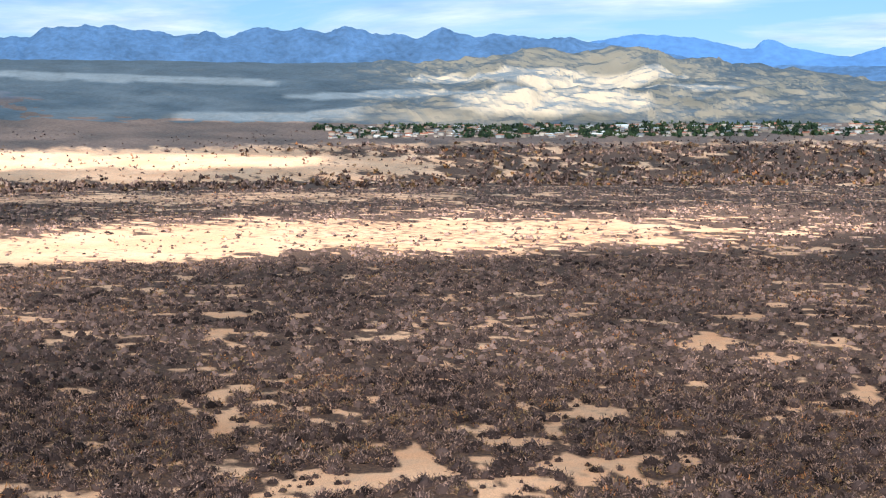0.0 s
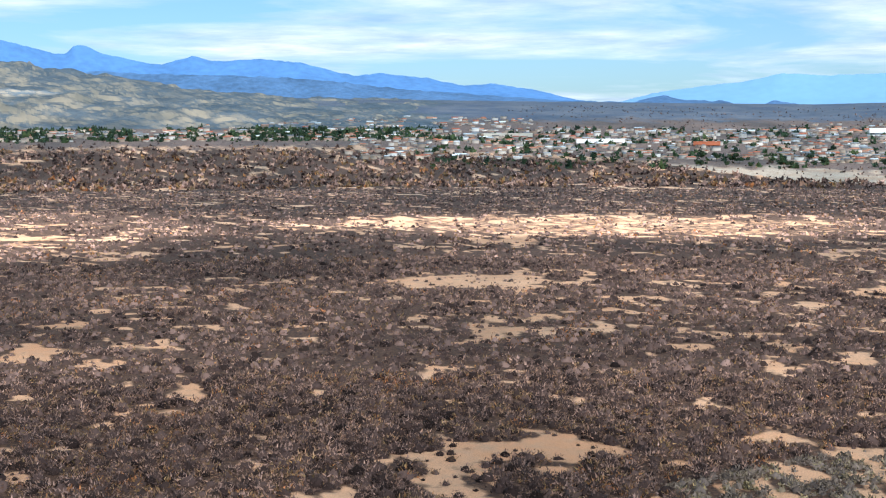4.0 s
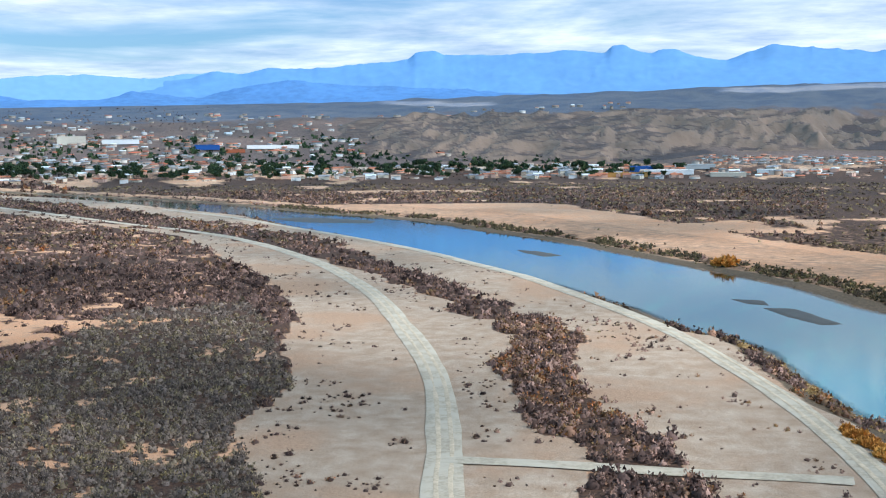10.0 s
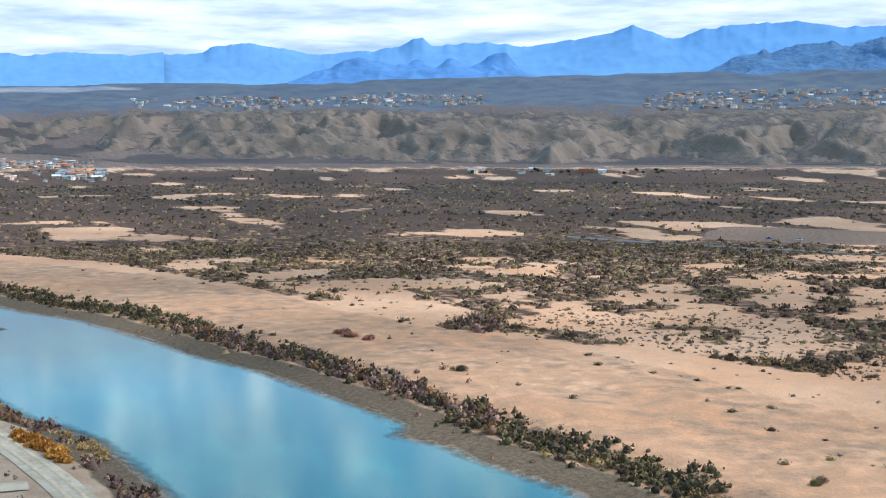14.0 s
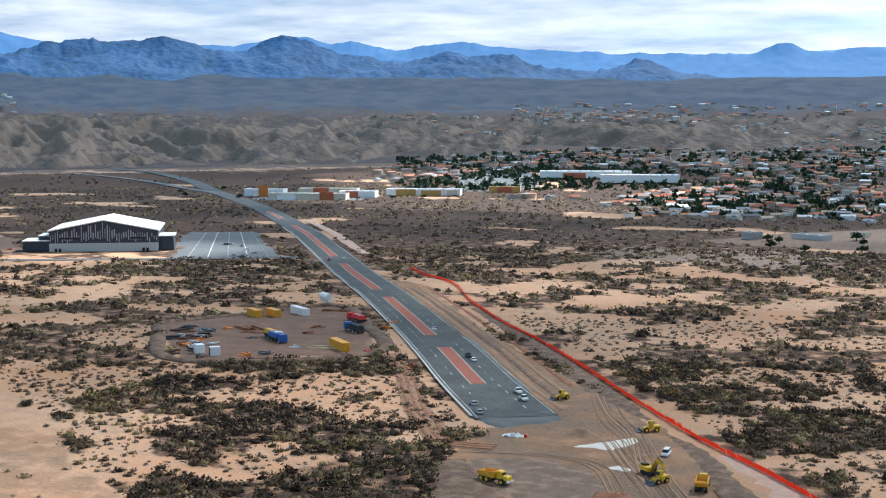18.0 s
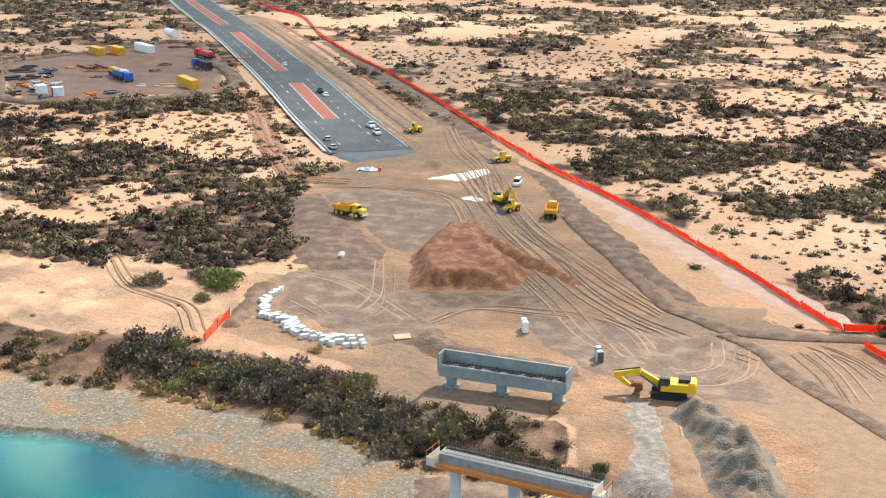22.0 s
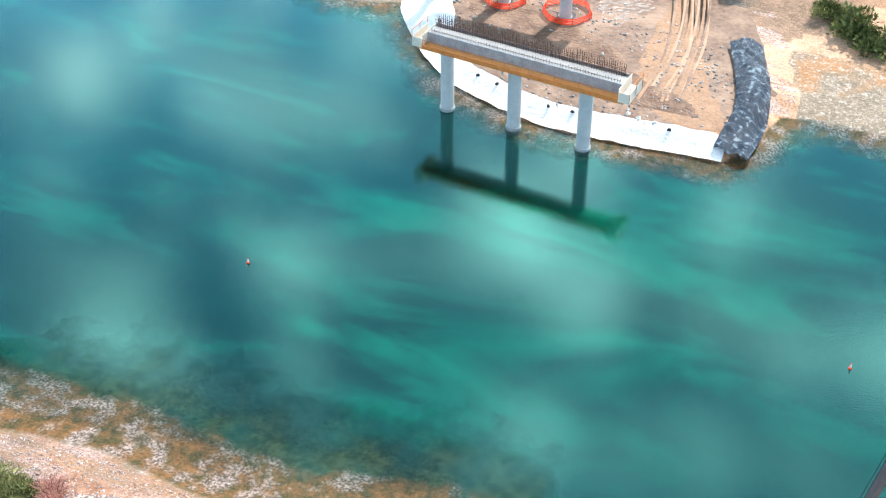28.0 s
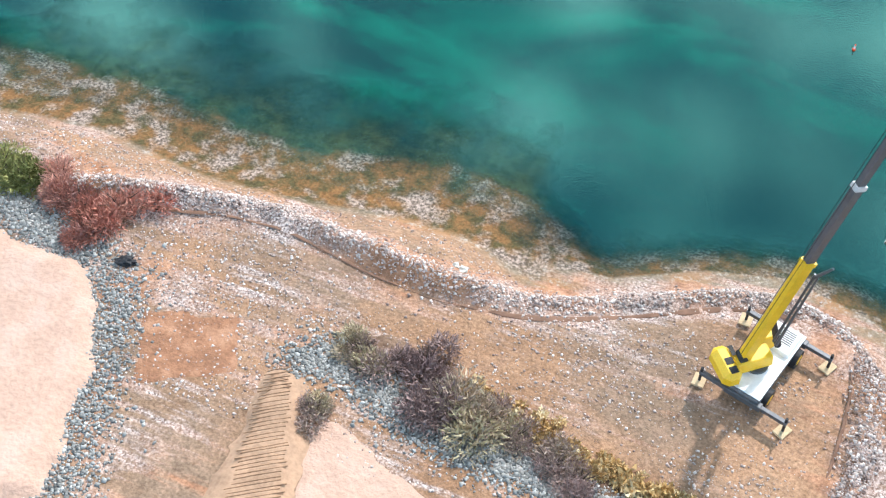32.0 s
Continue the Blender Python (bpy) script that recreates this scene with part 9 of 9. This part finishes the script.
for b0, b1, d0, d1, n in ((40, 80, 2480, 2640, 110), (57, 86, 2390, 2640, 130), (112, 121, 2480, 2600, 14), (157, 178, 1420, 2000, 60), (139, 150, 1850, 2150, 10), (160, 174, 980, 1300, 14)):
    for _ in range(n):
        b, d = rr.uniform(b0, b1), rr.uniform(d0, d1)
        tp.append((d * math.sin(radians(b)), d * math.cos(radians(b))))
tp += [(1925, -1055), (1420, -1560), (1250, -1500), (1400, -1640), (1330, -1470), (96, -1080), (120, -1070), (240, -1020)]
tx_, ty_ = np.array(tp).T
tz_, _, ts_, tw_, _ = plan(tx_, ty_)
for x, y, z, s_, w_ in zip(tx_, ty_, tz_, ts_, tw_):
    if w_ or s_ < 15:
        continue
    k = rr.randrange(3) + (3 if y < 0 else 0)
    m = pose(x, y, z - 0.1, 0, 0, rr.uniform(0, 360))
    if k in first:
        copy_thing(trees[k], m)
    else:
        first.add(k)
        trees[k].matrix_basis = m
x, y, r = scatter(3400, 1, 84, 2470, 3280, 91)
x2, y2, _ = scatter(5200, 147, 180, 1500, 2960, 92)
x3, y3, _ = scatter(2100, -6, 30, 2960, 3260, 94)
x, y = np.concatenate([x, x2, x3]), np.concatenate([y, y2, y3])
r = np.random.default_rng(95)
k = (fbm(x / 90, y / 90, 3, 2) > 0.40) & ~((y < 0) & (np.degrees(np.arctan2(x, y)) < 157) & (np.hypot(x, y) < 2080)) & ~((np.degrees(np.arctan2(x, y)) < 28) & (np.hypot(x, y) < 2930))
plants("far_town_trees", x[k], y[k], plan(x[k], y[k])[0], np.where(y[k] < 0, 0.9, 1.0) * (6 + 11 * r.random(len(k))[k] ** 2 * 1.3), r.random(len(k))[k], 12, M_TREE, "distant dark green trees among the houses", 93, tall=0.75, leaf=0.4, category="trees", core=(2, 6))
ribbon("road", [(1360, -1581), (1700, -1760), (2050, -1800), (2330, -1640), (2560, -1500)], 16, M_LOT, 0.6, label="distant highway climbing past the bluffs", step=25)
def river_bar(outline, label):
    """A low island of wet gravel that rises a hand's width out of the water."""
    xs, ys = [q[0] for q in outline], [q[1] for q in outline]
    gx, gy = np.arange(min(xs) - 3, max(xs) + 4, 1.2), np.arange(min(ys) - 3, max(ys) + 4, 1.2)
    X, Y = np.meshgrid(gx, gy)
    x, y = X.ravel(), Y.ravel()
    ins = inside(x, y, outline)
    dd = np.where(ins, 1, -1) * seg_dist(x, y, outline + outline[:1]) + 1.6 * (fbm(x / 5, y / 5, 3, 2) - 0.5)
    z = WATER + 0.4 * np.clip(dd / 2.5, -1, 1) + 0.15 * (fbm(x / 2, y / 2, 2, 4) - 0.5)
    return tagged(new("ground_river_bar", mesh_np("ground_river_bar", np.stack([x, y, z], -1), grid_faces(len(gy), len(gx)), M_WETMUD, smooth=True)), label, "gravel bar", kind="structure")


river_bar([(733, 24), (728, 6), (708, 3), (712, 14)], "dark gravel bar in the river")
river_bar([(698, 6), (698, -10), (669, -22), (645, -32), (641, -21), (668, -5)], "long dark gravel bar in the river")
river_bar([(1010, 198), (1000, 178), (970, 154), (957, 166), (985, 186)], "low dark gravel bar in the river")
river_bar([(1345, 540), (1366, 505), (1325, 410), (1285, 402), (1290, 480)], "muddy shoal in the bend of the river")
